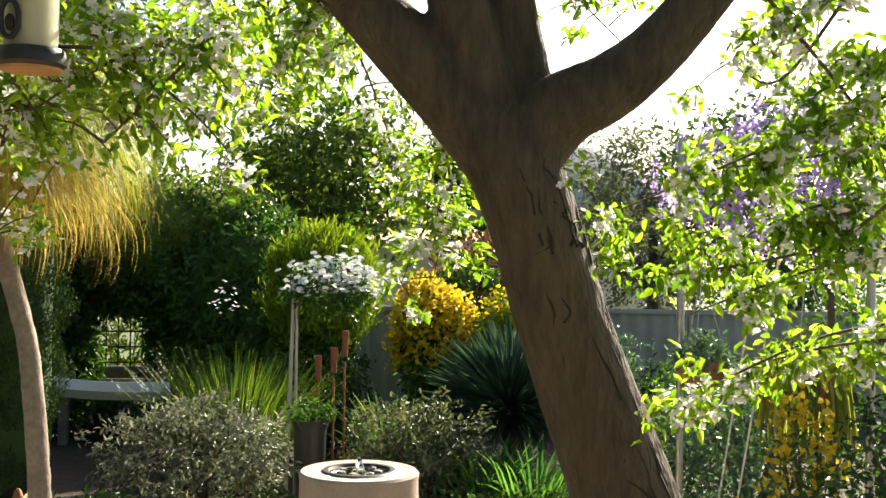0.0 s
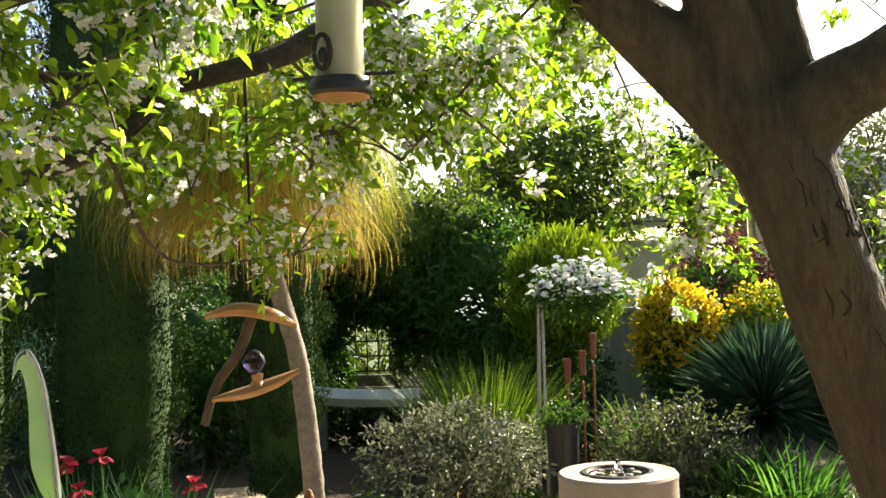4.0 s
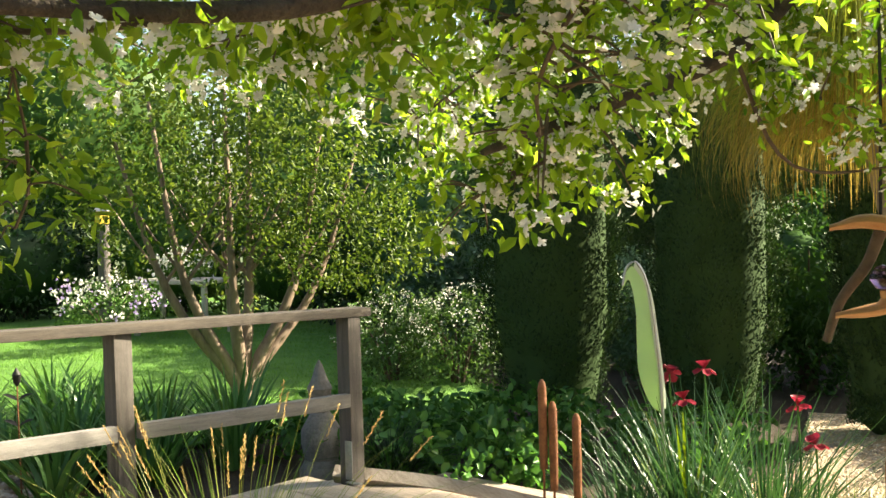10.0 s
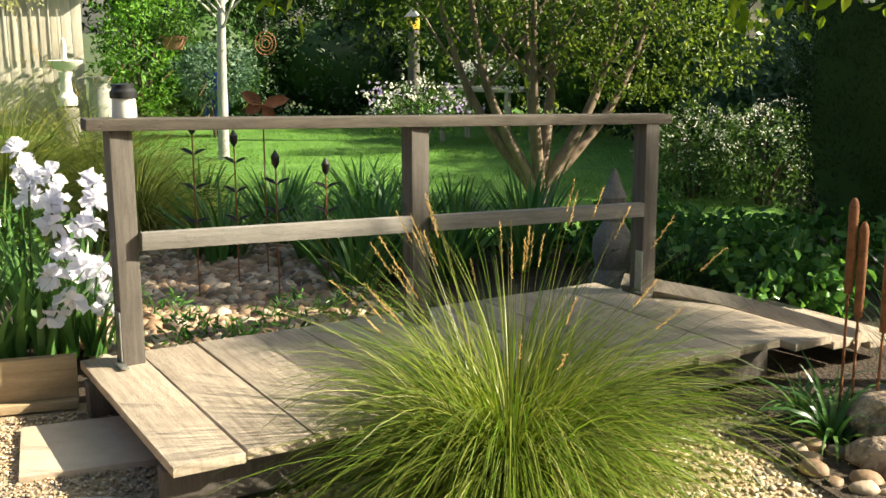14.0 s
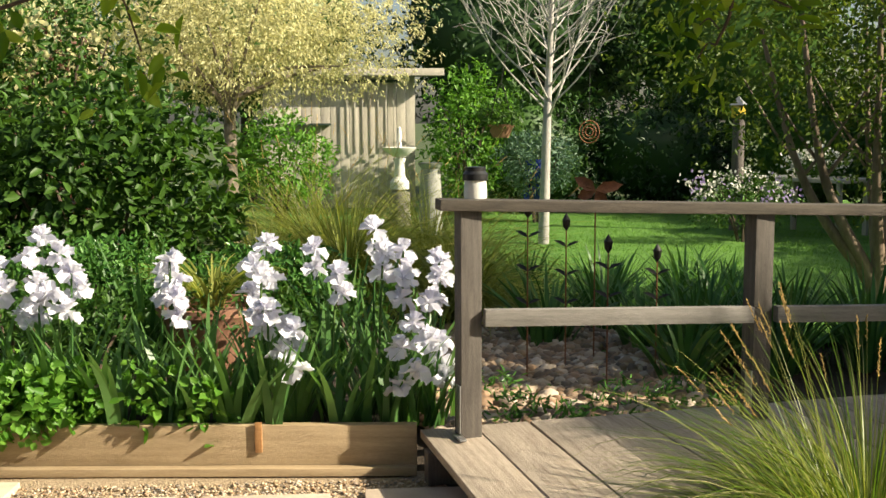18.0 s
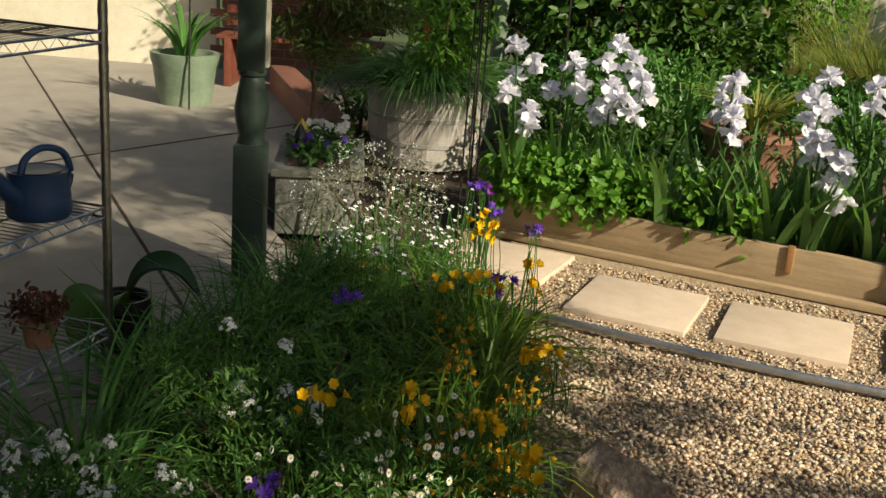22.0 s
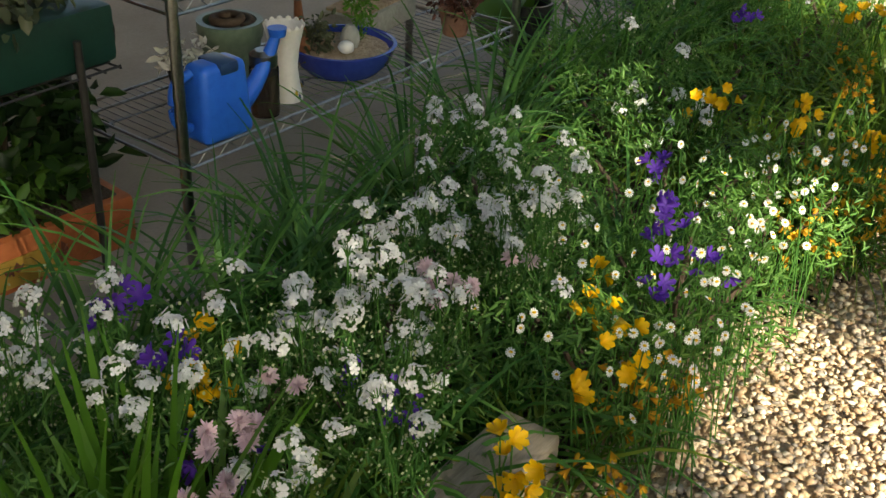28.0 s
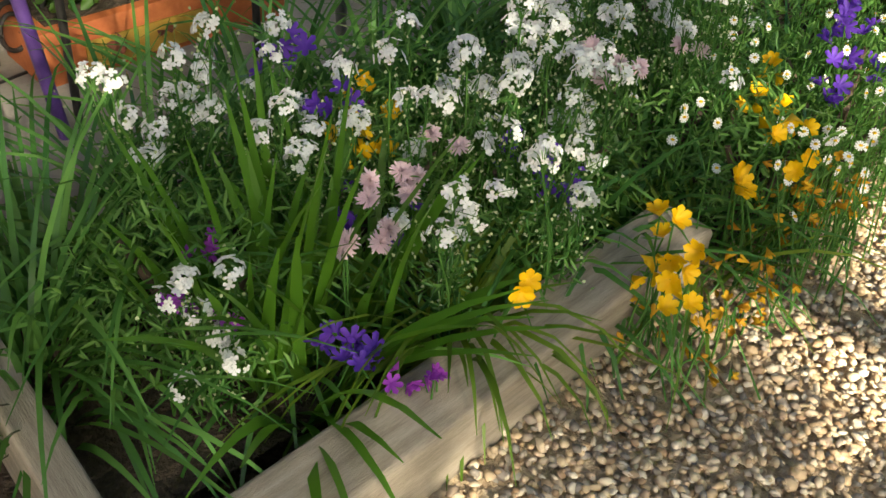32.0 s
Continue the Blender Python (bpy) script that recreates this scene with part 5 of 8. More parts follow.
part("dish", lathe("dish", [(0.0, 0.0), (0.05, 0.0), (0.085, 0.025), (0.095, 0.05), (0.085, 0.05), (0.06, 0.02), (0.0, 0.012)], 24), "yellowplastic", yf)
for s in (-1, 1):
    part("clip", tubes("clip", [([(0.045 * s, 0, 0.05), (0.03 * s, 0, 0.03), (0.04 * s, 0, 0.10), (0.06 * s, 0, 0.05)], 0.006, 0.006)]), "yellowplastic", yf)
    part("cord", tubes("cord", [([(0.045 * s, 0, 0.08), (0.045 * s, -0.6, 2.1)], 0.004, 0.004)]), "white", yf)
shrub("purple_daisy_bush", (1.30, 3.75, 0.36), (0.42, 0.32, 0.36), 2400, 0.035, "dark", "bushy plant with purple daisy flowers", flowers=(("wisteria", 380, 0.028), ("magenta", 60, 0.03)))
shrub("yellow_climber", (1.62, 5.0, 0.55), (0.15, 0.12, 0.45), 500, 0.04, "green", "slim plant with yellow flowers", flowers=(("gold", 260, 0.04),))
shrub("dark_corner_shrub", (2.1, 4.6, 0.5), (0.5, 0.5, 0.7), 2600, 0.05, "dark", "dark shrub behind the daisy bush")


# ---- the ponytail tree, cypresses and mobile corner ----
pony = thing("weeping_grass_tree", (-2.16, 5.63, 0), 0, "slim-trunked grass tree with a golden weeping skirt", "tree")
part("trunk", smooth(npmesh("trunk", *tube_data([(0.05, 0, -0.05), (0.03, 0, 0.4), (-0.01, -0.01, 0.9), (-0.05, -0.02, 1.2), (-0.17, -0.06, 1.7), (-0.26, -0.08, 2.3)], 0.062, 0.045, 14, 8, 0.03))), "slimbark", pony)
n = 1700
h = level_dirs(n)
part("skirt", blade_mesh("skirt", h * RNG.uniform(0.05, 0.34, (n, 1)) + np.stack([0 * h[:, 0] - 0.28, 0 * h[:, 0] - 0.08, RNG.uniform(1.9, 2.2, n)], 1), h, RNG.uniform(0.48, 0.86, n), 0.007, 1.7, 8, RNG.uniform(0.7, 1.5, n), 0.4), "golden", pony, "golden-brown hanging skirt")
n = 3200
h = level_dirs(n)
part("strand_mass", blade_mesh("strand_mass", h * RNG.uniform(0.02, 0.15, (n, 1)) + np.stack([0 * h[:, 0] - 0.28, 0 * h[:, 0] - 0.08, RNG.uniform(2.2, 2.45, n)], 1), h, RNG.uniform(0.75, 1.28, n), 0.007, 1.75, 9, RNG.uniform(0.4, 1.2, n), 0.3), "greenstrand", pony)
n = 350
h = level_dirs(n)
part("strand_mass", blade_mesh("strand_mass", h * 0.03 + (-0.28, -0.08, 2.4), h, RNG.uniform(0.5, 0.8, n), 0.009, 0.35, 5, RNG.uniform(0.05, 0.9, n), 0.3), "greenstrand", pony)


def cypress(at, r, h, label, n=64000):
    t = thing("cypress", (at[0], at[1], 0), 0, label, "cypress", "column cypresses")
    z = RNG.uniform(0, 1, n) ** 0.9
    a = RNG.uniform(0, 2 * np.pi, n)
    prof = np.clip(z * 9, 0.72, 1) * np.clip((1 - z) * 2.2, 0.05, 1) ** 0.6
    k = np.array([noise.noise(Vector((math.cos(q) * 2.2, math.sin(q) * 2.2, w * h * 4.5 + at[0]))) for q, w in zip(a.tolist(), z.tolist())])
    rad = r * prof * (1 + 0.34 * k) * RNG.uniform(0.80, 1.05, n)
    p = np.stack([np.cos(a) * rad, np.sin(a) * rad, 0.08 + z * h], 1)
    out = np.stack([np.cos(a), np.sin(a), 0 * a], 1)
    L = RNG.uniform(0.016, 0.036, n)
    part("foliage", leaf_mesh("foliage", p, out * 0.5 + (0, 0, 0.8) + RNG.normal(0, 0.45, p.shape), out + RNG.normal(0, 0.5, p.shape), L, L * 0.4), "cypress", t)
    part("core", lathe("core", [(0.05, 0.0), (r * 0.6, 0.12), (r * 0.80, h * 0.15), (r * 0.80, h * 0.6), (r * 0.45, h * 0.88), (0.02, h * 0.98)], 14), "cypress", t)
    part("trunk", tubes("trunk", [([(0, 0, -0.05), (0, 0, h * 0.8)], 0.07, 0.03)]), "bark", t)


cypress((-5.1, 6.4), 0.53, 5.2, "dense dark column-shaped cypress")
cypress((-3.95, 6.72), 0.47, 5.4, "dense dark column-shaped cypress with a sunlit edge")
cypress((-2.90, 7.1), 0.31, 5.0, "slim dark column-shaped cypress")

ban = thing("feather_banner", (-2.69, 4.0, 0), 40, "green and white feather-shaped garden banner on a pole", "banner")
part("pole", tubes("pole", [([(0.03, 0, 0), (0.02, 0, 0.7), (-0.02, 0, 1.15), (-0.07, 0, 1.31), (-0.12, 0, 1.30), (-0.14, 0, 1.22)], 0.008, 0.005)]), "steel", ban)


def flat_strip(name, left, right, thick=0.003):
    l, r = spline(left, 6), spline(right, 6)
    n = len(l)
    v = np.concatenate([l, r, l + (0, thick, 0), r + (0, thick, 0)])
    k = np.arange(n - 1)
    f = np.concatenate([np.stack([k, k + 1, n + k + 1, n + k], 1), np.stack([2 * n + k, 3 * n + k, 3 * n + k + 1, 2 * n + k + 1], 1)])
    return npmesh(name, v, f)


part("cloth", flat_strip("cloth", [(-0.145, 0, 1.20), (-0.11, 0, 1.24), (-0.085, 0, 1.1), (-0.08, 0, 0.85), (-0.03, 0, 0.70), (0.02, 0, 0.66)], [(-0.13, 0, 1.27), (-0.09, 0, 1.30), (-0.03, 0, 1.2), (0.0, 0, 0.95), (0.025, 0, 0.75), (0.03, 0, 0.68)]), "banner", ban)
part("cloth_edge", flat_strip("cloth_edge", [(-0.09, -0.004, 1.30), (-0.04, -0.004, 1.2), (-0.01, -0.004, 0.95), (0.018, -0.004, 0.75), (0.026, -0.004, 0.68)], [(-0.085, -0.004, 1.32), (-0.02, -0.004, 1.2), (0.015, -0.004, 0.95), (0.035, -0.004, 0.75), (0.036, -0.004, 0.68)]), "bannerwhite", ban)


def cattail(x, y, top, lean=(0, 0)):
    c = thing("metal_cattail", (x, y, 0), 0, "rusty metal cattail garden stake", "garden stake", "rusty cattails")
    tip = (lean[0], lean[1], top - 0.2)
    part("rod", tubes("rod", [([(0, 0, -0.02), (lean[0] * 0.6, lean[1] * 0.6, top * 0.5), tip], 0.0055, 0.0045, 6)]), "rustmetal", c)
    part("head", lathe("head", [(0.0, top - 0.36), (0.016, top - 0.355), (0.018, top - 0.2), (0.018, top - 0.03), (0.013, top - 0.012), (0.006, top), (0.0, top)], 14, (lean[0], lean[1], 0)), "rustmetal", c)


cattail(-2.80, 3.33, 0.885)
cattail(-2.765, 3.35, 0.80, (0.0, 0.0))
cattail(-2.69, 3.39, 0.755, (0.01, 0.0))
for x, y, h in ((-1.42, 3.62, 0.83), (-1.34, 3.64, 0.76), (-1.52, 3.55, 0.72), (1.25, 3.1, 0.75), (1.36, 3.15, 0.8)):
    cattail(x, y, h)

for x, y, n, hgt in ((-2.55, 4.05, 300, 0.88), (-2.3, 4.2, 240, 0.82), (-2.75, 3.85, 190, 0.66), (-2.1, 4.05, 140, 0.60)):
    tuft("thin_leaved_clump", (x, y, 0), int(n * 0.8), hgt, 0.013, 0.45, "irisdark", "clump of thin dark green iris leaves", "iris", 0.16, 0.35, "thin iris clumps")
tuft("variegated_clump", (-2.62, 4.12, 0.0), 14, 0.75, 0.035, 0.3, "lime", "tall yellow-green striped leaves", "iris", 0.06, 0.2)
for x, y, z in ((-2.43, 3.95, 0.88), (-2.5, 3.9, 0.75), (-2.05, 4.0, 0.76), (-2.0, 4.05, 0.60), (-2.75, 4.2, 0.80), (-2.85, 4.3, 0.78)):
    i = thing("red_iris", (x, y, 0), 0, "dark red bearded iris flower on a stalk", "iris", "dark red irises")
    part("stalk", tubes("stalk", [([(0, 0, 0), (0.01, 0, z * 0.6), (0, 0, z)], 0.005, 0.004)]), "blade", i)
    part("lower_whorl", leaf_mesh("lower_whorl", *flower_heads([(0, 0, z)], (0, 0, 1), 5, 0.055, 0.8, -0.4), petals=5), "maroon", i)
    part("upper_whorl", leaf_mesh("upper_whorl", *flower_heads([(0, 0, z)], (0, 0, 1), 4, 0.05, 0.8, 1.2), petals=4), "maroon", i)

big = tuft("ornamental_grass", (-3.12, 2.05, 0), 2000, 0.92, 0.006, 1.35, "tussock", "large arching clump of green grass with tawny plumes", "grass", 0.22, 0.75, "", 34, 7)
h = level_dirs(1500)
part("leaf_mass", blade_mesh("leaf_mass", h * RNG.uniform(0, 0.25, (1500, 1)), h, RNG.uniform(0.5, 1.02, 1500), 0.0065, RNG.uniform(0.6, 1.9, 1500), 8, RNG.uniform(0.2, 1.2, 1500)), "grass", big)
tuft("lily_clump", (-2.72, 3.2, 0), 40, 0.34, 0.022, 1.2, "blade", "small clump of bright strappy leaves", "lily", 0.05, 0.5)
tuft("lily_clump", (-2.95, 3.3, 0), 30, 0.34, 0.02, 1.2, "blade", "small clump of bright strappy leaves", "lily", 0.05, 0.5)
tuft("wispy_grass", (-1.95, 4.25, 0), 500, 0.5, 0.004, 0.6, "grass", "fine wispy grass clump", "grass", 0.12, 0.4)
tuft("wispy_grass", (-1.3, 4.6, 0), 400, 0.5, 0.004, 0.6, "grass", "fine wispy grass clump", "grass", 0.12, 0.4)
for k, (x, y, s, m) in enumerate(((-2.52, 3.42, (0.26, 0.2, 0.13), "rock"), (-2.10, 3.32, (0.18, 0.16, 0.14), "rock"), (-2.75, 3.62, (0.2, 0.12, 0.1), "greyrock"), (-1.88, 3.25, (0.16, 0.12, 0.09), "greyrock"), (-2.45, 3.16, (0.14, 0.1, 0.08), "rock"))):
    solid("garden_rock", rock_mesh("garden_rock", s, k + 3, 4, 0.3), m, "weathered sandstone rock at the bed edge", "rock", at=pose(x, y, s[2] * 0.45, 0, 0, k * 50))
sheet("rock_soil", [(-3.0, 2.95), (-2.3, 2.80), (-1.75, 2.95), (-1.7, 3.3), (-2.3, 3.7), (-3.0, 3.5)], 0.008, "soil", "dark soil between the rocks and the path", 0.2, 0.006)
for k in range(44):
    s = RNG.uniform(0.018, 0.05)
    solid("small_stone", rock_mesh("small_stone", (s * 1.3, s, s * 0.7), k, 2), "stone", "small pale stone between the rocks", "stone", "small stones", at=pose(-2.3 + RNG.normal(0, 0.25), 3.05 + RNG.normal(0, 0.14), s * 0.4, 0, 0, k * 33))

# statue, metal flowers and lantern by the bridge
solid("stone_statue", lathe("stone_statue", [(0.0, 0.0), (0.13, 0.0), (0.135, 0.06), (0.10, 0.12), (0.12, 0.22), (0.115, 0.30), (0.075, 0.37), (0.055, 0.40), (0.07, 0.46), (0.068, 0.52), (0.075, 0.54), (0.045, 0.60), (0.02, 0.68), (0.0, 0.71)], 20), "statue", "weathered grey stone statue with a pointed cap", "statue", at=pose(-5.05, 4.08, 0.0))
for x, y, z in ((-5.97, 1.89, 0.95), (-6.18, 2.2, 0.85), (-5.63, 2.23, 0.78), (-5.8, 2.6, 0.7)):
    s = thing("metal_flower_stake", (x, y, 0), 0, "thin dark metal stake with cut-out leaves", "garden stake", "metal flower stakes")
    part("rod", tubes("rod", [([(0, 0, 0), (0, 0, z)], 0.005, 0.004)]), "rustmetal", s)
    for k, zz in enumerate((0.35, 0.5, 0.65)):
        part("metal_leaf", leaf_mesh("metal_leaf", [(0, 0, z * zz / 0.75)] * 2, [(0.6, 0.6, 0.5), (-0.6, -0.6, 0.5)], [(0.3, -0.3, 1)] * 2, 0.09, 0.035), "darkmetal", s)
    part("bud", lathe("bud", [(0.0, z - 0.02), (0.02, z + 0.01), (0.024, z + 0.05), (0.0, z + 0.09)], 10), "darkmetal", s)
bf = thing("rusty_butterfly", (-6.3, 2.43, 0), 70, "rusty metal butterfly on a stake", "garden stake")
part("rod", tubes("rod", [([(0, 0, 0), (0, 0, 1.05)], 0.005, 0.005)]), "rustmetal", bf)
for d, k in (((-0.8, 0.1, 0.5), 0.15), ((0.9, 0.1, 0.2), 0.17), ((-0.7, 0.1, -0.3), 0.12), ((0.5, 0.1, -0.8), 0.13)):
    part("wing", leaf_mesh("wing", [(0, 0, 1.06)], [d], [(0, -1, 0.2)], k, 0.08), "rustmetal", bf)
lan = thing("solar_lantern", (-4.50, 1.16, 1.158), 8, "white-bodied lantern with black lid on the rail end", "lantern")
part("body", lathe("body", [(0.0, 0.0), (0.046, 0.0), (0.048, 0.008), (0.045, 0.075), (0.0, 0.075)], 24), "white", lan)
part("lid", lathe("lid", [(0.0, 0.075), (0.052, 0.075), (0.052, 0.10), (0.042, 0.112), (0.042, 0.128), (0.0, 0.132)], 24), "black", lan)


# ---- lawn side ----
pink = thing("crape_myrtle", (-7.66, 5.43, 0), 0, "multi-stemmed tree with smooth pinkish bark and light leaves", "tree")
stems = [((-0.3, -0.95, 2.2), 0.05), ((-0.1, -0.75, 2.5), 0.055), ((0.15, -0.2, 2.7), 0.055), ((-0.2, 0.3, 2.6), 0.06), ((0.2, 0.8, 2.4), 0.055), ((0.1, 1.3, 2.2), 0.045), ((-0.6, 0.2, 2.5), 0.04)]
for (x, y, z), r in stems:
    part("stem", smooth(npmesh("stem", *tube_data([(0, 0, -0.05), (x * 0.1, y * 0.1, 0.22), (x * 0.45, y * 0.5, 0.75), (x * 0.7, y * 0.75, 1.3), (x, y, z)], r * 1.3, r * 0.3, 9, 6, 0.03))), "pinkbark", pink)
    for s in (-1, 1):
        b = np.array([x * 0.6, y * 0.62, 1.05])
        part("branch", tubes("branch", [([b, b + (0.15 * s, 0.2 * s, 0.35), b + (0.25 * s, 0.45 * s, 0.8)], r * 0.35, 0.006)]), "pinkbark", pink)
part("crown", foliage("crown", (0, -0.1, 2.2), (1.7, 1.9, 1.25), 12000, 0.056, 0.5, 0.75, 0.15, 0.1, 2.0, 1.9), "myrtle", pink)
part("foliage", foliage("foliage", (0.4, 0.9, 1.35), (0.8, 1.1, 0.5), 3200, 0.05, 0.5), "myrtle", pink)

shrub("white_daisy_bush", (-6.75, 7.15, 0.42), (0.5, 0.6, 0.42), 3200, 0.045, "tree", "rounded bush dotted with small white flowers", flowers=(("blossbg", 620, 0.02),), group="white daisy bushes")
shrub("white_daisy_bush", (-7.35, 6.9, 0.40), (0.45, 0.5, 0.42), 2800, 0.045, "tree", "rounded bush dotted with small white flowers", flowers=(("blossbg", 560, 0.02),), group="white daisy bushes")
for x, y, z, r, m in ((-5.0, 8.0, 0.5, (0.55, 0.5, 0.55), "blue"), (-4.1, 8.6, 0.8, (0.6, 0.5, 0.85), "hedge"), (-5.9, 8.9, 0.55, (0.7, 0.5, 0.6), "blue")):
    shrub("backing_shrub", (x, y, z), r, 3800, 0.07, m, "leafy green shrub in the shade behind the cypresses", lump=0.3, group="shrubs behind the cypresses", core=0.6)
shrub("blue_conifer", (-7.9, 8.6, 0.8), (0.8, 0.8, 0.7), 4500, 0.09, "blue", "spreading blue-green conifer on the lawn edge", "conifer", hang=-0.2)
for x, y, z, r, m in ((-9.0, 9.6, 1.0, (1.2, 1.0, 1.2), "hedge"), (-11.0, 10.2, 1.2, (1.6, 1.0, 1.4), "dark"), (-13.2, 10.5, 1.2, (1.6, 1.0, 1.5), "hedge"), (-15.5, 10.0, 1.0, (1.5, 1.2, 1.2), "green"),
                      (-17.0, 8.0, 0.9, (1.0, 1.6, 1.1), "dark"), (-17.3, 5.8, 0.9, (0.9, 1.4, 1.2), "hedge"), (-8.4, 11.3, 1.5, (1.6, 1.0, 1.7), "dark")):
    shrub("border_shrub", (x, y, z), r, 4200, 0.11, m, "dense dark green shrub at the lawn's edge", lump=0.3, shell=0.6, group="border shrubs", core=0.72)
for x, y, z, r, m, n in ((-11.0, 13.5, 2.6, (2.6, 1.8, 1.6), "tree", 6000), (-14.5, 12.8, 3.4, (2.6, 1.8, 2.4), "hedge", 8000), (-19.0, 10.5, 3.2, (2.0, 2.4, 2.4), "green", 8000), (-20.0, 6.2, 3.2, (1.8, 2.4, 2.3), "dark", 8000), (-6.6, 14.6, 2.6, (2.0, 1.4, 1.5), "tree", 6000), (-22.5, 8.6, 3.6, (2.0, 2.6, 2.6), "dark", 7000), (-21.5, 1.5, 3.3, (1.8, 2.8, 2.2), "hedge", 6500), (-20.5, -3.0, 3.0, (1.8, 2.6, 2.2), "hedge", 6000)):
    big_tree("boundary_tree", (x, y), (z, r), n, 0.14, m, "tall leafy tree closing the garden", 0.16, core=0.74)
p = np.stack([RNG.uniform(-16, -6.0, 60000), RNG.uniform(2.0, 10.5, 60000), np.zeros(60000)], 1)
h = level_dirs(len(p))
solid("lawn_grass", blade_mesh("lawn_grass", p, h, RNG.uniform(0.02, 0.05, len(p)), 0.006, 0.6, 2, 0.5), "lawn", "short mown grass blades of the lawn", "lawn", kind="stuff")

wt = thing("bare_white_tree", (-12.53, 4.34, 0), 0, "young bare tree with pale trunk and fine branches", "tree")
part("trunk", smooth(npmesh("trunk", *tube_data([(0, 0, -0.05), (0.01, 0.02, 1.0), (0.0, 0.05, 1.9), (0.0, 0.08, 2.7), (0, 0.1, 3.6)], 0.068, 0.02, 12, 6, 0.02))), "paletrunk", wt)
br = []
for i in range(40):
    a = i * 2.39
    z0 = 1.5 + 0.045 * i
    L = RNG.uniform(1.2, 1.9) - 0.02 * i
    rise = RNG.uniform(0.45, 0.95)
    e = np.array([math.cos(a) * L * 0.72, math.sin(a) * L * 0.72 + 0.05, z0 + L * rise])
    m = np.array([math.cos(a) * L * 0.34, math.sin(a) * L * 0.34 + 0.05, z0 + L * rise * 0.38])
    br.append(([(0, 0.05, z0), m, e], 0.017 - 0.0002 * i, 0.003, 5))
    for j in range(7):
        w = RNG.uniform(0.15, 0.95)
        b = m * (1 - w) + e * w
        tip = b + (e - m) * RNG.uniform(0.3, 0.6) + RNG.normal(0, 0.14, 3)
        br.append(([b, (b + tip) / 2 + RNG.normal(0, 0.02, 3), tip], 0.006, 0.002, 4))
part("branch_mass", tubes("branch_mass", br), "paletrunk", wt)

big_tree("golden_tree", (-14.3, 0.75), (2.62, (1.6, 2.5, 1.0)), 30000, 0.052, "yellowtree", "small tree with pale yellow spring leaves", 0.11, bark="slimbark", lump=0.5, shell=0.25, hang=0.7, limbs_n=9)
shrub("brown_shrub", (-11.2, -1.6, 1.4), (1.0, 1.3, 1.1), 5000, 0.075, "rust", "tall shrub with reddish new leaves", flowers=(("yellowtree", 1500, 0.06),))
shrub("rose_bush", (-7.85, -0.55, 0.85), (0.75, 1.0, 0.9), 7500, 0.085, "green", "large dark green leafy rose bush", shape=0.58, lump=0.3, shell=0.45)
shrub("light_green_herb", (-6.9, -0.5, 0.45), (0.5, 0.7, 0.35), 6000, 0.05, "bedgreen", "soft green leafy plant", shape=0.5)
shrub("light_green_herb", (-7.1, 0.6, 0.4), (0.5, 0.5, 0.3), 4000, 0.05, "bedgreen", "soft green leafy plant", shape=0.5)
shrub("trellis_climber", (-8.6, -2.05, 1.6), (0.5, 1.2, 1.0), 9500, 0.07, "green", "climber with green and cream variegated leaves", "climber", flowers=(("yellowtree", 1500, 0.05),), core=0.7)
shrub("trellis_climber", (-9.0, -1.0, 1.6), (0.6, 1.0, 1.2), 5500, 0.07, "green", "leafy green climber on a trellis", "climber")
for x, y, n, hgt in ((-8.3, 1.25, 1300, 1.55), (-9.2, 2.1, 1200, 1.5), (-8.0, 2.1, 800, 1.15), (-9.8, 1.2, 900, 1.6), (-8.6, 0.7, 700, 1.3)):
    tuft("straw_grass_clump", (x, y, 0), n, hgt, 0.010, 1.45, "straw", "arching clump of straw-green grass", "grass", 0.15, 0.6, "straw grass clumps", 12)
for x, y in ((-6.9, 2.35), (-7.3, 2.9), (-7.9, 3.2), (-6.6, 2.9), (-8.4, 2.7), (-7.0, 3.5), (-7.5, 4.0), (-6.5, 3.6), (-6.2, 3.2), (-8.2, 4.0)):
    tuft("grey_iris_clump", (x, y, 0), 60, 0.58, 0.042, 0.6, "blade", "clump of grey-green sword leaves", "iris", 0.16, 0.35, "sword-leaved clumps by the lawn")
for k in range(9):
    tuft("sword_leaf_clump", (-5.75 - 0.25 * (k % 3), 2.75 + k * 0.2, 0), 44, 0.62, 0.04, 0.5, "blade", "clump of dark green sword leaves beside the bridge", "iris", 0.14, 0.35, "sword-leaved clumps by the bridge")
for x, y, n in ((-4.3, 5.6, 500), (-3.6, 5.9, 500), (-4.9, 5.8, 500), (-4.95, 4.5, 500), (-5.6, 4.6, 600), (-5.3, 5.2, 700), (-4.7, 5.0, 600), (-4.2, 4.6, 400), (-6.0, 5.2, 500)):
    shrub("leafy_ground_cover", (x, y, 0.12), (0.4, 0.4, 0.18), n, 0.07, "bedgreen", "low broad-leaved ground cover in shade", "ground cover", shape=0.75, stems=0)
tuft("dark_grass_mound", (-4.75, 4.35, 0), 700, 0.45, 0.006, 1.0, "dark", "dark fine-leaved grass mound by the deck", "grass", 0.15, 0.6)
for x, y, n in ((-4.95, 1.6, 350), (-5.1, 2.1, 350), (-5.2, 2.6, 350), (-5.6, 1.5, 250)):
    shrub("low_green_plant", (x, y, 0.06), (0.28, 0.25, 0.12), n, 0.05, "bedgreen", "low green plant among the river stones", "ground cover", shape=0.3, stems=0)

shed = thing("garden_shed", (-18.2, 3.2, 0), 84, "pale grey board shed with trellis and open shelves", "shed")
for i in range(16):
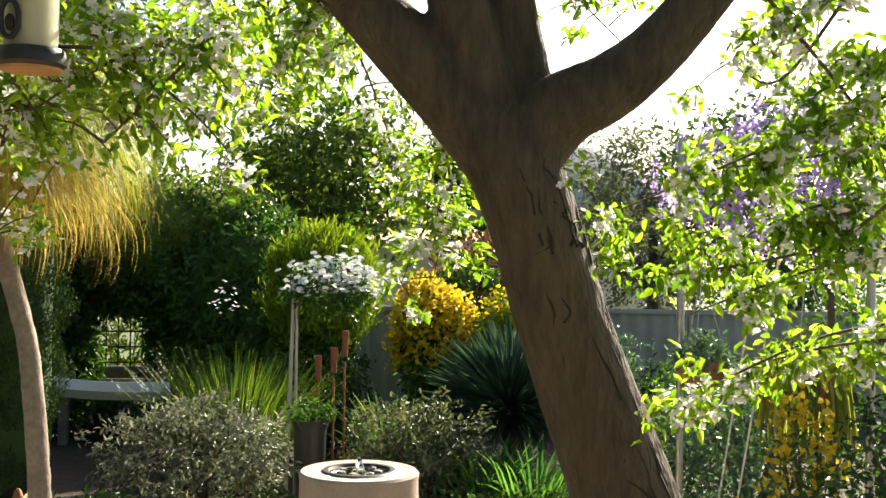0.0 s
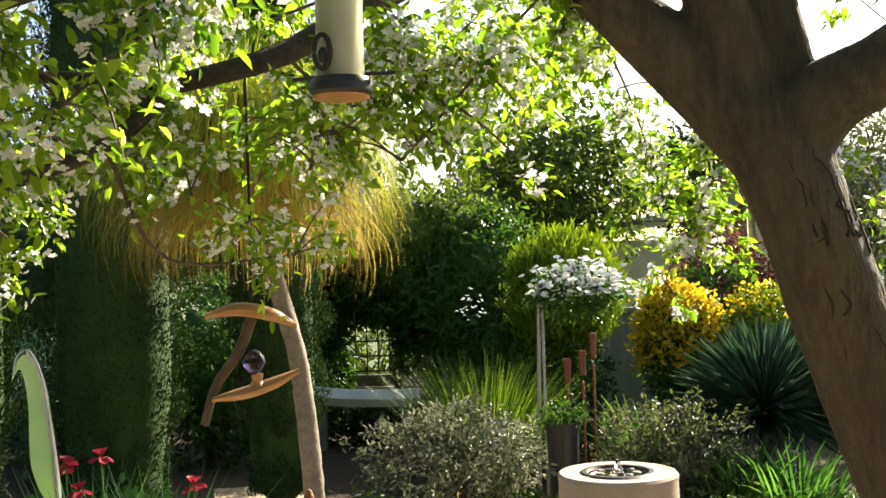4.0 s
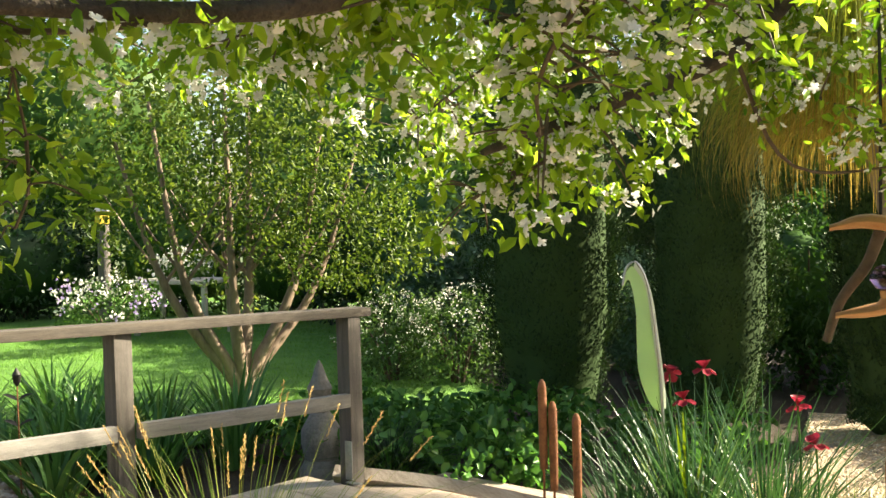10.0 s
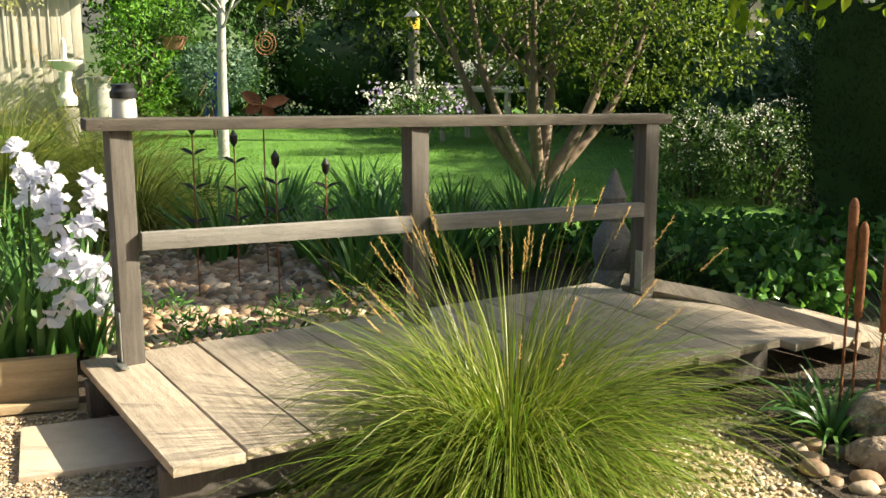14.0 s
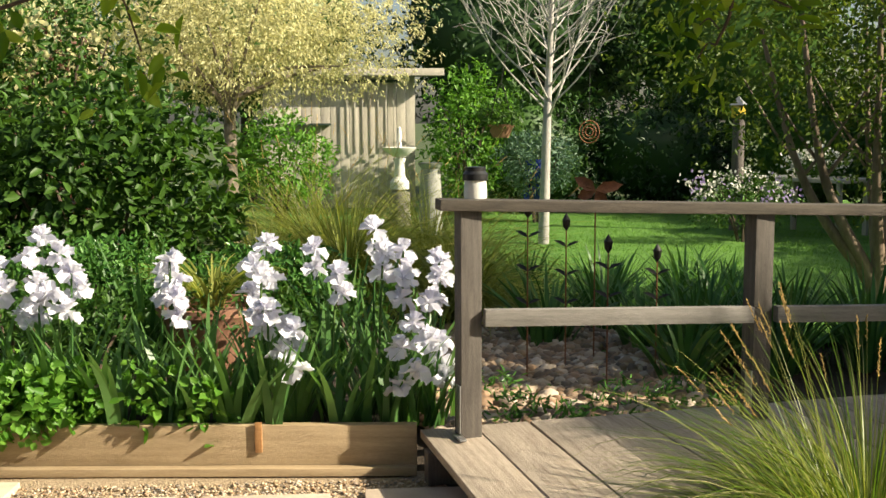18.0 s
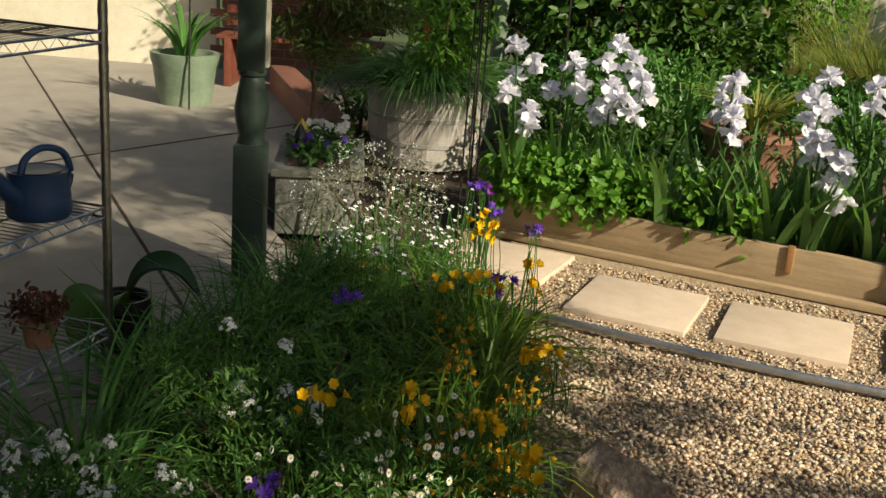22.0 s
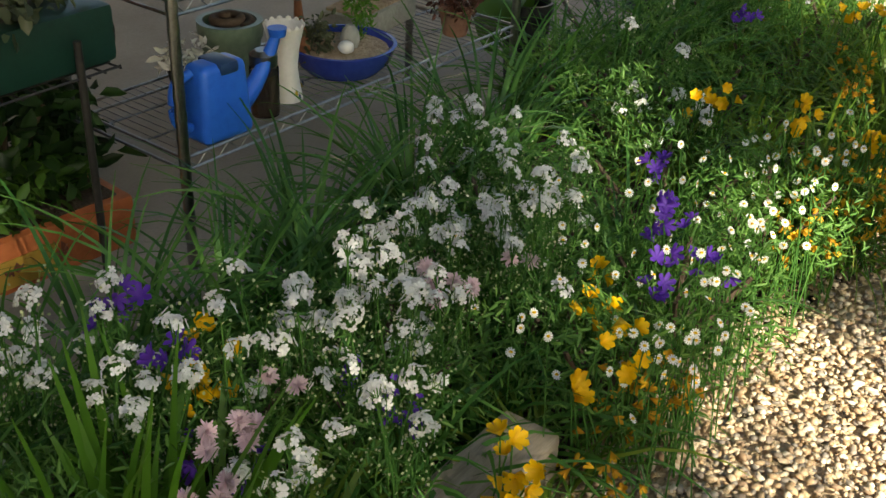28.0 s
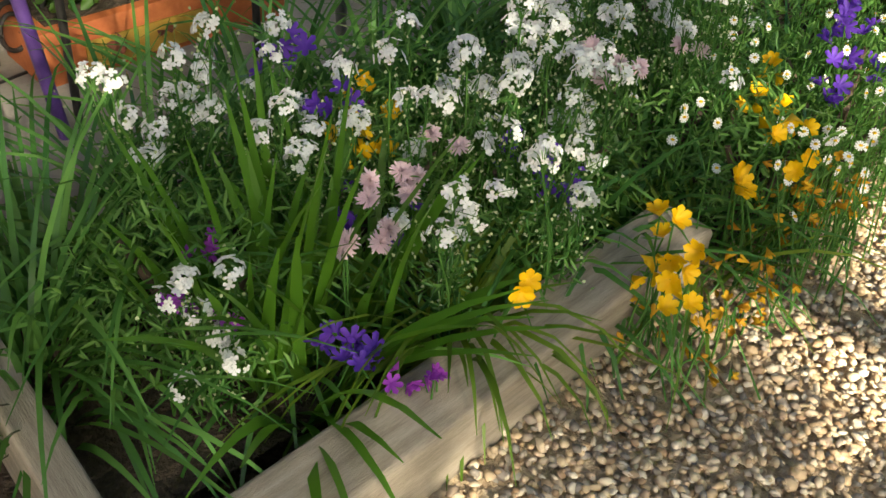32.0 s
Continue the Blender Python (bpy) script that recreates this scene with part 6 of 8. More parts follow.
    part("board", box("board", (0.15, 0.03, 2.2), 0.004, (-1.6 + i * 0.158, 0, 1.15)), "shed", shed)
part("roof_edge", box("roof_edge", (3.2, 0.5, 0.12), 0.01, (-0.3, -0.1, 2.3)), "shed", shed)
for i in range(7):
    part("trellis_bar", box("trellis_bar", (0.02, 0.02, 1.1), 0.002, (-0.3 + i * 0.13, -0.08, 1.6)), "shed", shed)
part("door_frame", box("door_frame", (0.9, 0.05, 0.05), 0.004, (0.1, -0.06, 2.16)), "greenpaint", shed)
for x in (-0.75, -1.15):
    part("shelf_board", box("shelf_board", (0.36, 0.2, 0.03), 0.003, (x, -0.12, 1.45)), "greenpaint", shed)
shrub("shed_climber", (-16.8, 4.6, 1.2), (0.5, 0.7, 1.2), 3600, 0.09, "herb", "green climber beside the shed", "climber")
shrub("shed_climber", (-16.5, 1.6, 0.9), (0.5, 0.8, 0.7), 2800, 0.09, "herb", "green climber beside the shed", "climber")
shrub("blue_shrub", (-15.2, 5.2, 0.9), (0.5, 0.6, 0.4), 1800, 0.08, "blue", "grey-blue shrub near the shed")
urn = thing("bird_bath", (-15.0, 2.75, 0), 0, "white stone bird bath on a pedestal", "bird bath")
part("pedestal", lathe("pedestal", [(0.0, 0.55), (0.2, 0.55), (0.2, 0.65), (0.12, 0.72), (0.10, 0.9), (0.14, 0.98), (0.0, 0.98)], 24), "white", urn)
part("bowl", lathe("bowl", [(0.0, 0.98), (0.14, 1.0), (0.34, 1.10), (0.36, 1.13), (0.30, 1.12), (0.0, 1.05)], 28), "white", urn)
part("figure", lathe("figure", [(0.0, 1.05), (0.07, 1.05), (0.05, 1.2), (0.06, 1.3), (0.035, 1.4), (0.0, 1.42)], 16), "white", urn)
part("plinth", lathe("plinth", [(0.0, 0.0), (0.24, 0.0), (0.22, 0.5), (0.0, 0.56)], 16), "greyrock", urn)
urn.matrix_basis = pose(-15.0, 3.1, 0) @ Matrix.Diagonal((0.66, 0.66, 1.0, 1))
stp = thing("stump_planter", (-14.0, 3.3, 0), 0, "pale stump-shaped planter on the lawn", "planter")
part("stump", lathe("stump", [(0.0, 0.0), (0.2, 0.0), (0.17, 0.7), (0.155, 0.95), (0.19, 1.0), (0.20, 1.03), (0.15, 1.03), (0.0, 0.98)], 20), "greypot", stp)
stp.matrix_basis = pose(-14.0, 3.3, 0) @ Matrix.Diagonal((0.82, 0.82, 0.92, 1))
hp = thing("wall_basket", (-13.65, 4.15, 1.27), 0, "pale terracotta pot hung on the trellis", "plant pot")
part("pot", lathe("pot", [(0.0, 0.0), (0.10, 0.0), (0.17, 0.15), (0.18, 0.17), (0.15, 0.17), (0.0, 0.13)], 20), "terracotta", hp)
part("plant", foliage("plant", (0, 0, 0.28), (0.25, 0.25, 0.2), 400, 0.07), "green", hp)
part("hanger", tubes("hanger", [([(0, 0.16, 0.16), (0, 0, 0.7), (0, -0.16, 0.16)], 0.006, 0.006), ([(0, 0, 0.7), (0, 0.1, 1.2)], 0.005, 0.005)]), "darkmetal", hp)
star = thing("wire_ornament", (-12.34, 4.84, 1.35), 70, "round red wire ornament hanging from a branch", "ornament")
for r in (0.12, 0.08, 0.045):
    part("ring", tubes("ring", [([(r * math.cos(a), 0, r * math.sin(a) * 1.1) for a in np.linspace(0, 2 * math.pi, 13)], 0.008, 0.008)]), "rustmetal", star)
part("cord", tubes("cord", [([(0, 0, 0.12), (0, 0, 1.0)], 0.004, 0.004)]), "rope", star)
gp = thing("lawn_post", (-13.33, 7.37, 0), 0, "weathered post with a yellow bird house", "post")
part("post", tubes("post", [([(0, 0, 0), (0.02, 0, 1.5)], 0.09, 0.08, 8)]), "post", gp)
part("bird_house", box("bird_house", (0.14, 0.14, 0.18), 0.01, (0, 0, 1.6)), "ochre", gp)
part("roof", lathe("roof", [(0.14, 1.68), (0.0, 1.8)], 4), "roof", gp)
tb = thing("garden_table", (-12.6, 8.1, 0), 20, "weathered garden table with white-flowered pots", "table")
part("top", box("top", (1.3, 0.7, 0.05), 0.008, (0, 0, 0.72)), "shed", tb)
for x, y in ((-0.55, -0.28), (0.55, -0.28), (-0.55, 0.28), (0.55, 0.28)):
    part("leg", box("leg", (0.06, 0.06, 0.7), 0.004, (x, y, 0.35)), "shed", tb)
shrub("white_flower_mound", (-12.0, 6.7, 0.5), (0.45, 0.75, 0.35), 1800, 0.05, "green", "mound of white and lilac flowers", flowers=(("blossbg", 260, 0.045), ("wisteria", 120, 0.045)))
shrub("white_flower_mound", (-12.6, 8.1, 0.9), (0.35, 0.35, 0.2), 700, 0.05, "green", "white flowers on the garden table", flowers=(("blossbg", 300, 0.05),), stems=0)
bp = thing("blue_pot", (-15.4, 5.25, 0.12), 0, "tall dark blue glazed pot", "plant pot")
part("pot", lathe("pot", [(0.0, 0.0), (0.14, 0.0), (0.2, 0.35), (0.17, 0.75), (0.19, 0.8), (0.15, 0.8), (0.0, 0.7)], 24), "blueglaze", bp)


# ---- the iris bed ----
def ruffled(name, me):
    """Cuts petals finer and waves their rims."""
    bm = bmesh.new()
    bm.from_mesh(me)
    bmesh.ops.subdivide_edges(bm, edges=list(bm.edges), cuts=3, use_grid_fill=True)
    for v in bm.verts:
        q = v.co * 62
        v.co += Vector((noise.noise(q), noise.noise(q + Vector((9, 0, 0))), noise.noise(q + Vector((0, 9, 0))))) * 0.009
    return bm_mesh(name, bm)


def white_iris(s, off, top, seed):
    q = along(s, -off, 0.15)
    t = thing("white_iris", q, RNG.uniform(0, 360), "tall bearded iris with white ruffled flowers", "iris", "white irises in the raised bed")
    n = 9
    a = RNG.uniform(0, 2 * np.pi)
    h = np.stack([np.cos(a + RNG.normal(0, 0.5, n)), np.sin(a + RNG.normal(0, 0.5, n)), 0 * np.arange(n)], 1) * np.sign(RNG.normal(0, 1, (n, 1)))
    for i in range(n):
        part("leaf", blade_mesh("leaf", h[i:i + 1] * RNG.uniform(0, 0.05), h[i:i + 1], RNG.uniform(0.3, 0.58), RNG.uniform(0.034, 0.052), RNG.uniform(0.1, 0.6), 5, RNG.uniform(0.03, 0.35)), "fan" if i % 2 else "blade", t)
    z = top - 0.15
    lean = RNG.normal(0, 0.04, 2)
    part("stalk", tubes("stalk", [([(0, 0, 0), (lean[0] * 0.5, lean[1] * 0.5, z * 0.6), (lean[0], lean[1], z)], 0.007, 0.005)]), "blade", t)
    heads = [(lean[0], lean[1], z)] + [(lean[0] * 0.8 + RNG.normal(0, 0.05), lean[1] * 0.8 + RNG.normal(0, 0.05), z - dz) for dz in (0.085, 0.16)[: int(RNG.integers(1, 3))]]
    for c in heads:
        f = [flower_heads([c], (0, 0, 1), k, RNG.uniform(*s), w, q, 0.3) for k, s, w, q in ((3, (0.066, 0.080), 1.05, -0.4), (3, (0.044, 0.054), 0.8, -1.4), (3, (0.054, 0.064), 1.0, 0.6), (3, (0.058, 0.068), 1.1, 1.9))]
        a4 = [np.concatenate(x) for x in zip(*f)]
        part("flower", ruffled("flower", leaf_mesh("flower", *a4, 0.35, petals=12)), "irispetal", t)


for k, (s, off, top) in enumerate(((0.05, 0.12, 0.93), (0.07, 0.05, 0.72), (0.24, 0.25, 0.86), (0.27, 0.2, 0.72), (0.46, 0.3, 0.97), (0.55, 0.26, 0.90), (0.62, 0.2, 0.82), (0.50, 0.2, 0.78), (0.98, 0.3, 0.80), (1.06, 0.2, 0.88), (1.08, 0.12, 0.72), (1.42, 0.35, 0.93), (1.45, 0.15, 0.82), (1.50, 0.1, 0.68), (1.52, 0.06, 0.58), (1.62, 0.12, 0.60),
                                (1.70, 0.4, 0.90), (1.74, 0.3, 0.80), (1.92, 0.55, 0.98), (1.95, 0.4, 0.88), (2.04, 0.35, 0.90), (2.08, 0.2, 0.80), (2.12, 0.15, 0.70), (2.18, 0.35, 0.86), (2.24, 0.3, 0.78), (2.0, 0.1, 0.52), (2.2, 0.15, 0.52))):
    white_iris(s, off, top, k)
for s, off in ((0.75, 0.2), (0.85, 0.1), (1.2, 0.15), (1.3, 0.3), (1.6, 0.2), (1.8, 0.12), (1.9, 0.2), (1.35, 0.1), (0.3, 0.4), (0.9, 0.4), (1.15, 0.45), (1.55, 0.5), (2.1, 0.5)):
    tuft("iris_leaf_clump", along(s, -off, 0.15), 14, 0.50, 0.046, 0.45, "fan", "fan of green iris leaves in the raised bed", "iris", 0.07, 0.3, "iris leaf fans in the raised bed")
for s, off, n, w in ((0.12, 0.12, 420, 0.2), (0.4, 0.10, 520, 0.26), (0.62, 0.14, 400, 0.17), (0.2, 0.4, 400, 0.3), (0.98, 0.05, 60, 0.07), (1.25, 0.05, 70, 0.07)):
    q = along(s, -off, 0)
    shrub("round_leaved_plant", (q.x, q.y, 0.27), (w, w, 0.15), int(n * 1.5), 0.05, "herb", "bushy plant with bright round leaves", "plant", shape=0.85, stems=0, hang=0.2)
pq = along(1.0, -1.35)
tp = thing("terracotta_bowl", (pq.x, pq.y, 0.0), 0, "wide terracotta bowl with a striped spider plant", "plant pot")
part("bowl", lathe("bowl", [(0.0, 0.1), (0.2, 0.1), (0.27, 0.42), (0.30, 0.46), (0.30, 0.50), (0.26, 0.50), (0.24, 0.44), (0.0, 0.42)], 32), "terracotta", tp)
part("stand", box("stand", (0.3, 0.3, 0.12), 0.01, (0, 0, 0.05)), "greyrock", tp)
h = level_dirs(90)
part("spider_plant", blade_mesh("spider_plant", h * 0.05 + (0, 0, 0.46), h, RNG.uniform(0.3, 0.58, 90), 0.018, 1.2, 5, 0.4), "straw", tp)
for x, y, n in ((-5.9, -0.5, 1200), (-6.1, 0.3, 1000), (-5.9, 0.9, 800), (-6.3, -0.9, 1000)):
    shrub("bed_foliage", (x, y, 0.35), (0.4, 0.4, 0.3), n, 0.05, "green", "mixed green foliage at the back of the bed", "plant", stems=2)
tuft("dark_sword_clump", (-6.3, 0.9, 0), 40, 0.8, 0.04, 0.3, "blade", "tall dark green sword leaves", "iris", 0.15, 0.25)
tuft("dark_sword_clump", (-6.4, -0.2, 0), 40, 0.85, 0.04, 0.3, "blade", "tall dark green sword leaves", "iris", 0.15, 0.25)

# ---- barrel corner ----
bar_ = thing("half_barrel", (-6.62, -1.82, 0), 0, "weathered wooden half barrel full of strappy plants", "planter")
for i in range(26):
    a0, a1 = i * 2 * math.pi / 26 + 0.0008, (i + 1) * 2 * math.pi / 26 - 0.0008
    prof = [(0.33, 0.0), (0.375, 0.22), (0.40, 0.5)]
    v = [(r * math.cos(a), r * math.sin(a), z) for r, z in prof for a in (a0, a1)] + [((r - 0.03) * math.cos(a), (r - 0.03) * math.sin(a), z) for r, z in prof for a in (a0, a1)]
    f = [(0, 1, 3, 2), (2, 3, 5, 4), (7, 6, 8, 9), (9, 8, 10, 11), (4, 5, 11, 10), (1, 7, 9, 3), (3, 9, 11, 5), (6, 0, 2, 8), (8, 2, 4, 10)]
    part("stave", smooth(npmesh("stave", v, f), 25), "barrel", bar_)
for z, r in ((0.04, 0.340), (0.14, 0.361), (0.30, 0.384), (0.43, 0.394)):
    part("hoop", lathe("hoop", [(r - 0.004, z), (r + 0.001, z + 0.003), (r + 0.004, z + 0.028), (r - 0.002, z + 0.031)], 40), "greypot", bar_)
part("soil", lathe("soil", [(0.0, 0.46), (0.37, 0.44)], 24), "soil", bar_)
n = 800
h = level_dirs(n)
part("leaf_mass", blade_mesh("leaf_mass", h * RNG.uniform(0.05, 0.3, (n, 1)) + (0, 0, 0.46), h, RNG.uniform(0.32, 0.62, n), 0.013, 1.5, 8, RNG.uniform(0.3, 0.9, n)), "blade", bar_)
part("foliage", foliage("foliage", (0.05, 0.1, 0.92), (0.26, 0.26, 0.36), 1100, 0.07, 0.4), "herb", bar_)
n = 260
h = level_dirs(n)
part("strand_mass", blade_mesh("strand_mass", h * RNG.uniform(0.3, 0.36, (n, 1)) + (0, 0, 0.48), h, RNG.uniform(0.35, 0.6, n), 0.010, 1.0, 7, RNG.uniform(0.9, 1.3, n)), "dark", bar_)
part("plant_stem", tubes("plant_stem", [([(0.05, 0.1, 0.45), (0.06, 0.1, 0.9), (0.04, 0.1, 1.25)], 0.015, 0.006)]), "twig", bar_)
part("plant_tag", box("plant_tag", (0.05, 0.004, 0.13), 0.001, (0.2, 0.0, 0.86), 60), "orangetray", bar_)
gpx = thing("stone_trough", (-5.05, -2.02, 0), 16, "grey cast-stone trough planted with white and purple pansies", "planter")
part("trough", box("trough", (0.80, 0.40, 0.30), 0.02, (0, 0, 0.15)), "trough", gpx)
part("rim", box("rim", (0.84, 0.44, 0.04), 0.012, (0, 0, 0.305)), "trough", gpx)
part("soil", box("soil", (0.70, 0.30, 0.02), 0.0, (0, 0, 0.325)), "soil", gpx)
part("foliage", foliage("foliage", (0, 0, 0.36), (0.36, 0.15, 0.06), 700, 0.04, 0.6), "bedgreen", gpx)
part("white_pansy_bloom", leaf_mesh("white_pansy_bloom", *flower_heads(np.stack([RNG.uniform(-0.3, 0.1, 26), RNG.uniform(-0.12, 0.12, 26), RNG.uniform(0.40, 0.46, 26)], 1), (0.5, 0, 0.8), 5, 0.026, 0.9, 0.1)), "petal", gpx, kind="stuff")
part("purple_pansy_bloom", leaf_mesh("purple_pansy_bloom", *flower_heads(np.stack([RNG.uniform(0.12, 0.34, 6), RNG.uniform(-0.12, 0.12, 6), RNG.uniform(0.40, 0.45, 6)], 1), (0.5, 0, 0.8), 5, 0.026, 0.9, 0.1)), "purple", gpx, kind="stuff")
for x, m in ((0.0, "ochre"), (0.14, "black")):
    part("ornament", lathe("ornament", [(0.0, 0.32), (0.035, 0.32), (0.04, 0.38), (0.03, 0.42), (0.04, 0.43), (0.0, 0.50)], 12, (x, -0.1, 0)), m, gpx)
mp = thing("small_maple", (-5.2, -2.14, 0.31), 0, "small maple with layered fine dark green foliage growing in the trough", "tree")
part("trunk", smooth(npmesh("trunk", *tube_data([(0, 0, 0), (-0.01, 0.02, 0.28), (0.01, 0.0, 0.52), (-0.02, 0.06, 0.82)], 0.016, 0.008, 10, 6, 0.03))), "twig", mp)
for dx, dy, dz, w in ((0.05, -0.12, 0.62, 0.20), (-0.05, 0.22, 0.68, 0.24), (0.0, 0.02, 0.80, 0.26), (0.08, 0.38, 0.74, 0.20), (-0.1, -0.16, 0.86, 0.20), (0.05, 0.18, 0.93, 0.24), (-0.02, 0.04, 1.05, 0.20), (0.1, 0.10, 0.55, 0.15), (-0.05, 0.40, 0.90, 0.18)):
    part("branch", tubes("branch", [([(0, 0.01, dz * 0.62), (dx * 0.5, dy * 0.5, dz - 0.06), (dx, dy, dz)], 0.006, 0.002, 5)]), "twig", mp)
    part("foliage", foliage("foliage", (dx, dy, dz), (w, w, 0.055), int(2600 * w), 0.042, 0.34, 0.5, 0.15, 0.35, dz * 9 + dy), "maple", mp)
shrub("white_alyssum", (-4.35, -1.55, 0.28), (0.5, 0.32, 0.25), 2600, 0.022, "grey", "airy mound of tiny white flowers", "flowers", flowers=(("petal", 560, 0.0085),), shape=0.3)

rod = thing("black_obelisk", (-5.16, -1.27, 0), 0, "thin black metal plant obelisk with a dark feeder on top", "plant support")
for i in range(4):
    a = i * 1.57
    part("rod", tubes("rod", [([(0.04 * math.cos(a), 0.04 * math.sin(a), 0), (0.03 * math.cos(a), 0.03 * math.sin(a), 1.5)], 0.005, 0.005)]), "darkmetal", rod)
part("feeder", lathe("feeder", [(0.0, 1.40), (0.055, 1.40), (0.06, 1.44), (0.05, 1.72), (0.03, 1.76), (0.0, 1.78)], 16), "darkmetal", rod)
rod2 = thing("thin_obelisk", (-6.3, -0.95, 0), 0, "thin dark wire plant support", "plant support")
for x in (-0.02, 0.02):
    part("rod", tubes("rod", [([(x, 0, 0), (x, 0, 1.8)], 0.004, 0.004)]), "darkmetal", rod2)

col = thing("pale_garden_column", (-7.6, -1.55, 0), 0, "pale green turned garden post", "post")
part("shaft", lathe("shaft", [(0.0, 0.0), (0.055, 0.0), (0.055, 0.75), (0.07, 0.80), (0.045, 0.84), (0.055, 0.95), (0.062, 1.05), (0.05, 1.2), (0.05, 2.3), (0.0, 2.3)], 20), "greenpot", col)

post = thing("verandah_post", (-3.86, -1.93, 0), 12, "dark green turned verandah post with its lit upper side in cream", "post")
part("square_base", box("square_base", (0.125, 0.125, 0.60), 0.012, (0, 0, 0.30)), "greenpaint", post)
part("turned_neck", lathe("turned_neck", [(0.062, 0.58), (0.05, 0.63), (0.062, 0.68), (0.068, 0.74), (0.05, 0.84), (0.045, 0.86), (0.055, 0.87), (0.055, 0.89)], 28), "greenpaint", post)
part("upper_shaft", box("upper_shaft", (0.105, 0.105, 1.65), 0.008, (0, 0, 1.71)), "greenpaint", post)
# cream strip: the shaft's lit side put into the colour
part("lit_cream_strip", box("lit_cream_strip", (0.05, 0.105, 1.60), 0.004, (0.0, 0.012, 1.70)), "cream", post)

# house end beyond the patio
wall = thing("house_wall", (-9.7, -3.1, 0), -82, "house end wall of red brick and cream boards", "wall", kind="structure")
part("cream_wall", box("cream_wall", (3.6, 0.12, 2.6), 0.01, (3.2, 0.0, 1.3)), "cream", wall)
bw = part("brick_wall", box("brick_wall", (1.35, 0.12, 2.6), 0.0, (0.66, 0.0, 1.3)), "mortar", wall)
bm_brick = box("brick", (0.225, 0.04, 0.072), 0.004)
for r in range(26):
    for c in range(6):
        part("brick", bm_brick, "brick", bw, at=pose(0.11 + c * 0.235 + (0.11 if r % 2 else 0) - 0.05, 0.05, 0.12 + r * 0.083))
win = part("window_frame", box("window_frame", (1.2, 0.05, 1.3), 0.01, (2.2, 0.085, 1.35)), "white", wall)
for c in range(5):
    for r in range(5):
        part("pane", box("pane", (0.19, 0.012, 0.21), 0.0, (1.74 + c * 0.23, 0.115, 0.86 + r * 0.245)), "glass", win)
sb = thing("slatted_bench", (-8.9, -3.45, 0), -80, "red-brown slatted timber bench by the wall", "bench")
for k in range(8):
    part("back_slat", box("back_slat", (1.4, 0.03, 0.07), 0.005, (0, -0.2, 0.52 + k * 0.11)), "redwood", sb)
for k in range(4):
    part("seat_slat", box("seat_slat", (1.4, 0.08, 0.03), 0.005, (0, -0.1 + k * 0.1, 0.43)), "redwood", sb)
for x in (-0.6, 0.6):
    part("leg", box("leg", (0.06, 0.42, 0.43), 0.006, (x, 0.03, 0.21)), "redwood", sb)
low = solid("low_brick_edge", box("low_brick_edge", (2.6, 0.2, 0.22), 0.01, (0, 0, 0.11)), "brick", "low brick edge along the patio", "wall", kind="structure", at=pose(-7.55, -2.95, 0, 0, 0, 28))
gpt = thing("green_pot", (-7.62, -3.95, 0), 0, "large green glazed pot with a strappy orchid", "plant pot")
part("pot", lathe("pot", [(0.0, 0.01), (0.2, 0.01), (0.24, 0.3), (0.26, 0.36), (0.26, 0.40), (0.22, 0.40), (0.2, 0.34), (0.0, 0.32)], 28), "greenpot", gpt)
h = level_dirs(34)
part("leaves", blade_mesh("leaves", h * 0.05 + (0, 0, 0.36), h, RNG.uniform(0.4, 0.62, 34), 0.05, 0.9, 6, 0.3), "bedgreen", gpt)
part("stake", tubes("stake", [([(0.25, 0.15, 0), (0.24, 0.15, 0.9)], 0.008, 0.008)]), "darkmetal", gpt)
for x, y, n in ((-7.3, -2.5, 500), (-8.6, -2.2, 900)):
    shrub("patio_edge_plant", (x, y, 0.3), (0.35, 0.3, 0.3), n, 0.06, "green", "leafy plant along the patio edge", "plant", stems=2)
hpt = thing("hanging_bowl", (-3.55, -1.75, 1.62), 0, "dark round hanging bowl", "hanging basket")
part("bowl", lathe("bowl", [(0.0, -0.10), (0.08, -0.09), (0.14, -0.04), (0.165, 0.02), (0.17, 0.04), (0.15, 0.03), (0.0, 0.0)], 28), "darkmetal", hpt)
for i in range(3):
    a = i * 2.09
    part("chain", tubes("chain", [([(0.16 * math.cos(a), 0.16 * math.sin(a), 0.03), (0, 0, 0.6)], 0.003, 0.003)]), "steel", hpt)
part("hanger", tubes("hanger", [([(0, 0, 0.6), (0, 0, 0.98), (-0.01, -0.1, 1.0), (-0.02, -0.2, 1.0)], 0.006, 0.006)]), "steel", hpt)
beam = solid("verandah_beam", box("verandah_beam", (5.0, 0.1, 0.16), 0.008), "greenpaint", "dark green verandah beam above the posts", "beam", kind="structure", at=pose(-2.6, -1.9, 2.62, 0, 0, 2))
# unseen roof and two walls, added to keep sky light off the rack
solid("added_shade_roof", box("added_shade_roof", (8.6, 4.3, 0.06), 0.008), "roof", "unseen grey roof added to shade the near patio", "roof", kind="structure", at=pose(0.05, -4.0, 2.74))
solid("house_wall_south", box("house_wall_south", (9.5, 0.2, 2.8), 0.01), "brick", "plain unseen brick wall added to block light from the patio", "wall", kind="structure", at=pose(0.2, -6.1, 1.4))
solid("house_wall_east", box("house_wall_east", (0.2, 5.0, 2.8), 0.01), "brick", "plain unseen brick wall added to block light from the patio", "wall", kind="structure", at=pose(4.4, -3.6, 1.4))

# ---- wire rack with pots ----
RU = Vector((-1.30, 0.135, 0)).normalized()
RV = Vector((-RU.y * -1, RU.x, 0)) * 1.0
RV = Vector((-0.103, -0.995, 0))
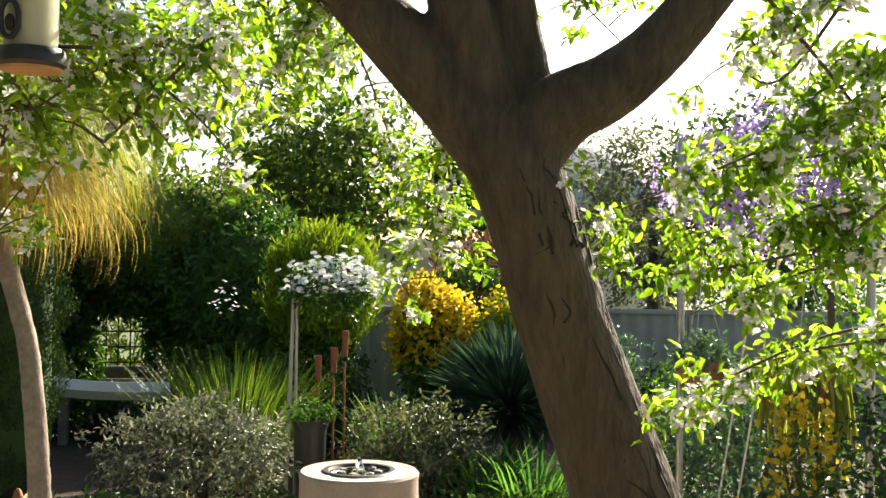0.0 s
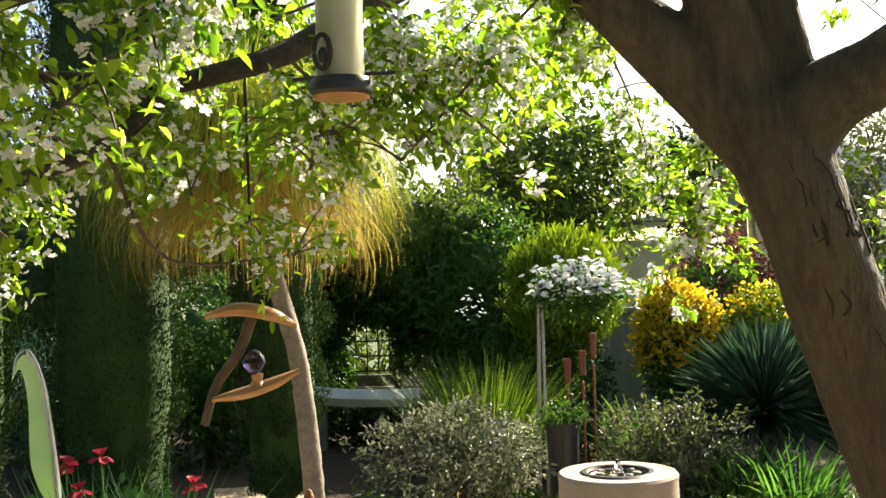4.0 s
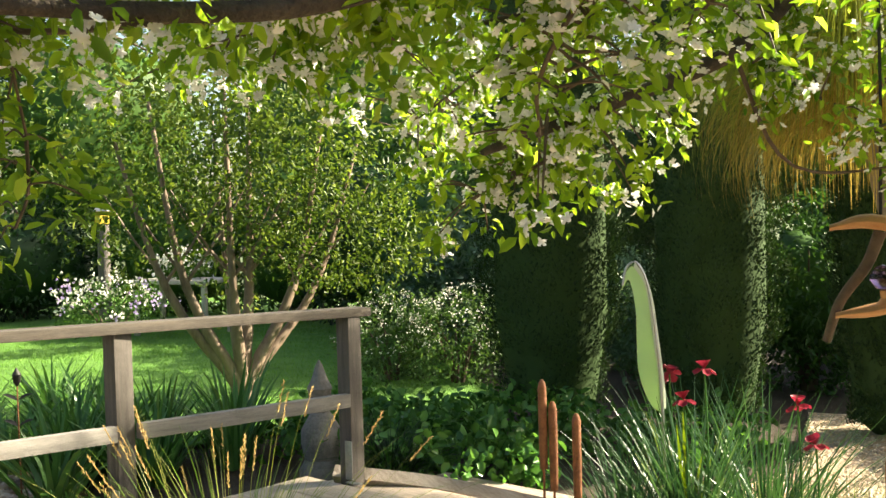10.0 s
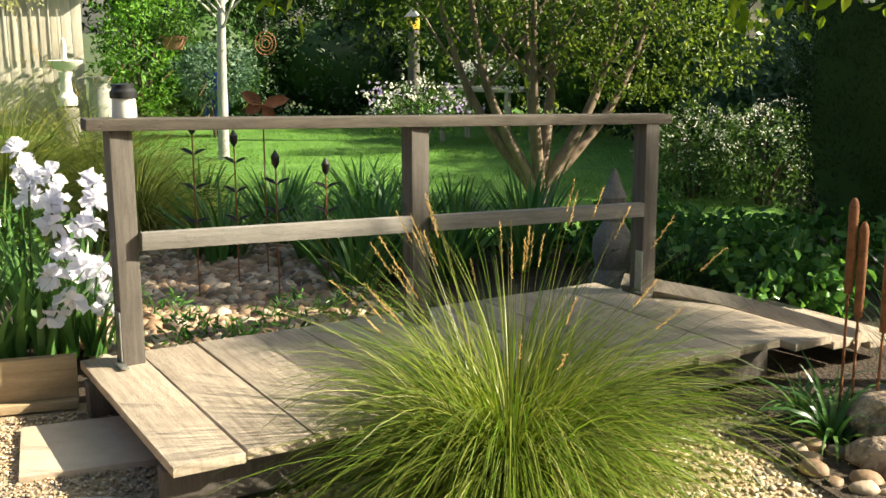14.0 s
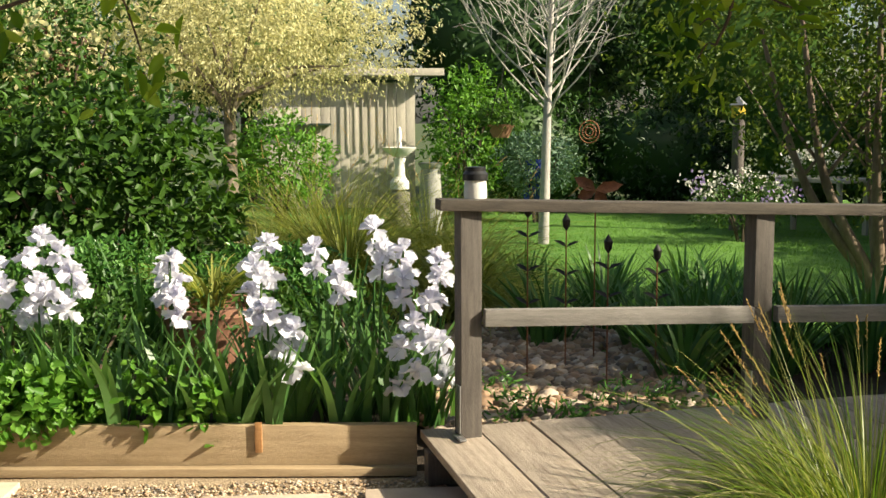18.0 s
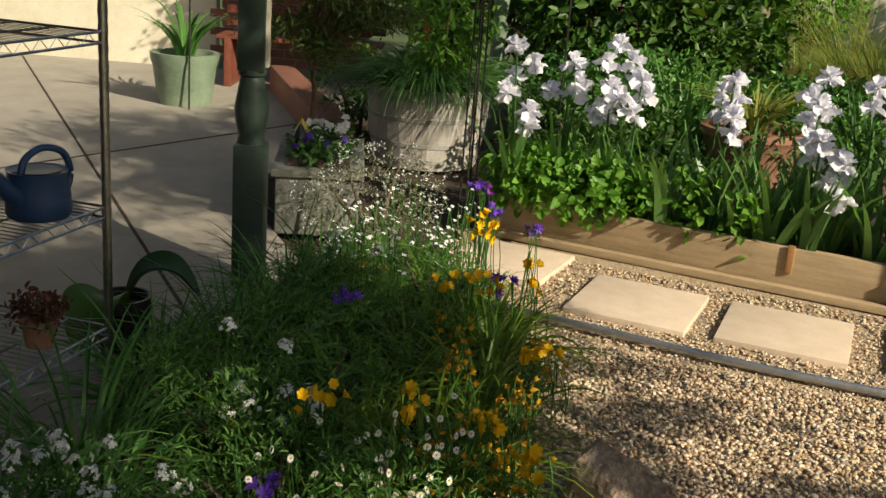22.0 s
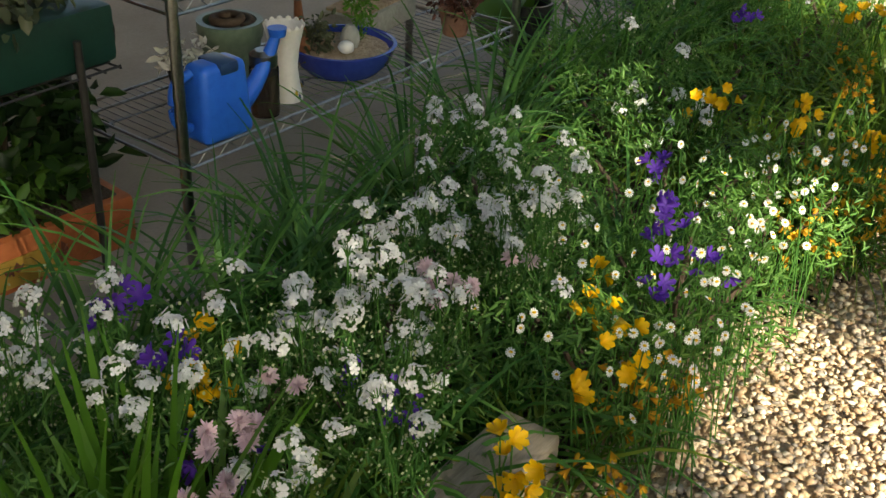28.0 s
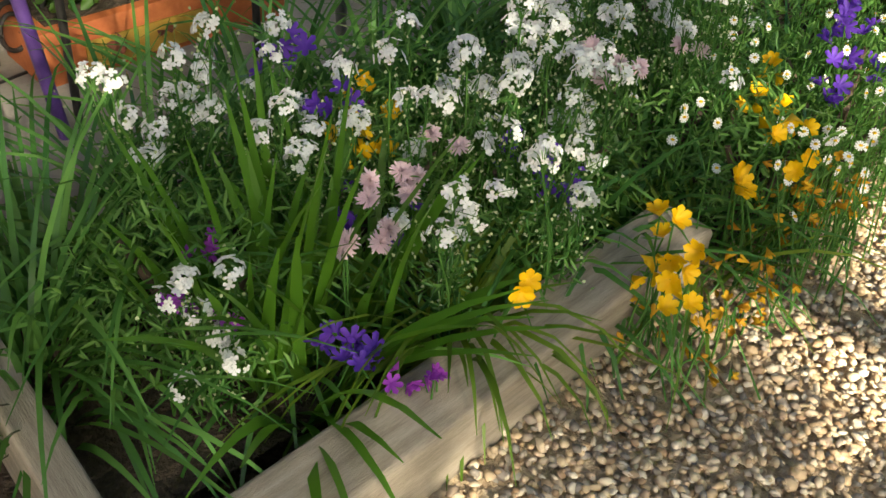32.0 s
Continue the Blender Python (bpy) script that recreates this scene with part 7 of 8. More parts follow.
RO = Vector((-1.28, -1.99, 0))


def on_rack(u, v, z=0.0):
    return RO + RU * u + RV * v + Vector((0, 0, z))


rack = thing("wire_rack", RO, math.degrees(math.atan2(RU.y, RU.x)), "chrome wire shelving rack with dull steel posts", "shelf rack")
RL, RD = 1.31, 0.42
for u in (0.0, RL):
    for v in (0.0, -RD):
        part("post", lathe("post", [(0.0, 0.0), (0.014, 0.0)] + [(0.0125 + 0.0015 * (k % 2), 0.02 + 0.025 * k) for k in range(54)] + [(0.0, 1.38)], 12, (u, -v, 0)), "chrome", rack)
for z in (0.295, 0.655, 1.14):
    sh = part("shelf_frame", tubes("shelf_frame", [([(0, 0, z), (RL, 0, z)], 0.004, 0.004), ([(0, 0, z - 0.03), (RL, 0, z - 0.03)], 0.004, 0.004), ([(0, RD, z), (RL, RD, z)], 0.004, 0.004), ([(0, RD, z - 0.03), (RL, RD, z - 0.03)], 0.004, 0.004),
                                                    ([(0, 0, z), (0, RD, z)], 0.004, 0.004), ([(0, 0, z - 0.03), (0, RD, z - 0.03)], 0.004, 0.004), ([(RL, 0, z), (RL, RD, z)], 0.004, 0.004), ([(RL, 0, z - 0.03), (RL, RD, z - 0.03)], 0.004, 0.004)]), "chrome", rack)
    part("wire_grid", tubes("wire_grid", [([(0.02 + k * 0.0265, 0, z + 0.003), (0.02 + k * 0.0265, RD, z + 0.003)], 0.0014, 0.0014, 4) for k in range(49)] + [([(0, RD * q, z), (RL, RD * q, z)], 0.003, 0.003, 4) for q in (0.33, 0.66)]), "chrome", sh)
    zz = []
    for k in range(20):
        x = k * RL / 20
        zz += [(x, -0.001, z), (x + RL / 40, -0.001, z - 0.03)]
    part("zigzag_wire", tubes("zigzag_wire", [([a, b], 0.0014, 0.0014, 4) for a, b in zip(zz[:-1], zz[1:])]), "chrome", sh)
# the rack's local y points to the back
rack.matrix_basis = Matrix(((RU.x, RV.x, 0, RO.x), (RU.y, RV.y, 0, RO.y), (0, 0, 1, 0), (0, 0, 0, 1)))


def watering_can(at, turn, mat, label, square=True):
    t = thing("watering_can", at, turn, label, "watering can")
    if square:
        bm = bmesh.new()
        bmesh.ops.create_cube(bm, size=1, matrix=pose(0, 0, 0.092) @ Matrix.Diagonal((0.148, 0.095, 0.184, 1)))
        for v in bm.verts:
            if v.co.z > 0.1:
                v.co.x *= 0.86
                v.co.y *= 0.8
        bmesh.ops.bevel(bm, geom=list(bm.edges), offset=0.018, segments=4, profile=0.5, affect="EDGES")
        part("body", bm_mesh("body", bm), mat, t)
        part("handle", tubes("handle", [([(-0.07, 0, 0.17), (-0.115, 0, 0.15), (-0.12, 0, 0.07), (-0.08, 0, 0.04)], 0.012, 0.012, 8)]), mat, t)
        # darker block stands for the slot's dark inside
        part("carry_slot", box("carry_slot", (0.055, 0.085, 0.03), 0.01, (0.01, 0, 0.172)), "navycan", t)
    else:
        part("body", lathe("body", [(0.0, 0.0), (0.078, 0.0), (0.084, 0.01), (0.084, 0.06), (0.076, 0.118), (0.08, 0.126), (0.064, 0.122), (0.0, 0.118)], 28), mat, t)
        # black disc stands for the shade inside the can's mouth
        part("opening", lathe("opening", [(0.0, 0.124), (0.06, 0.126)], 20), "black", t)
        part("handle", tubes("handle", [([(0.06, 0, 0.12), (0.04, 0, 0.16), (-0.02, 0, 0.18), (-0.09, 0, 0.16), (-0.12, 0, 0.11), (-0.11, 0, 0.06), (-0.078, 0, 0.045)], 0.010, 0.010, 8)]), mat, t)
    part("spout", tubes("spout", [([(0.055, 0, 0.05), (0.11, 0, 0.09), (0.155, 0, 0.145), (0.19, 0, 0.20)], 0.028, 0.012, 10)]), mat, t)
    part("spout_rose", lathe("spout_rose", [(0.0, 0.0), (0.02, 0.0), (0.024, 0.02), (0.0, 0.02)], 14, (0.192, 0, 0.195)), mat, t)
    return t


def potted(name, at, prof, mat, label, plant=None, category="plant pot", sides=28):
    t = thing(name, at, RNG.uniform(0, 90), label, category)
    part("pot", lathe("pot", prof, sides), mat, t)
    if plant:
        kind, pm, n, size, r, z = plant
        if kind == "leaf":
            part("plant", foliage("plant", (0, 0, z), r, n, size, 0.5), pm, t)
        else:
            h = level_dirs(n)
            part("plant", blade_mesh("plant", h * 0.02 + (0, 0, z), h, size * RNG.uniform(0.7, 1.1, n), r, 0.5, 4, 0.5), pm, t)
    return t


R3 = 0.30
watering_can(on_rack(0.135, 0.035, R3), 172, "bluecan", "bright blue plastic watering can on the rack")
jar = thing("glass_jar", on_rack(0.295, 0.045, R3), 0, "glass storage jar with a steel collar", "jar")
part("glass", lathe("glass", [(0.0, 0.0), (0.034, 0.0), (0.036, 0.01), (0.036, 0.12), (0.030, 0.135), (0.0, 0.135)], 20), "glass", jar)
part("dark_seed", lathe("dark_seed", [(0.0, 0.004), (0.031, 0.004), (0.031, 0.105), (0.0, 0.11)], 18), "bark", jar)
part("collar", lathe("collar", [(0.031, 0.125), (0.034, 0.13), (0.034, 0.155), (0.02, 0.165), (0.0, 0.165)], 20), "chrome", jar)
vs = thing("lace_vase", on_rack(0.40, 0.08, R3), 0, "white lace-cut metal vase with painted flowers", "vase")
vs.matrix_basis = pose(*on_rack(0.40, 0.08, R3)) @ Matrix.Diagonal((0.86, 0.86, 0.82, 1))
part("body", lathe("body", [(0.0, 0.0), (0.05, 0.0), (0.042, 0.05), (0.036, 0.10), (0.042, 0.16), (0.055, 0.22), (0.058, 0.235), (0.05, 0.225), (0.036, 0.12), (0.0, 0.1)], 28), "white", vs)
for i in range(14):
    a = i * 2 * math.pi / 14
    part("scallop", rock_mesh("scallop", (0.010, 0.004, 0.009), 1, 1, 0.0), "white", vs, at=pose(0.057 * math.cos(a), 0.057 * math.sin(a), 0.236, 0, 0, math.degrees(a) + 90))
for i in range(9):
    part("painted_leaf", leaf_mesh("painted_leaf", [(0.052 * math.cos(i * 1.3), 0.052 * math.sin(i * 1.3), 0.008 + 0.012 * (i % 3))], [(0, 0, 1)], [(math.cos(i * 1.3), math.sin(i * 1.3), 0)], 0.022, 0.012), "ochre" if i % 2 else "navycan", vs)
sage = potted("sage_pot", on_rack(0.42, 0.30, R3), [(0.0, 0.0), (0.065, 0.0), (0.08, 0.10), (0.086, 0.11), (0.086, 0.15), (0.07, 0.15), (0.066, 0.12), (0.0, 0.11)], "greenpot", "sage green pot with a coiled dry root")
part("coiled_root", tubes("coiled_root", [([((0.058 - 0.004 * a) * math.cos(a), (0.058 - 0.004 * a) * math.sin(a), 0.14 + 0.002 * a) for a in np.linspace(0, 12, 40)], 0.014, 0.010, 8)]), "twig", sage)
bw_ = potted("blue_bowl", on_rack(0.655, 0.12, R3), [(0.0, 0.0), (0.10, 0.0), (0.13, 0.03), (0.145, 0.07), (0.148, 0.075), (0.138, 0.075), (0.12, 0.055), (0.0, 0.05)], "blueglaze", "shallow cobalt blue bowl planted with succulents and stones")
part("grit", lathe("grit", [(0.0, 0.068), (0.128, 0.060)], 24), "gravelbed", bw_)
part("trailing_succulent", foliage("trailing_succulent", (-0.078, 0.0, 0.20), (0.026, 0.026, 0.15), 700, 0.02, 0.35), "herb", bw_, kind="stuff")
part("dark_succulent", foliage("dark_succulent", (0.06, -0.05, 0.09), (0.05, 0.04, 0.04), 250, 0.022, 0.5), "olive", bw_, kind="stuff")
part("white_stone", rock_mesh("white_stone", (0.024, 0.021, 0.018), 5, 2), "white", bw_, at=pose(0.05, 0.05, 0.085))
part("grey_ornament", lathe("grey_ornament", [(0.0, 0.065), (0.022, 0.068), (0.028, 0.09), (0.022, 0.112), (0.010, 0.128), (0.0, 0.130)], 16, (0.0, 0.025, 0)), "greypot", bw_)
bw_.matrix_basis = pose(*on_rack(0.655, 0.12, R3))
part("dry_stick", tubes("dry_stick", [([(0.09, -0.06, 0.06), (0.095, -0.07, 0.14), (0.10, -0.07, 0.20)], 0.018, 0.010, 8)]), "rustmetal", bw_)
tray = thing("bonsai_tray", on_rack(0.98, 0.31, R3), 4, "grey rectangular tray with cactus and toadstool ornaments", "planter")
part("tray", box("tray", (0.30, 0.16, 0.07), 0.012, (0, 0, 0.035)), "greypot", tray)
part("grit", box("grit", (0.27, 0.13, 0.012), 0.0, (0, 0, 0.072)), "gravelbed", tray)
part("cactus", lathe("cactus", [(0.0, 0.07), (0.028, 0.08), (0.03, 0.18), (0.02, 0.22), (0.0, 0.23)], 10, (-0.04, 0, 0)), "blue", tray)
part("toadstool_stem", lathe("toadstool_stem", [(0.0, 0.07), (0.02, 0.07), (0.015, 0.11), (0.0, 0.11)], 12, (0.06, -0.03, 0)), "white", tray)
part("toadstool_cap", lathe("toadstool_cap", [(0.035, 0.105), (0.03, 0.125), (0.015, 0.14), (0.0, 0.143)], 16, (0.06, -0.03, 0)), "redwood", tray)
potted("small_terracotta_pot", on_rack(1.10, 0.075, R3), [(0.0, 0.0), (0.036, 0.0), (0.048, 0.064), (0.053, 0.068), (0.053, 0.08), (0.044, 0.08), (0.0, 0.065)], "terracotta", "small terracotta pot with bronze succulents", ("leaf", "rust", 350, 0.024, (0.065, 0.065, 0.045), 0.105))
potted("dry_pot", on_rack(0.24, 0.26, R3), [(0.0, 0.0), (0.04, 0.0), (0.05, 0.07), (0.05, 0.08), (0.04, 0.08), (0.0, 0.065)], "darkmetal", "dark pot with white shells and dry flowers", ("leaf", "blossbg", 110, 0.03, (0.07, 0.05, 0.025), 0.10))
R6 = 0.66
for u, m1, m2 in ((0.11, "teal", "ochre"), (0.265, "ochre", "teal")):
    t = thing("glazed_vase", on_rack(u, 0.13, R6), 0, "teal and yellow glazed pottery vase", "vase", "glazed vases")
    part("foot", lathe("foot", [(0.0, 0.0), (0.065, 0.0), (0.068, 0.02), (0.05, 0.04)], 24), "teal", t)
    part("middle", lathe("middle", [(0.05, 0.04), (0.055, 0.07), (0.05, 0.10), (0.052, 0.11)], 24), m2, t)
    part("bowl", lathe("bowl", [(0.05, 0.10), (0.07, 0.16), (0.075, 0.22), (0.07, 0.26), (0.06, 0.26), (0.0, 0.2)], 24), m1, t)
tr = potted("blue_tray", on_rack(0.55, 0.16, R6), [(0.0, 0.0), (0.15, 0.0), (0.19, 0.04), (0.2, 0.06), (0.185, 0.06), (0.0, 0.04)], "skyglaze", "shallow light-blue tray with blue gravel and shells", ("leaf", "pink", 120, 0.035, (0.12, 0.08, 0.03), 0.07), "tray")
part("blue_grit", lathe("blue_grit", [(0.0, 0.055), (0.18, 0.05)], 24), "bluecan", tr)
potted("rosette_pot", on_rack(0.83, 0.1, R6 - 0.0), [(0.0, 0.0), (0.04, 0.0), (0.05, 0.06), (0.04, 0.06), (0.0, 0.05)], "darkmetal", "small dark pot with a bronze rosette plant", ("blade", "rust", 40, 0.10, 0.03, 0.05))
watering_can(on_rack(1.13, 0.085, R6), -12, "navycan", "dark blue plastic watering can on the rack", False)
potted("spiky_aloe", on_rack(0.98, 0.28, R6), [(0.0, 0.0), (0.06, 0.0), (0.075, 0.09), (0.08, 0.1), (0.07, 0.1), (0.0, 0.08)], "darkmetal", "dark pot with a spiky aloe", ("blade", "dark", 26, 0.2, 0.035, 0.09))
potted("bronze_succulent", on_rack(0.78, 0.3, R6), [(0.0, 0.0), (0.06, 0.0), (0.075, 0.09), (0.07, 0.09), (0.0, 0.08)], "skyglaze", "pot of bronze-leaved succulents", ("leaf", "rust", 400, 0.035, (0.1, 0.08, 0.09), 0.15))
potted("trailing_pot", on_rack(0.9, 0.25, 0.86), [(0.0, 0.0), (0.06, 0.0), (0.085, 0.12), (0.09, 0.13), (0.07, 0.13), (0.0, 0.1)], "black", "black hanging pot under the rack's top shelf", ("leaf", "dark", 200, 0.03, (0.09, 0.09, 0.05), 0.14))
t = thing("shelf_pot", on_rack(1.0, 0.2, 1.145), 0, "dark pot on the rack's top shelf", "plant pot")
part("pot", lathe("pot", [(0.0, 0.0), (0.07, 0.0), (0.09, 0.14), (0.08, 0.14), (0.0, 0.12)], 24), "black", t)

bpot = thing("big_leaf_pot", (-2.85, -1.95, 0.012), 0, "black plastic pot with two broad fleshy leaves", "plant pot")
part("pot", lathe("pot", [(0.0, 0.0), (0.065, 0.0), (0.082, 0.24), (0.088, 0.24), (0.088, 0.28), (0.078, 0.28), (0.074, 0.24), (0.0, 0.23)], 28), "black", bpot)


def broad_leaf(name, pts, width):
    c = spline(pts, 8)
    n = len(c)
    tan = unit(np.gradient(c, axis=0))
    side = unit(np.cross(tan, [0, 0, 1.0]))
    nor = np.cross(side, tan)
    s = np.linspace(0, 1, n)
    w = width * np.sin(np.pi * np.clip(s, 0.03, 0.985)) ** 0.65
    cols = [c + side * (w * k)[:, None] + nor * (w * (abs(k) ** 2) * 0.35)[:, None] for k in (-1, -0.5, 0, 0.5, 1)]
    v = np.stack(cols, 1).reshape(-1, 3)
    i, j = np.meshgrid(np.arange(n - 1), np.arange(4), indexing="ij")
    f = np.stack([i * 5 + j, i * 5 + j + 1, i * 5 + j + 6, i * 5 + j + 5], -1).reshape(-1, 4)
    return smooth(npmesh(name, v, f), 80)


part("broad_leaf", broad_leaf("broad_leaf", [(0.0, 0.0, 0.24), (0.09, -0.02, 0.30), (0.17, -0.02, 0.28), (0.25, 0.0, 0.17)], 0.09), "green", bpot)
part("broad_leaf", broad_leaf("broad_leaf", [(0.0, 0.0, 0.24), (-0.03, 0.06, 0.35), (-0.06, 0.14, 0.36), (-0.09, 0.22, 0.27)], 0.09), "dark", bpot)

# the second rack and boxes at the near end
rack2 = thing("small_rack", (-0.64, -2.11, 0), 176, "low wire plant stand with scrolled ends", "plant stand")
for u in (0.0, 0.46):
    for v in (0.0, 0.33):
        part("leg", tubes("leg", [([(u, v, 0), (u, v, 0.60)], 0.009, 0.009, 8)]), "darkmetal", rack2)
part("wire_grid", tubes("wire_grid", [([(0, 0.33 * k / 9, 0.52), (0.56, 0.33 * k / 9, 0.52)], 0.003, 0.003, 4) for k in range(10)] + [([(0.56 * k / 14, 0, 0.515), (0.56 * k / 14, 0.33, 0.515)], 0.003, 0.003, 4) for k in range(15)]), "darkmetal", rack2)
for z in (0.58,):
    for k in range(3):
        c = np.array([0.57, 0.06 + 0.1 * k, z])
        part("scroll", tubes("scroll", [([c + (0, 0.045 * math.cos(a) * (1 - a / 14), 0.06 * math.sin(a) * (1 - a / 14)) for a in np.linspace(0, 9, 14)], 0.004, 0.004, 5)]), "darkmetal", rack2)
gb = thing("green_window_box", (-0.92, -2.20, 0.525), -4, "dark green plastic window box of succulents", "planter")
part("box", box("box", (0.60, 0.18, 0.125), 0.015, (0, 0, 0.0625)), "boxgreen", gb)
part("foliage", foliage("foliage", (0, 0, 0.15), (0.27, 0.08, 0.06), 500, 0.04, 0.6), "olive", gb)
ob = thing("orange_trough", (-1.0, -2.33, -0.03), -9, "long orange terracotta trough with succulents", "planter")
part("trough", box("trough", (0.62, 0.2, 0.16), 0.012, (0, 0, 0.09)), "orangetray", ob)
part("soil", box("soil", (0.56, 0.15, 0.02), 0.0, (0, 0, 0.165)), "soil", ob)
# golden panel: painted patch with its sunlit spot put into the colour
part("sunlit_painted_panel", box("sunlit_painted_panel", (0.30, 0.006, 0.07), 0.002, (0.06, 0.1015, 0.09)), "golden", ob)
for x in (-0.1, 0.02, 0.14):
    part("painted_flower", leaf_mesh("painted_flower", *flower_heads([(x, 0.109, 0.10)], (0, 1, 0), 5, 0.03, 0.8, 0.0)), "redwood", ob)
part("foliage", foliage("foliage", (0.05, 0, 0.24), (0.25, 0.09, 0.08), 420, 0.045, 0.55), "green", ob)
for c in ((-0.2, 0, 0.22), (-0.1, 0.03, 0.24), (0.05, -0.02, 0.25), (0.18, 0.02, 0.23)):
    part("rosette", leaf_mesh("rosette", *flower_heads([c], (0, 0.4, 1), 10, 0.075, 0.4, 0.5), petals=10), "green", ob)
shrub("succulent_bush", (-1.12, -2.46, 0.24), (0.24, 0.18, 0.20), 700, 0.07, "dark", "bushy green succulent behind the trough", "succulent", shape=0.5)
pp = thing("purple_broom_handle", (-0.6, -2.1, 0.0), 0, "purple plastic pole leaning at the patio edge", "pole")
part("shaft", tubes("shaft", [([(0, 0, 0.0), (0.035, -0.08, 0.5), (0.08, -0.2, 1.15)], 0.014, 0.014, 10)]), "purplepole", pp)
sc = thing("iron_scroll_stand", (-0.80, -2.37, 0.0), 0, "dark iron scroll plant stand", "plant stand")
for k in range(3):
    part("scroll", tubes("scroll", [([(0.05 * math.cos(a) * (1 - a / 16) + 0.12 * k, 0, 0.12 + 0.07 * math.sin(a) * (1 - a / 16)) for a in np.linspace(0, 10, 16)], 0.006, 0.005, 6)]), "darkmetal", sc)
part("foot_bar", tubes("foot_bar", [([(-0.05, 0, 0.01), (0.3, 0, 0.01)], 0.006, 0.006)]), "darkmetal", sc)

# ---- the flower bed ----
def slab_rock(name, seed):
    """A broken block of sandstone: slanting flat top, steep broken sides, worn edges."""
    bm = bmesh.new()
    bmesh.ops.create_cube(bm, size=1, matrix=Matrix.Diagonal((0.34, 0.19, 0.17, 1)))
    for v in bm.verts:
        if v.co.z > 0:
            v.co.x *= 0.80
            v.co.y *= 0.60
            v.co.z += 0.045 if v.co.y > 0 else -0.035
            v.co.z += 0.03 if v.co.x < 0 else -0.03
    bmesh.ops.bevel(bm, geom=list(bm.edges), offset=0.022, segments=1, profile=0.5, affect="EDGES")
    bmesh.ops.subdivide_edges(bm, edges=list(bm.edges), cuts=6, use_grid_fill=True)
    bmesh.ops.triangulate(bm, faces=list(bm.faces))
    o = Vector((seed, seed * 2, 0))
    for v in bm.verts:
        q = v.co * 11 + o
        step = math.floor(noise.noise(q) * 4) / 4
        n = step * 0.018 + noise.noise(v.co * 7 + o) * 0.016 + noise.noise(v.co * 40 + o) * 0.005
        v.co += v.co.normalized() * n
    me = bm_mesh(name, bm)
    return smooth(me, 28)


solid("bed_soil", (lambda: (lambda b: bm_mesh("bed_soil", b))((lambda b: (b.faces.new([b.verts.new((x, y, 0.085)) for x, y in ((-0.05, -1.75), (-0.05, -1.2), (-0.95, -1.07), (-2.5, -0.72), (-3.9, -0.95), (-4.7, -1.4), (-4.0, -1.75), (-2.4, -1.72))][::-1]), b)[1])(bmesh.new())))(), "soil", "dark soil of the flower bed", kind="structure")
solid("edging_sleeper", box("edging_sleeper", (1.30, 0.115, 0.16), 0.014, segs=3), "oldsleeper", "old grey timber sleeper edging the flower bed", "sleeper", at=pose(-0.405, -1.02, 0.095, 0, 0, -4.5))
solid("edging_sleeper", box("edging_sleeper", (0.75, 0.056, 0.16), 0.010, segs=3), "oldsleeper", "narrow grey timber sleeper across the bed end", "sleeper", at=pose(-0.088, -1.55, 0.09, 0, 0, 77))
solid("bed_rock", slab_rock("bed_rock", 5), "rock", "angular brown sandstone rock at the bed edge", "rock", at=pose(-2.435, -0.35, 0.08, 0, 0, 58))

BED = [(-0.25, -1.45), (-0.45, -1.3), (-0.7, -1.45), (-0.95, -1.35), (-1.2, -1.5), (-1.35, -1.2), (-1.6, -1.4), (-1.8, -1.1), (-2.0, -1.5), (-2.2, -1.2), (-2.45, -1.45), (-2.6, -1.05), (-2.8, -1.4), (-3.0, -1.0), (-3.2, -1.35), (-3.4, -1.0), (-3.65, -1.3), (-1.1, -1.1), (-1.5, -1.0), (-2.35, -0.85), (-0.8, -1.15), (-2.9, -0.8), (-3.3, -0.85)]
for x, y in BED:
    near_end = x > -0.9
    tuft("freesia_leaves", (x + RNG.normal(0, 0.03), y + RNG.normal(0, 0.03), 0.08), 45 if near_end else 80, 0.30 if near_end else 0.37, 0.0125, 1.35, "grass" if x < -1.9 and y > -1.36 else "bedgreen", "tangle of narrow green freesia leaves", "freesia", 0.15, 0.5, "freesia leaves in the flower bed", 0, 6)
for x, y in ((-2.5, -1.66), (-2.9, -1.62), (-3.3, -1.58), (-3.6, -1.55), (-2.7, -1.5), (-3.1, -1.48), (-0.22, -1.6), (-0.45, -1.62), (-0.75, -1.68), (-1.0, -1.62), (-1.3, -1.66), (-0.12, -1.5), (-1.7, -1.65), (-2.1, -1.68)):
    tuft("long_grass_leaves", (x, y, 0.06), 100, 0.52, 0.0135, 1.2, "bedgreen", "long arching dark green leaves at the back of the bed", "grass", 0.12, 0.5, "long leaves at the bed's back", 0, 7)
tuft("broad_blade_clump", (-0.42, -1.27, 0.08), 20, 0.44, 0.030, 0.3, "broad", "upright broad green iris blades", "iris", 0.11, 0.22)
tuft("broad_blade_clump", (-0.50, -1.22, 0.08), 18, 0.38, 0.027, 0.5, "broad", "upright broad green iris blades", "iris", 0.10, 0.28)
tuft("broad_blade_clump", (-0.36, -1.2, 0.08), 16, 0.38, 0.030, 0.7, "broad", "upright broad green iris blades", "iris", 0.07, 0.5)
tuft("broad_blade_clump", (-0.37, -1.31, 0.08), 20, 0.42, 0.028, 0.3, "broad", "upright broad green iris blades", "iris", 0.09, 0.2)
tuft("arching_clump", (-0.60, -1.12, 0.09), 90, 0.36, 0.014, 1.6, "grass", "arching yellow-green leaves over the sleeper", "freesia", 0.08, 0.7)
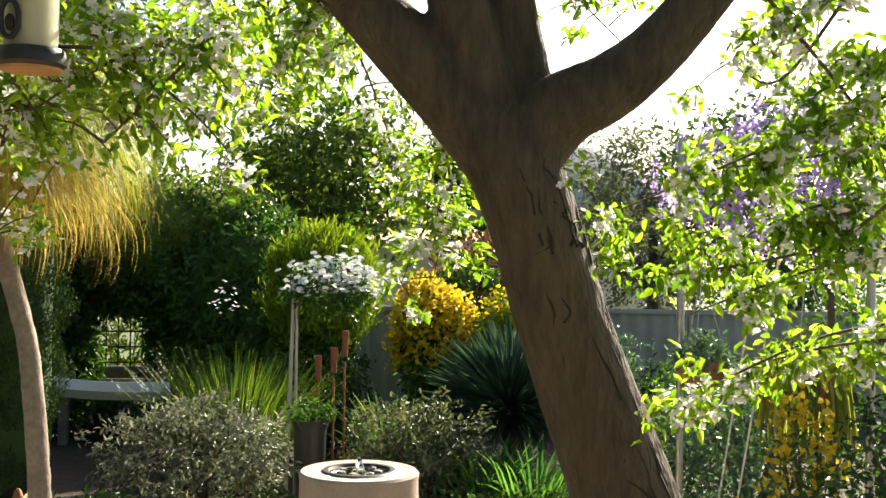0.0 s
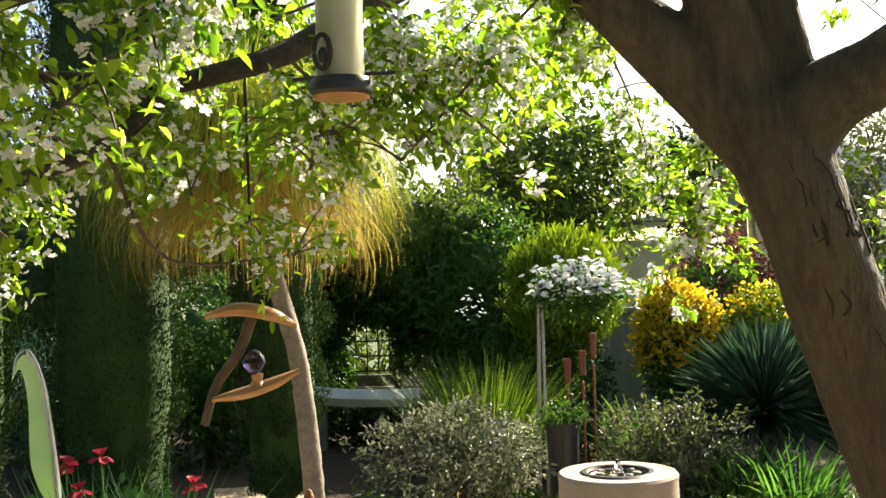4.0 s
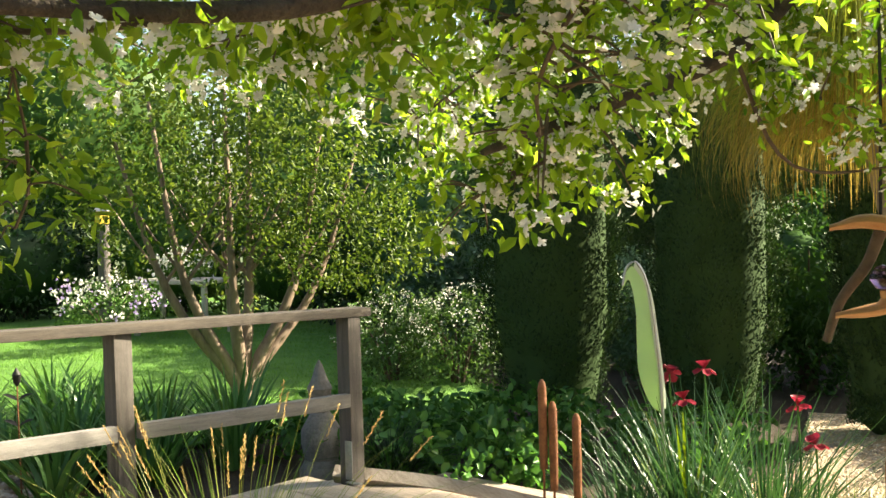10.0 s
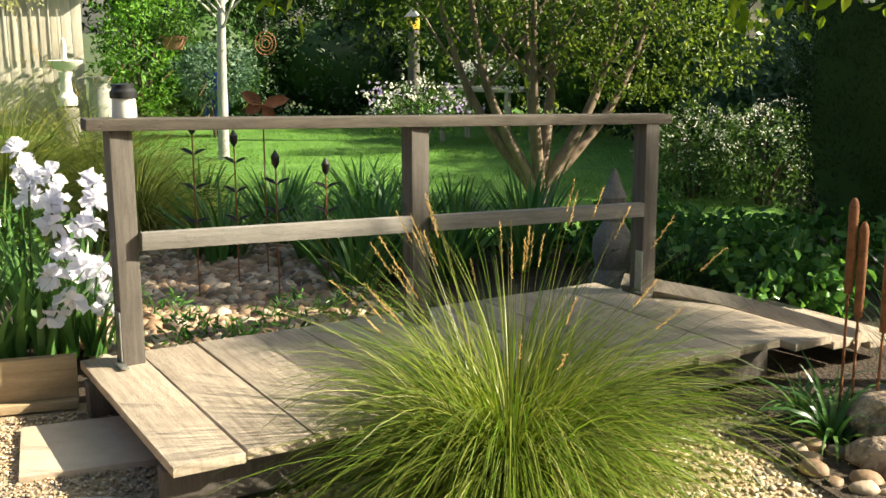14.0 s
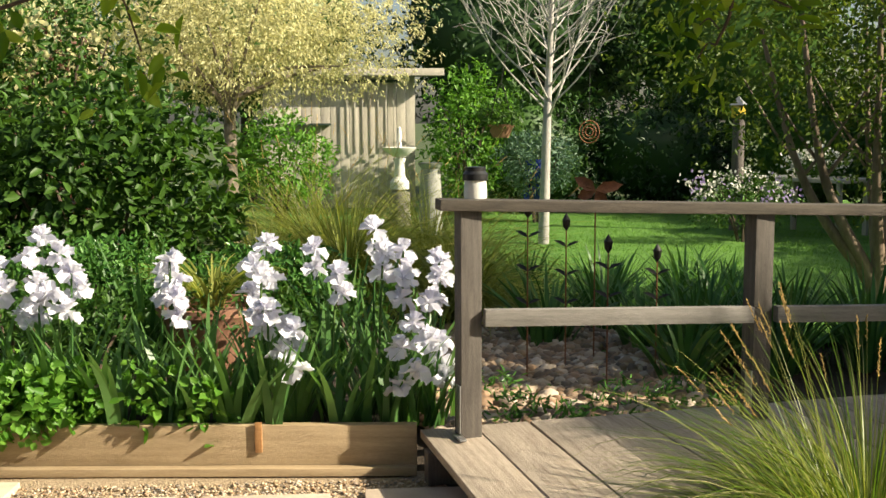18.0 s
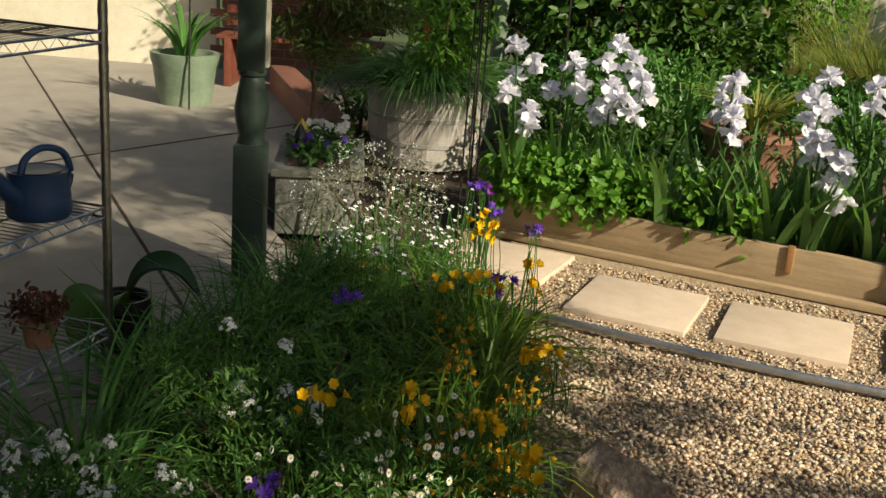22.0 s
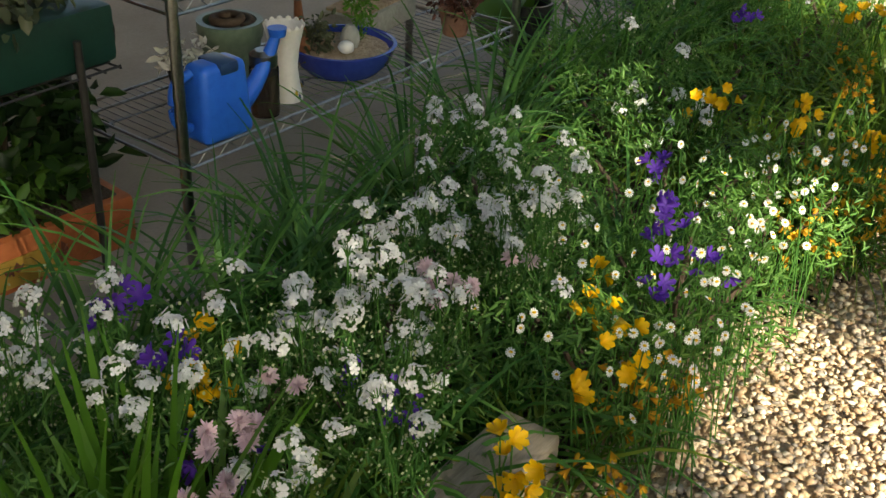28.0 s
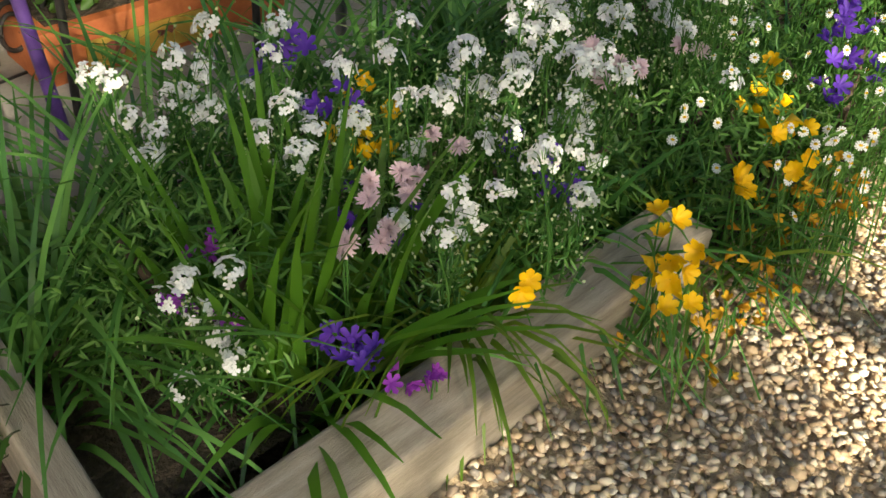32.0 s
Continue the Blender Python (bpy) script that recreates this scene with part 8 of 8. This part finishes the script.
tuft("arching_clump", (-0.82, -1.12, 0.09), 80, 0.36, 0.013, 1.5, "bedgreen", "arching green leaves over the sleeper", "freesia", 0.08, 0.7)
for x, y, w in ((-0.95, -1.25, 0.22), (-1.3, -1.15, 0.2), (-1.6, -1.3, 0.25), (-0.65, -1.35, 0.2), (-1.95, -1.1, 0.25), (-2.3, -1.3, 0.25), (-0.35, -1.4, 0.16), (-1.55, -0.9, 0.2), (-2.0, -0.85, 0.2), (-1.25, -0.93, 0.16), (-2.6, -1.25, 0.25), (-3.1, -1.2, 0.25), (-2.9, -1.5, 0.22), (-3.4, -1.45, 0.22), (-3.6, -1.1, 0.22), (-2.5, -1.6, 0.2)):
    shrub("feathery_foliage", (x, y, 0.19), (w * 1.15, w * 1.1, 0.17), 2100, 0.026, "feather", "fine light-green foliage in the flower bed", "plant", shape=0.22, stems=4, group="fine foliage in the bed")


def stalks_for(c, base_z, spread):
    lines = []
    for q in c:
        b = np.array([q[0] + RNG.normal(0, spread), q[1] + RNG.normal(0, spread), base_z])
        lines.append(([b, (b + q) / 2 + RNG.normal(0, 0.01, 3), q], 0.0022, 0.0016, 4))
    return lines


def cluster(name, at, n, spread, petals, size, mat, label, group, cup=0.2, flat=0.35, shape=0.85, normal=(0.15, 0.35, 0.9), heart=None, category="flowers", wild=0.25):
    """A flowering stem: several small blooms close together, on their stalks."""
    o = np.array((at[0], at[1], 0.08))
    t = thing(name, o, 0, label, category, group)
    c = RNG.normal(0, 1, (n, 3)) * np.array([spread, spread, spread * flat]) + (0, 0, at[2] - 0.08)
    if n > 8:
        part("stalk_mass", tubes("stalk_mass", stalks_for(c, 0.0, 0.03)), "bedgreen", t)
        part("floret_mass", leaf_mesh("floret_mass", *flower_heads(c, normal, petals, size * RNG.uniform(0.85, 1.15, n), shape, cup, wild), petals=petals), mat, t)
    else:
        for q, l in zip(c, stalks_for(c, 0.0, 0.03)):
            part("stalk", tubes("stalk", [l]), "bedgreen", t)
            part("flower", leaf_mesh("flower", *flower_heads(q[None], normal, petals, size * RNG.uniform(0.8, 1.15), shape, cup, wild), petals=petals), mat, t)
    if heart:
        nn = unit(np.array([normal]))[0]
        part("hearts", leaf_mesh("hearts", *flower_heads(c + nn * size * 0.12, normal, 5, size * 0.22, 0.9, 0.3)), heart, t)
    return t


def candytuft(at):
    """Several flat-topped heads of little white blooms on leafy branching stalks."""
    o = np.array((at[0], at[1], 0.08))
    t = thing("white_candytuft", o, RNG.uniform(0, 360), "rounded clusters of small white flowers on leafy stalks", "flowers", "white flower clusters in the bed")
    k = int(RNG.integers(5, 9))
    heads = RNG.normal(0, 1, (k, 3)) * (0.042, 0.042, 0.066) + (0, 0, at[2] - 0.13)
    c, nn, lines, lv, bv = [], [], [], [], []
    for h in heads:
        foot = np.array([h[0] * 0.3, h[1] * 0.3, 0])
        lines.append(([foot, (foot + h) / 2 + RNG.normal(0, 0.012, 3), h - (0, 0, 0.03)], 0.0022, 0.0018, 4))
        n = int(RNG.integers(9, 21))
        d = round_dirs(n)
        d[:, 2] = np.abs(d[:, 2]) * 1.3 - 0.35
        q = h + d * RNG.uniform(0.55, 1.1, (n, 1)) * (0.021, 0.021, 0.022)
        c.append(q)
        nn.append(d + (0.05, 0.12, 0.35))
        lines += [([h - (0, 0, 0.03), (h + b) / 2 - (0, 0, 0.008), b], 0.001, 0.0008, 3) for b in q[::2]]
        s = RNG.uniform(0.1, 0.95, 34)[:, None]
        lv.append(foot * (1 - s) + (h - (0, 0, 0.02)) * s + RNG.normal(0, 0.018, (34, 3)))
        s = RNG.uniform(0.45, 1.05, 26)[:, None]
        bv.append(foot * (1 - s) + h * s + RNG.normal(0, 0.026, (26, 3)))
        lines += [([foot * (1 - w) + h * w, b], 0.0008, 0.0006, 3) for w, b in zip(np.linspace(0.4, 0.9, 9), bv[-1][::3])]
    c, nn, lv, bv = np.concatenate(c), np.concatenate(nn), np.concatenate(lv), np.concatenate(bv)
    part("stalk_mass", tubes("stalk_mass", lines), "bedgreen", t)
    part("leaf_mass", leaf_mesh("leaf_mass", lv, RNG.normal(0, 1, lv.shape) + (0, 0, 0.5), RNG.normal(0, 1, lv.shape) + (0, 0, 1), RNG.uniform(0.012, 0.028, len(lv)), 0.005), "bedgreen", t)
    part("floret_mass", leaf_mesh("floret_mass", *flower_heads(c, nn, 4, RNG.uniform(0.0066, 0.0090, len(c)), 0.86, 0.12, 0.35), petals=4), "petal", t)
    part("bud_mass", leaf_mesh("bud_mass", bv, RNG.normal(0, 1, bv.shape), RNG.normal(0, 1, bv.shape), 0.006, 0.0055), "budgreen", t, kind="stuff")


def pincushion(at):
    """A fluffy head of many thin florets, with a loose outer ring."""
    t = thing("pink_pincushion", (at[0], at[1], 0.08), 0, "pale pink pincushion daisy on a stalk", "flowers", "pink pincushions")
    for j in range(2):
        c = np.array([RNG.normal(0, 0.02), RNG.normal(0, 0.02), at[2] - 0.08 - 0.015 * j])
        part("stalk", tubes("stalk", [([(c[0] * 0.3, c[1] * 0.3, 0), tuple(c)], 0.002, 0.0016, 4)]), "bedgreen", t)
        tilt = (0.2 + RNG.normal(0, 0.25), 0.4 + RNG.normal(0, 0.25), 0.7)
        f = [flower_heads([c], tilt, k, s, w, q, 0.1) for k, s, w, q in ((34, 0.019, 0.16, 0.1), (34, 0.017, 0.16, 0.45), (30, 0.015, 0.16, 1.0), (22, 0.013, 0.18, 2.4))]
        f = [np.concatenate(x) for x in zip(*f)]
        part("flower_head", leaf_mesh("flower_head", f[0], f[1] + RNG.normal(0, 0.12, f[1].shape), f[2], f[3] * RNG.uniform(0.75, 1.15, len(f[3])), f[4], petals=120), "pink", t)


WHITE = [(-0.85, -1.32, 0.46), (-0.87, -1.18, 0.45), (-1.09, -1.2, 0.47), (-1.22, -1.07, 0.5), (-0.74, -1.03, 0.38), (-0.60, -1.13, 0.36), (-0.69, -1.28, 0.44), (-0.89, -1.25, 0.47), (-0.51, -1.37, 0.44), (-0.49, -1.55, 0.45), (-1.29, -1.21, 0.45), (-1.45, -1.16, 0.44), (-0.37, -1.54, 0.40), (-0.26, -1.28, 0.30),
         (-1.75, -1.52, 0.36), (-1.55, -1.55, 0.38), (-2.3, -1.32, 0.37), (-2.36, -1.18, 0.36), (-1.7, -1.40, 0.38), (-1.58, -1.27, 0.37), (-0.80, -1.12, 0.42), (-0.78, -1.22, 0.44), (-1.0, -1.28, 0.46), (-1.15, -1.30, 0.44), (-1.63, -1.21, 0.36), (-0.95, -1.12, 0.42), (-1.35, -1.32, 0.42), (-0.62, -1.45, 0.42)]
for q in WHITE:
    candytuft(q)
for k in range(46):
    q = (RNG.uniform(-4.3, -3.2), RNG.uniform(-1.55, -1.05), RNG.uniform(0.28, 0.42))
    if k % 3 == 0:
        cluster("white_candytuft", q, 12, 0.05, 4, 0.009, "petal", "airy sprig of tiny white flowers", "tiny white sprigs", 0.1, 0.8, 0.9)
for q in ((-3.73, -0.99, 0.38), (-3.24, -0.86, 0.36), (-2.23, -1.08, 0.37), (-2.3, -0.88, 0.34), (-2.32, -0.71, 0.3), (-2.24, -0.58, 0.26), (-2.83, -0.64, 0.3), (-3.22, -0.97, 0.36), (-3.43, -0.72, 0.34), (-0.79, -0.86, 0.26), (-0.83, -0.9, 0.24), (-1.06, -0.86, 0.28), (-1.2, -0.87, 0.3), (-1.32, -0.98, 0.3), (-0.66, -1.38, 0.32), (-0.79, -1.45, 0.3), (-3.78, -0.95, 0.42)):
    cluster("yellow_freesia", q, 8, 0.026, 6, 0.027, "yellow", "bright yellow freesia spray in bloom", "yellow freesias", 1.15, 1.0, 0.5, (0.3, 0.4, 0.6), wild=0.8)
cluster("yellow_freesia", (-0.62, -1.02, 0.25), 2, 0.012, 6, 0.028, "yellow", "bright yellow freesia spray in bloom", "yellow freesias", 0.95, 1.0, 0.55, (0.3, 0.4, 0.6), wild=0.6)
for x, y, n in ((-2.30, -0.74, 110), (-2.45, -0.70, 90), (-2.15, -0.70, 80), (-3.35, -0.86, 110), (-3.10, -0.80, 90), (-3.60, -0.95, 90), (-2.75, -0.78, 80), (-1.02, -0.92, 50)):
    tuft("freesia_clump", (x, y, 0.07), n, 0.34, 0.009, 1.35, "grass", "arching yellow-green freesia leaves round faded flowers", "freesia", 0.09, 0.55, "freesia clumps at the bed edge", 0, 6)
for q in ((-3.08, -0.92, 0.22), (-2.46, -0.72, 0.22), (-2.37, -0.62, 0.2), (-2.28, -0.83, 0.22), (-3.01, -0.64, 0.22), (-2.12, -0.64, 0.18), (-3.5, -1.35, 0.24), (-2.17, -0.72, 0.2), (-0.84, -0.84, 0.14), (-0.88, -0.80, 0.12), (-0.99, -0.79, 0.12), (-1.02, -0.84, 0.14), (-2.6, -0.66, 0.25), (-2.7, -0.85, 0.28), (-2.05, -0.75, 0.2), (-1.22, -0.8, 0.22), (-1.15, -0.84, 0.22), (-1.9, -0.75, 0.22)):
    cluster("faded_freesia", q, 12 if q[0] > -1.1 else 24, 0.038, 4, 0.023, "orange", "withered orange freesia flowers", "faded freesias", 2.6, 0.9, 0.34, (0.2, 0.3, 0.2), wild=0.9)
for q in ((-1.7, -1.05, 0.38), (-1.44, -0.92, 0.37), (-1.46, -0.84, 0.33), (-1.34, -0.87, 0.34), (-1.58, -0.95, 0.36), (-0.62, -1.38, 0.38), (-0.67, -1.54, 0.4), (-0.37, -1.16, 0.22), (-0.40, -1.10, 0.21), (-0.56, -1.31, 0.26), (-0.62, -1.23, 0.25), (-4.0, -0.98, 0.42), (-3.84, -0.78, 0.4), (-2.89, -1.23, 0.36), (-3.27, -0.8, 0.36), (-3.95, -1.02, 0.5)):
    cluster("purple_babiana", q, 6, 0.02, 6, 0.025, "purple", "violet-purple babiana flower on a stalk", "purple flowers", 0.8, 0.8, 0.44, (0.2, 0.3, 0.7), wild=0.7)
for q in ((-0.36, -1.37, 0.27), (-0.26, -1.33, 0.26), (-0.28, -1.28, 0.25), (-0.45, -1.02, 0.2), (-0.40, -1.05, 0.19), (-4.05, -1.0, 0.46)):
    cluster("magenta_babiana", q, 4, 0.013, 6, 0.019, "magenta", "magenta-purple babiana flower on a stalk", "magenta flowers", 0.8, 0.8, 0.44, (0.2, 0.3, 0.7), wild=0.7)
for q in ((-1.1, -1.2, 0.38), (-1.01, -1.14, 0.37), (-1.09, -1.14, 0.39), (-1.20, -1.1, 0.38), (-0.61, -1.22, 0.36), (-0.56, -1.24, 0.35), (-0.47, -1.2, 0.33), (-0.52, -1.15, 0.33), (-0.57, -1.2, 0.35), (-0.70, -1.23, 0.37)):
    pincushion(q)
for q in ((-0.83, -1.2, 0.3), (-0.8, -1.11, 0.3), (-0.8, -1.06, 0.29)):
    cluster("grape_hyacinth", q, 26, 0.009, 4, 0.009, "purple", "small blue grape hyacinth spike", "grape hyacinths", 0.8, 2.4, 0.8)
DAISY_EYE = lathe("flower_eye", [(0.0036, 0.0), (0.003, 0.0016), (0.0, 0.0024)], 8)
for k in range(150):
    u = RNG.uniform(0, 1)
    q = (-1.05 - 1.25 * u + RNG.normal(0, 0.05), -0.80 + 0.04 * u - abs(RNG.normal(0, 0.2)) + 0.06, RNG.uniform(0.24, 0.39))
    t = thing("white_daisy", (q[0], q[1], 0.05), 0, "small white daisy on a thin stalk", "daisy", "small white daisies")
    z = q[2] - 0.05
    part("stalk", tubes("stalk", [([(RNG.normal(0, 0.03), RNG.normal(0, 0.03), 0), (0, 0, z)], 0.0016, 0.0012, 4)]), "bedgreen", t)
    part("flower", leaf_mesh("flower", *flower_heads([(0, 0, z)], (0.5 + RNG.normal(0, 0.3), 0.75 + RNG.normal(0, 0.3), 0.4), 11, 0.0098, 0.36, 0.12), petals=11), "petal", t)
    part("flower_eye", DAISY_EYE, "yellow", t, at=pose(0.0005, 0.001, z + 0.0015))

# ---- pebbles and river stones ----
def pebble_data(n, xy, size, z0, squash=0.6):
    """Small rounded stones, each an uneven twenty-sided solid."""
    g = (1 + 5 ** 0.5) / 2
    ico = unit(np.array([(-1, g, 0), (1, g, 0), (-1, -g, 0), (1, -g, 0), (0, -1, g), (0, 1, g), (0, -1, -g), (0, 1, -g), (g, 0, -1), (g, 0, 1), (-g, 0, -1), (-g, 0, 1)], float))
    tri = np.array([(0, 11, 5), (0, 5, 1), (0, 1, 7), (0, 7, 10), (0, 10, 11), (1, 5, 9), (5, 11, 4), (11, 10, 2), (10, 7, 6), (7, 1, 8), (3, 9, 4), (3, 4, 2), (3, 2, 6), (3, 6, 8), (3, 8, 9), (4, 9, 5), (2, 4, 11), (6, 2, 10), (8, 6, 7), (9, 8, 1)])
    v = ico[None] * (1 + RNG.normal(0, 0.13, (n, 12, 1)))
    v = v * np.stack([RNG.uniform(0.8, 1.5, n), RNG.uniform(0.62, 1.0, n), RNG.uniform(squash * 0.8, squash * 1.25, n)], 1)[:, None]
    a, b = RNG.uniform(0, 2 * np.pi, n), RNG.normal(0, 0.35, n)
    ca, sa, cb, sb = np.cos(a)[:, None], np.sin(a)[:, None], np.cos(b)[:, None], np.sin(b)[:, None]
    y, z = v[..., 1] * cb - v[..., 2] * sb, v[..., 1] * sb + v[..., 2] * cb
    x = v[..., 0]
    v = np.stack([x * ca - y * sa, x * sa + y * ca, z], -1) * np.broadcast_to(size, (n,))[:, None, None]
    v = v + np.concatenate([xy, np.broadcast_to(z0, (n,))[:, None]], 1)[:, None]
    return v.reshape(-1, 3), (np.arange(n)[:, None, None] * 12 + tri[None]).reshape(-1, 3)


def inside(xy, poly):
    x, y = xy[:, 0], xy[:, 1]
    ok = np.zeros(len(xy), bool)
    for (x0, y0), (x1, y1) in zip(poly, poly[1:] + poly[:1]):
        ok ^= ((y0 > y) != (y1 > y)) & (x < (x1 - x0) * (y - y0) / (y1 - y0 + 1e-12) + x0)
    return ok


NEAR = [(-3.85, -0.85), (-3.45, 0.95), (-2.4, 1.0), (-1.2, 0.4), (-0.4, -0.3), (-0.1, -0.95), (-1.05, -0.95), (-2.5, -0.7)]
xy = np.stack([RNG.uniform(-3.9, 0, 90000), RNG.uniform(-1.0, 1.0, 90000)], 1)
xy = xy[inside(xy, NEAR)][:38000]
far = np.stack([RNG.uniform(-1.2, 3.4, 9000), RNG.uniform(-1.05, 4.2, 9000)], 1)
far = far[~inside(far, NEAR) & inside(far, [(-1.2, 0.4), (-1.2, 4.2), (1.6, 4.2), (3.3, 3.8), (3.4, -1.0), (-0.1, -1.0), (-0.4, -0.3)])]
xy = np.concatenate([xy, far])
sz = RNG.uniform(0.0045, 0.0105, len(xy))
me = npmesh("pebbles", *pebble_data(len(xy), xy, sz, ground_z(xy[:, 0], xy[:, 1]) + RNG.uniform(-0.012, 0.004, len(xy))))
solid("pea_gravel", smooth(me, 70), "pebble", "loose pale brown river pebbles on the path", "gravel", kind="stuff")
xy = np.stack([RNG.uniform(-5.2, -3.4, 26000), RNG.uniform(-1.4, 1.2, 26000)], 1)
xy = xy[inside(xy, [(-4.95, -1.3), (-4.50, 1.0), (-3.45, 1.0), (-3.9, -0.8), (-4.2, -1.3)])][:9000]
me = npmesh("fine_gravel", *pebble_data(len(xy), xy, RNG.uniform(0.004, 0.009, len(xy)), RNG.uniform(-0.012, -0.002, len(xy))))
solid("fine_gravel", smooth(me, 70), "pebble", "fine buff gravel between the stepping stones", "gravel", kind="stuff")
xy = np.stack([RNG.uniform(-2.8, 1.7, 14000), RNG.uniform(4.3, 6.8, 14000)], 1)
me = npmesh("court_gravel", *pebble_data(len(xy), xy, RNG.uniform(0.008, 0.016, len(xy)), 0.0))
solid("court_gravel", me, "pebble", "pale gravel round the fountain", "gravel", kind="stuff")

xy = np.stack([RNG.uniform(-3.6, -1.0, 40000), RNG.uniform(1.0, 7.6, 40000)], 1)
xy = xy[inside(xy, [(-3.4, 1.1), (-3.05, 3.7), (-2.95, 5.9), (-3.6, 7.5), (-2.95, 7.7), (-2.1, 6.2), (-2.3, 4.55), (-1.2, 4.4), (-1.2, 2.5), (-2.4, 1.0)])][:15000]
me = npmesh("path_gravel", *pebble_data(len(xy), xy, RNG.uniform(0.007, 0.014, len(xy)), np.where(xy[:, 1] > 4.5, 0.012, -0.008)))
solid("path_gravel", smooth(me, 70), "pebble", "loose buff gravel of the garden path", "gravel", kind="stuff")

RIVER = [(-4.75, 1.15), (-5.0, 2.6), (-6.6, 3.0), (-8.0, 2.6), (-7.2, 1.2), (-5.6, 1.1)]
xy = np.stack([RNG.uniform(-8, -4.6, 5200), RNG.uniform(1, 3.1, 5200)], 1)
xy = xy[inside(xy, RIVER)]
near = xy[:, 0] > -6.4
river = thing("river_stone_bed", (0, 0, 0), 0, "dry creek bed of rounded brown river stones", "stones", kind="structure")
sheet("river_bed_soil", RIVER, -0.01, "soil", "dark soil under the river stones", 0.4, 0.01)
shapes = [smooth(npmesh("river_stone", *pebble_data(1, np.zeros((1, 2)), 1.0, 0.0, 0.7)), 80) for _ in range(10)]
for m in shapes:
    m.materials.append(M["stone"])
for k, (x, y) in enumerate(xy[near][:280]):
    s = RNG.uniform(0.035, 0.06)
    part("stone", shapes[k % 10], "stone", river, at=pose(x, y, RNG.uniform(0.008, 0.03), 0, 0, RNG.uniform(0, 360)) @ Matrix.Diagonal((s, s, s, 1)))
rest = np.concatenate([xy[near][280:], xy[~near]])
part("joined_stones", smooth(npmesh("joined_stones", *pebble_data(len(rest), rest, RNG.uniform(0.028, 0.055, len(rest)), RNG.uniform(0.004, 0.03, len(rest)), 0.7)), 80), "stone", river, kind="stuff")
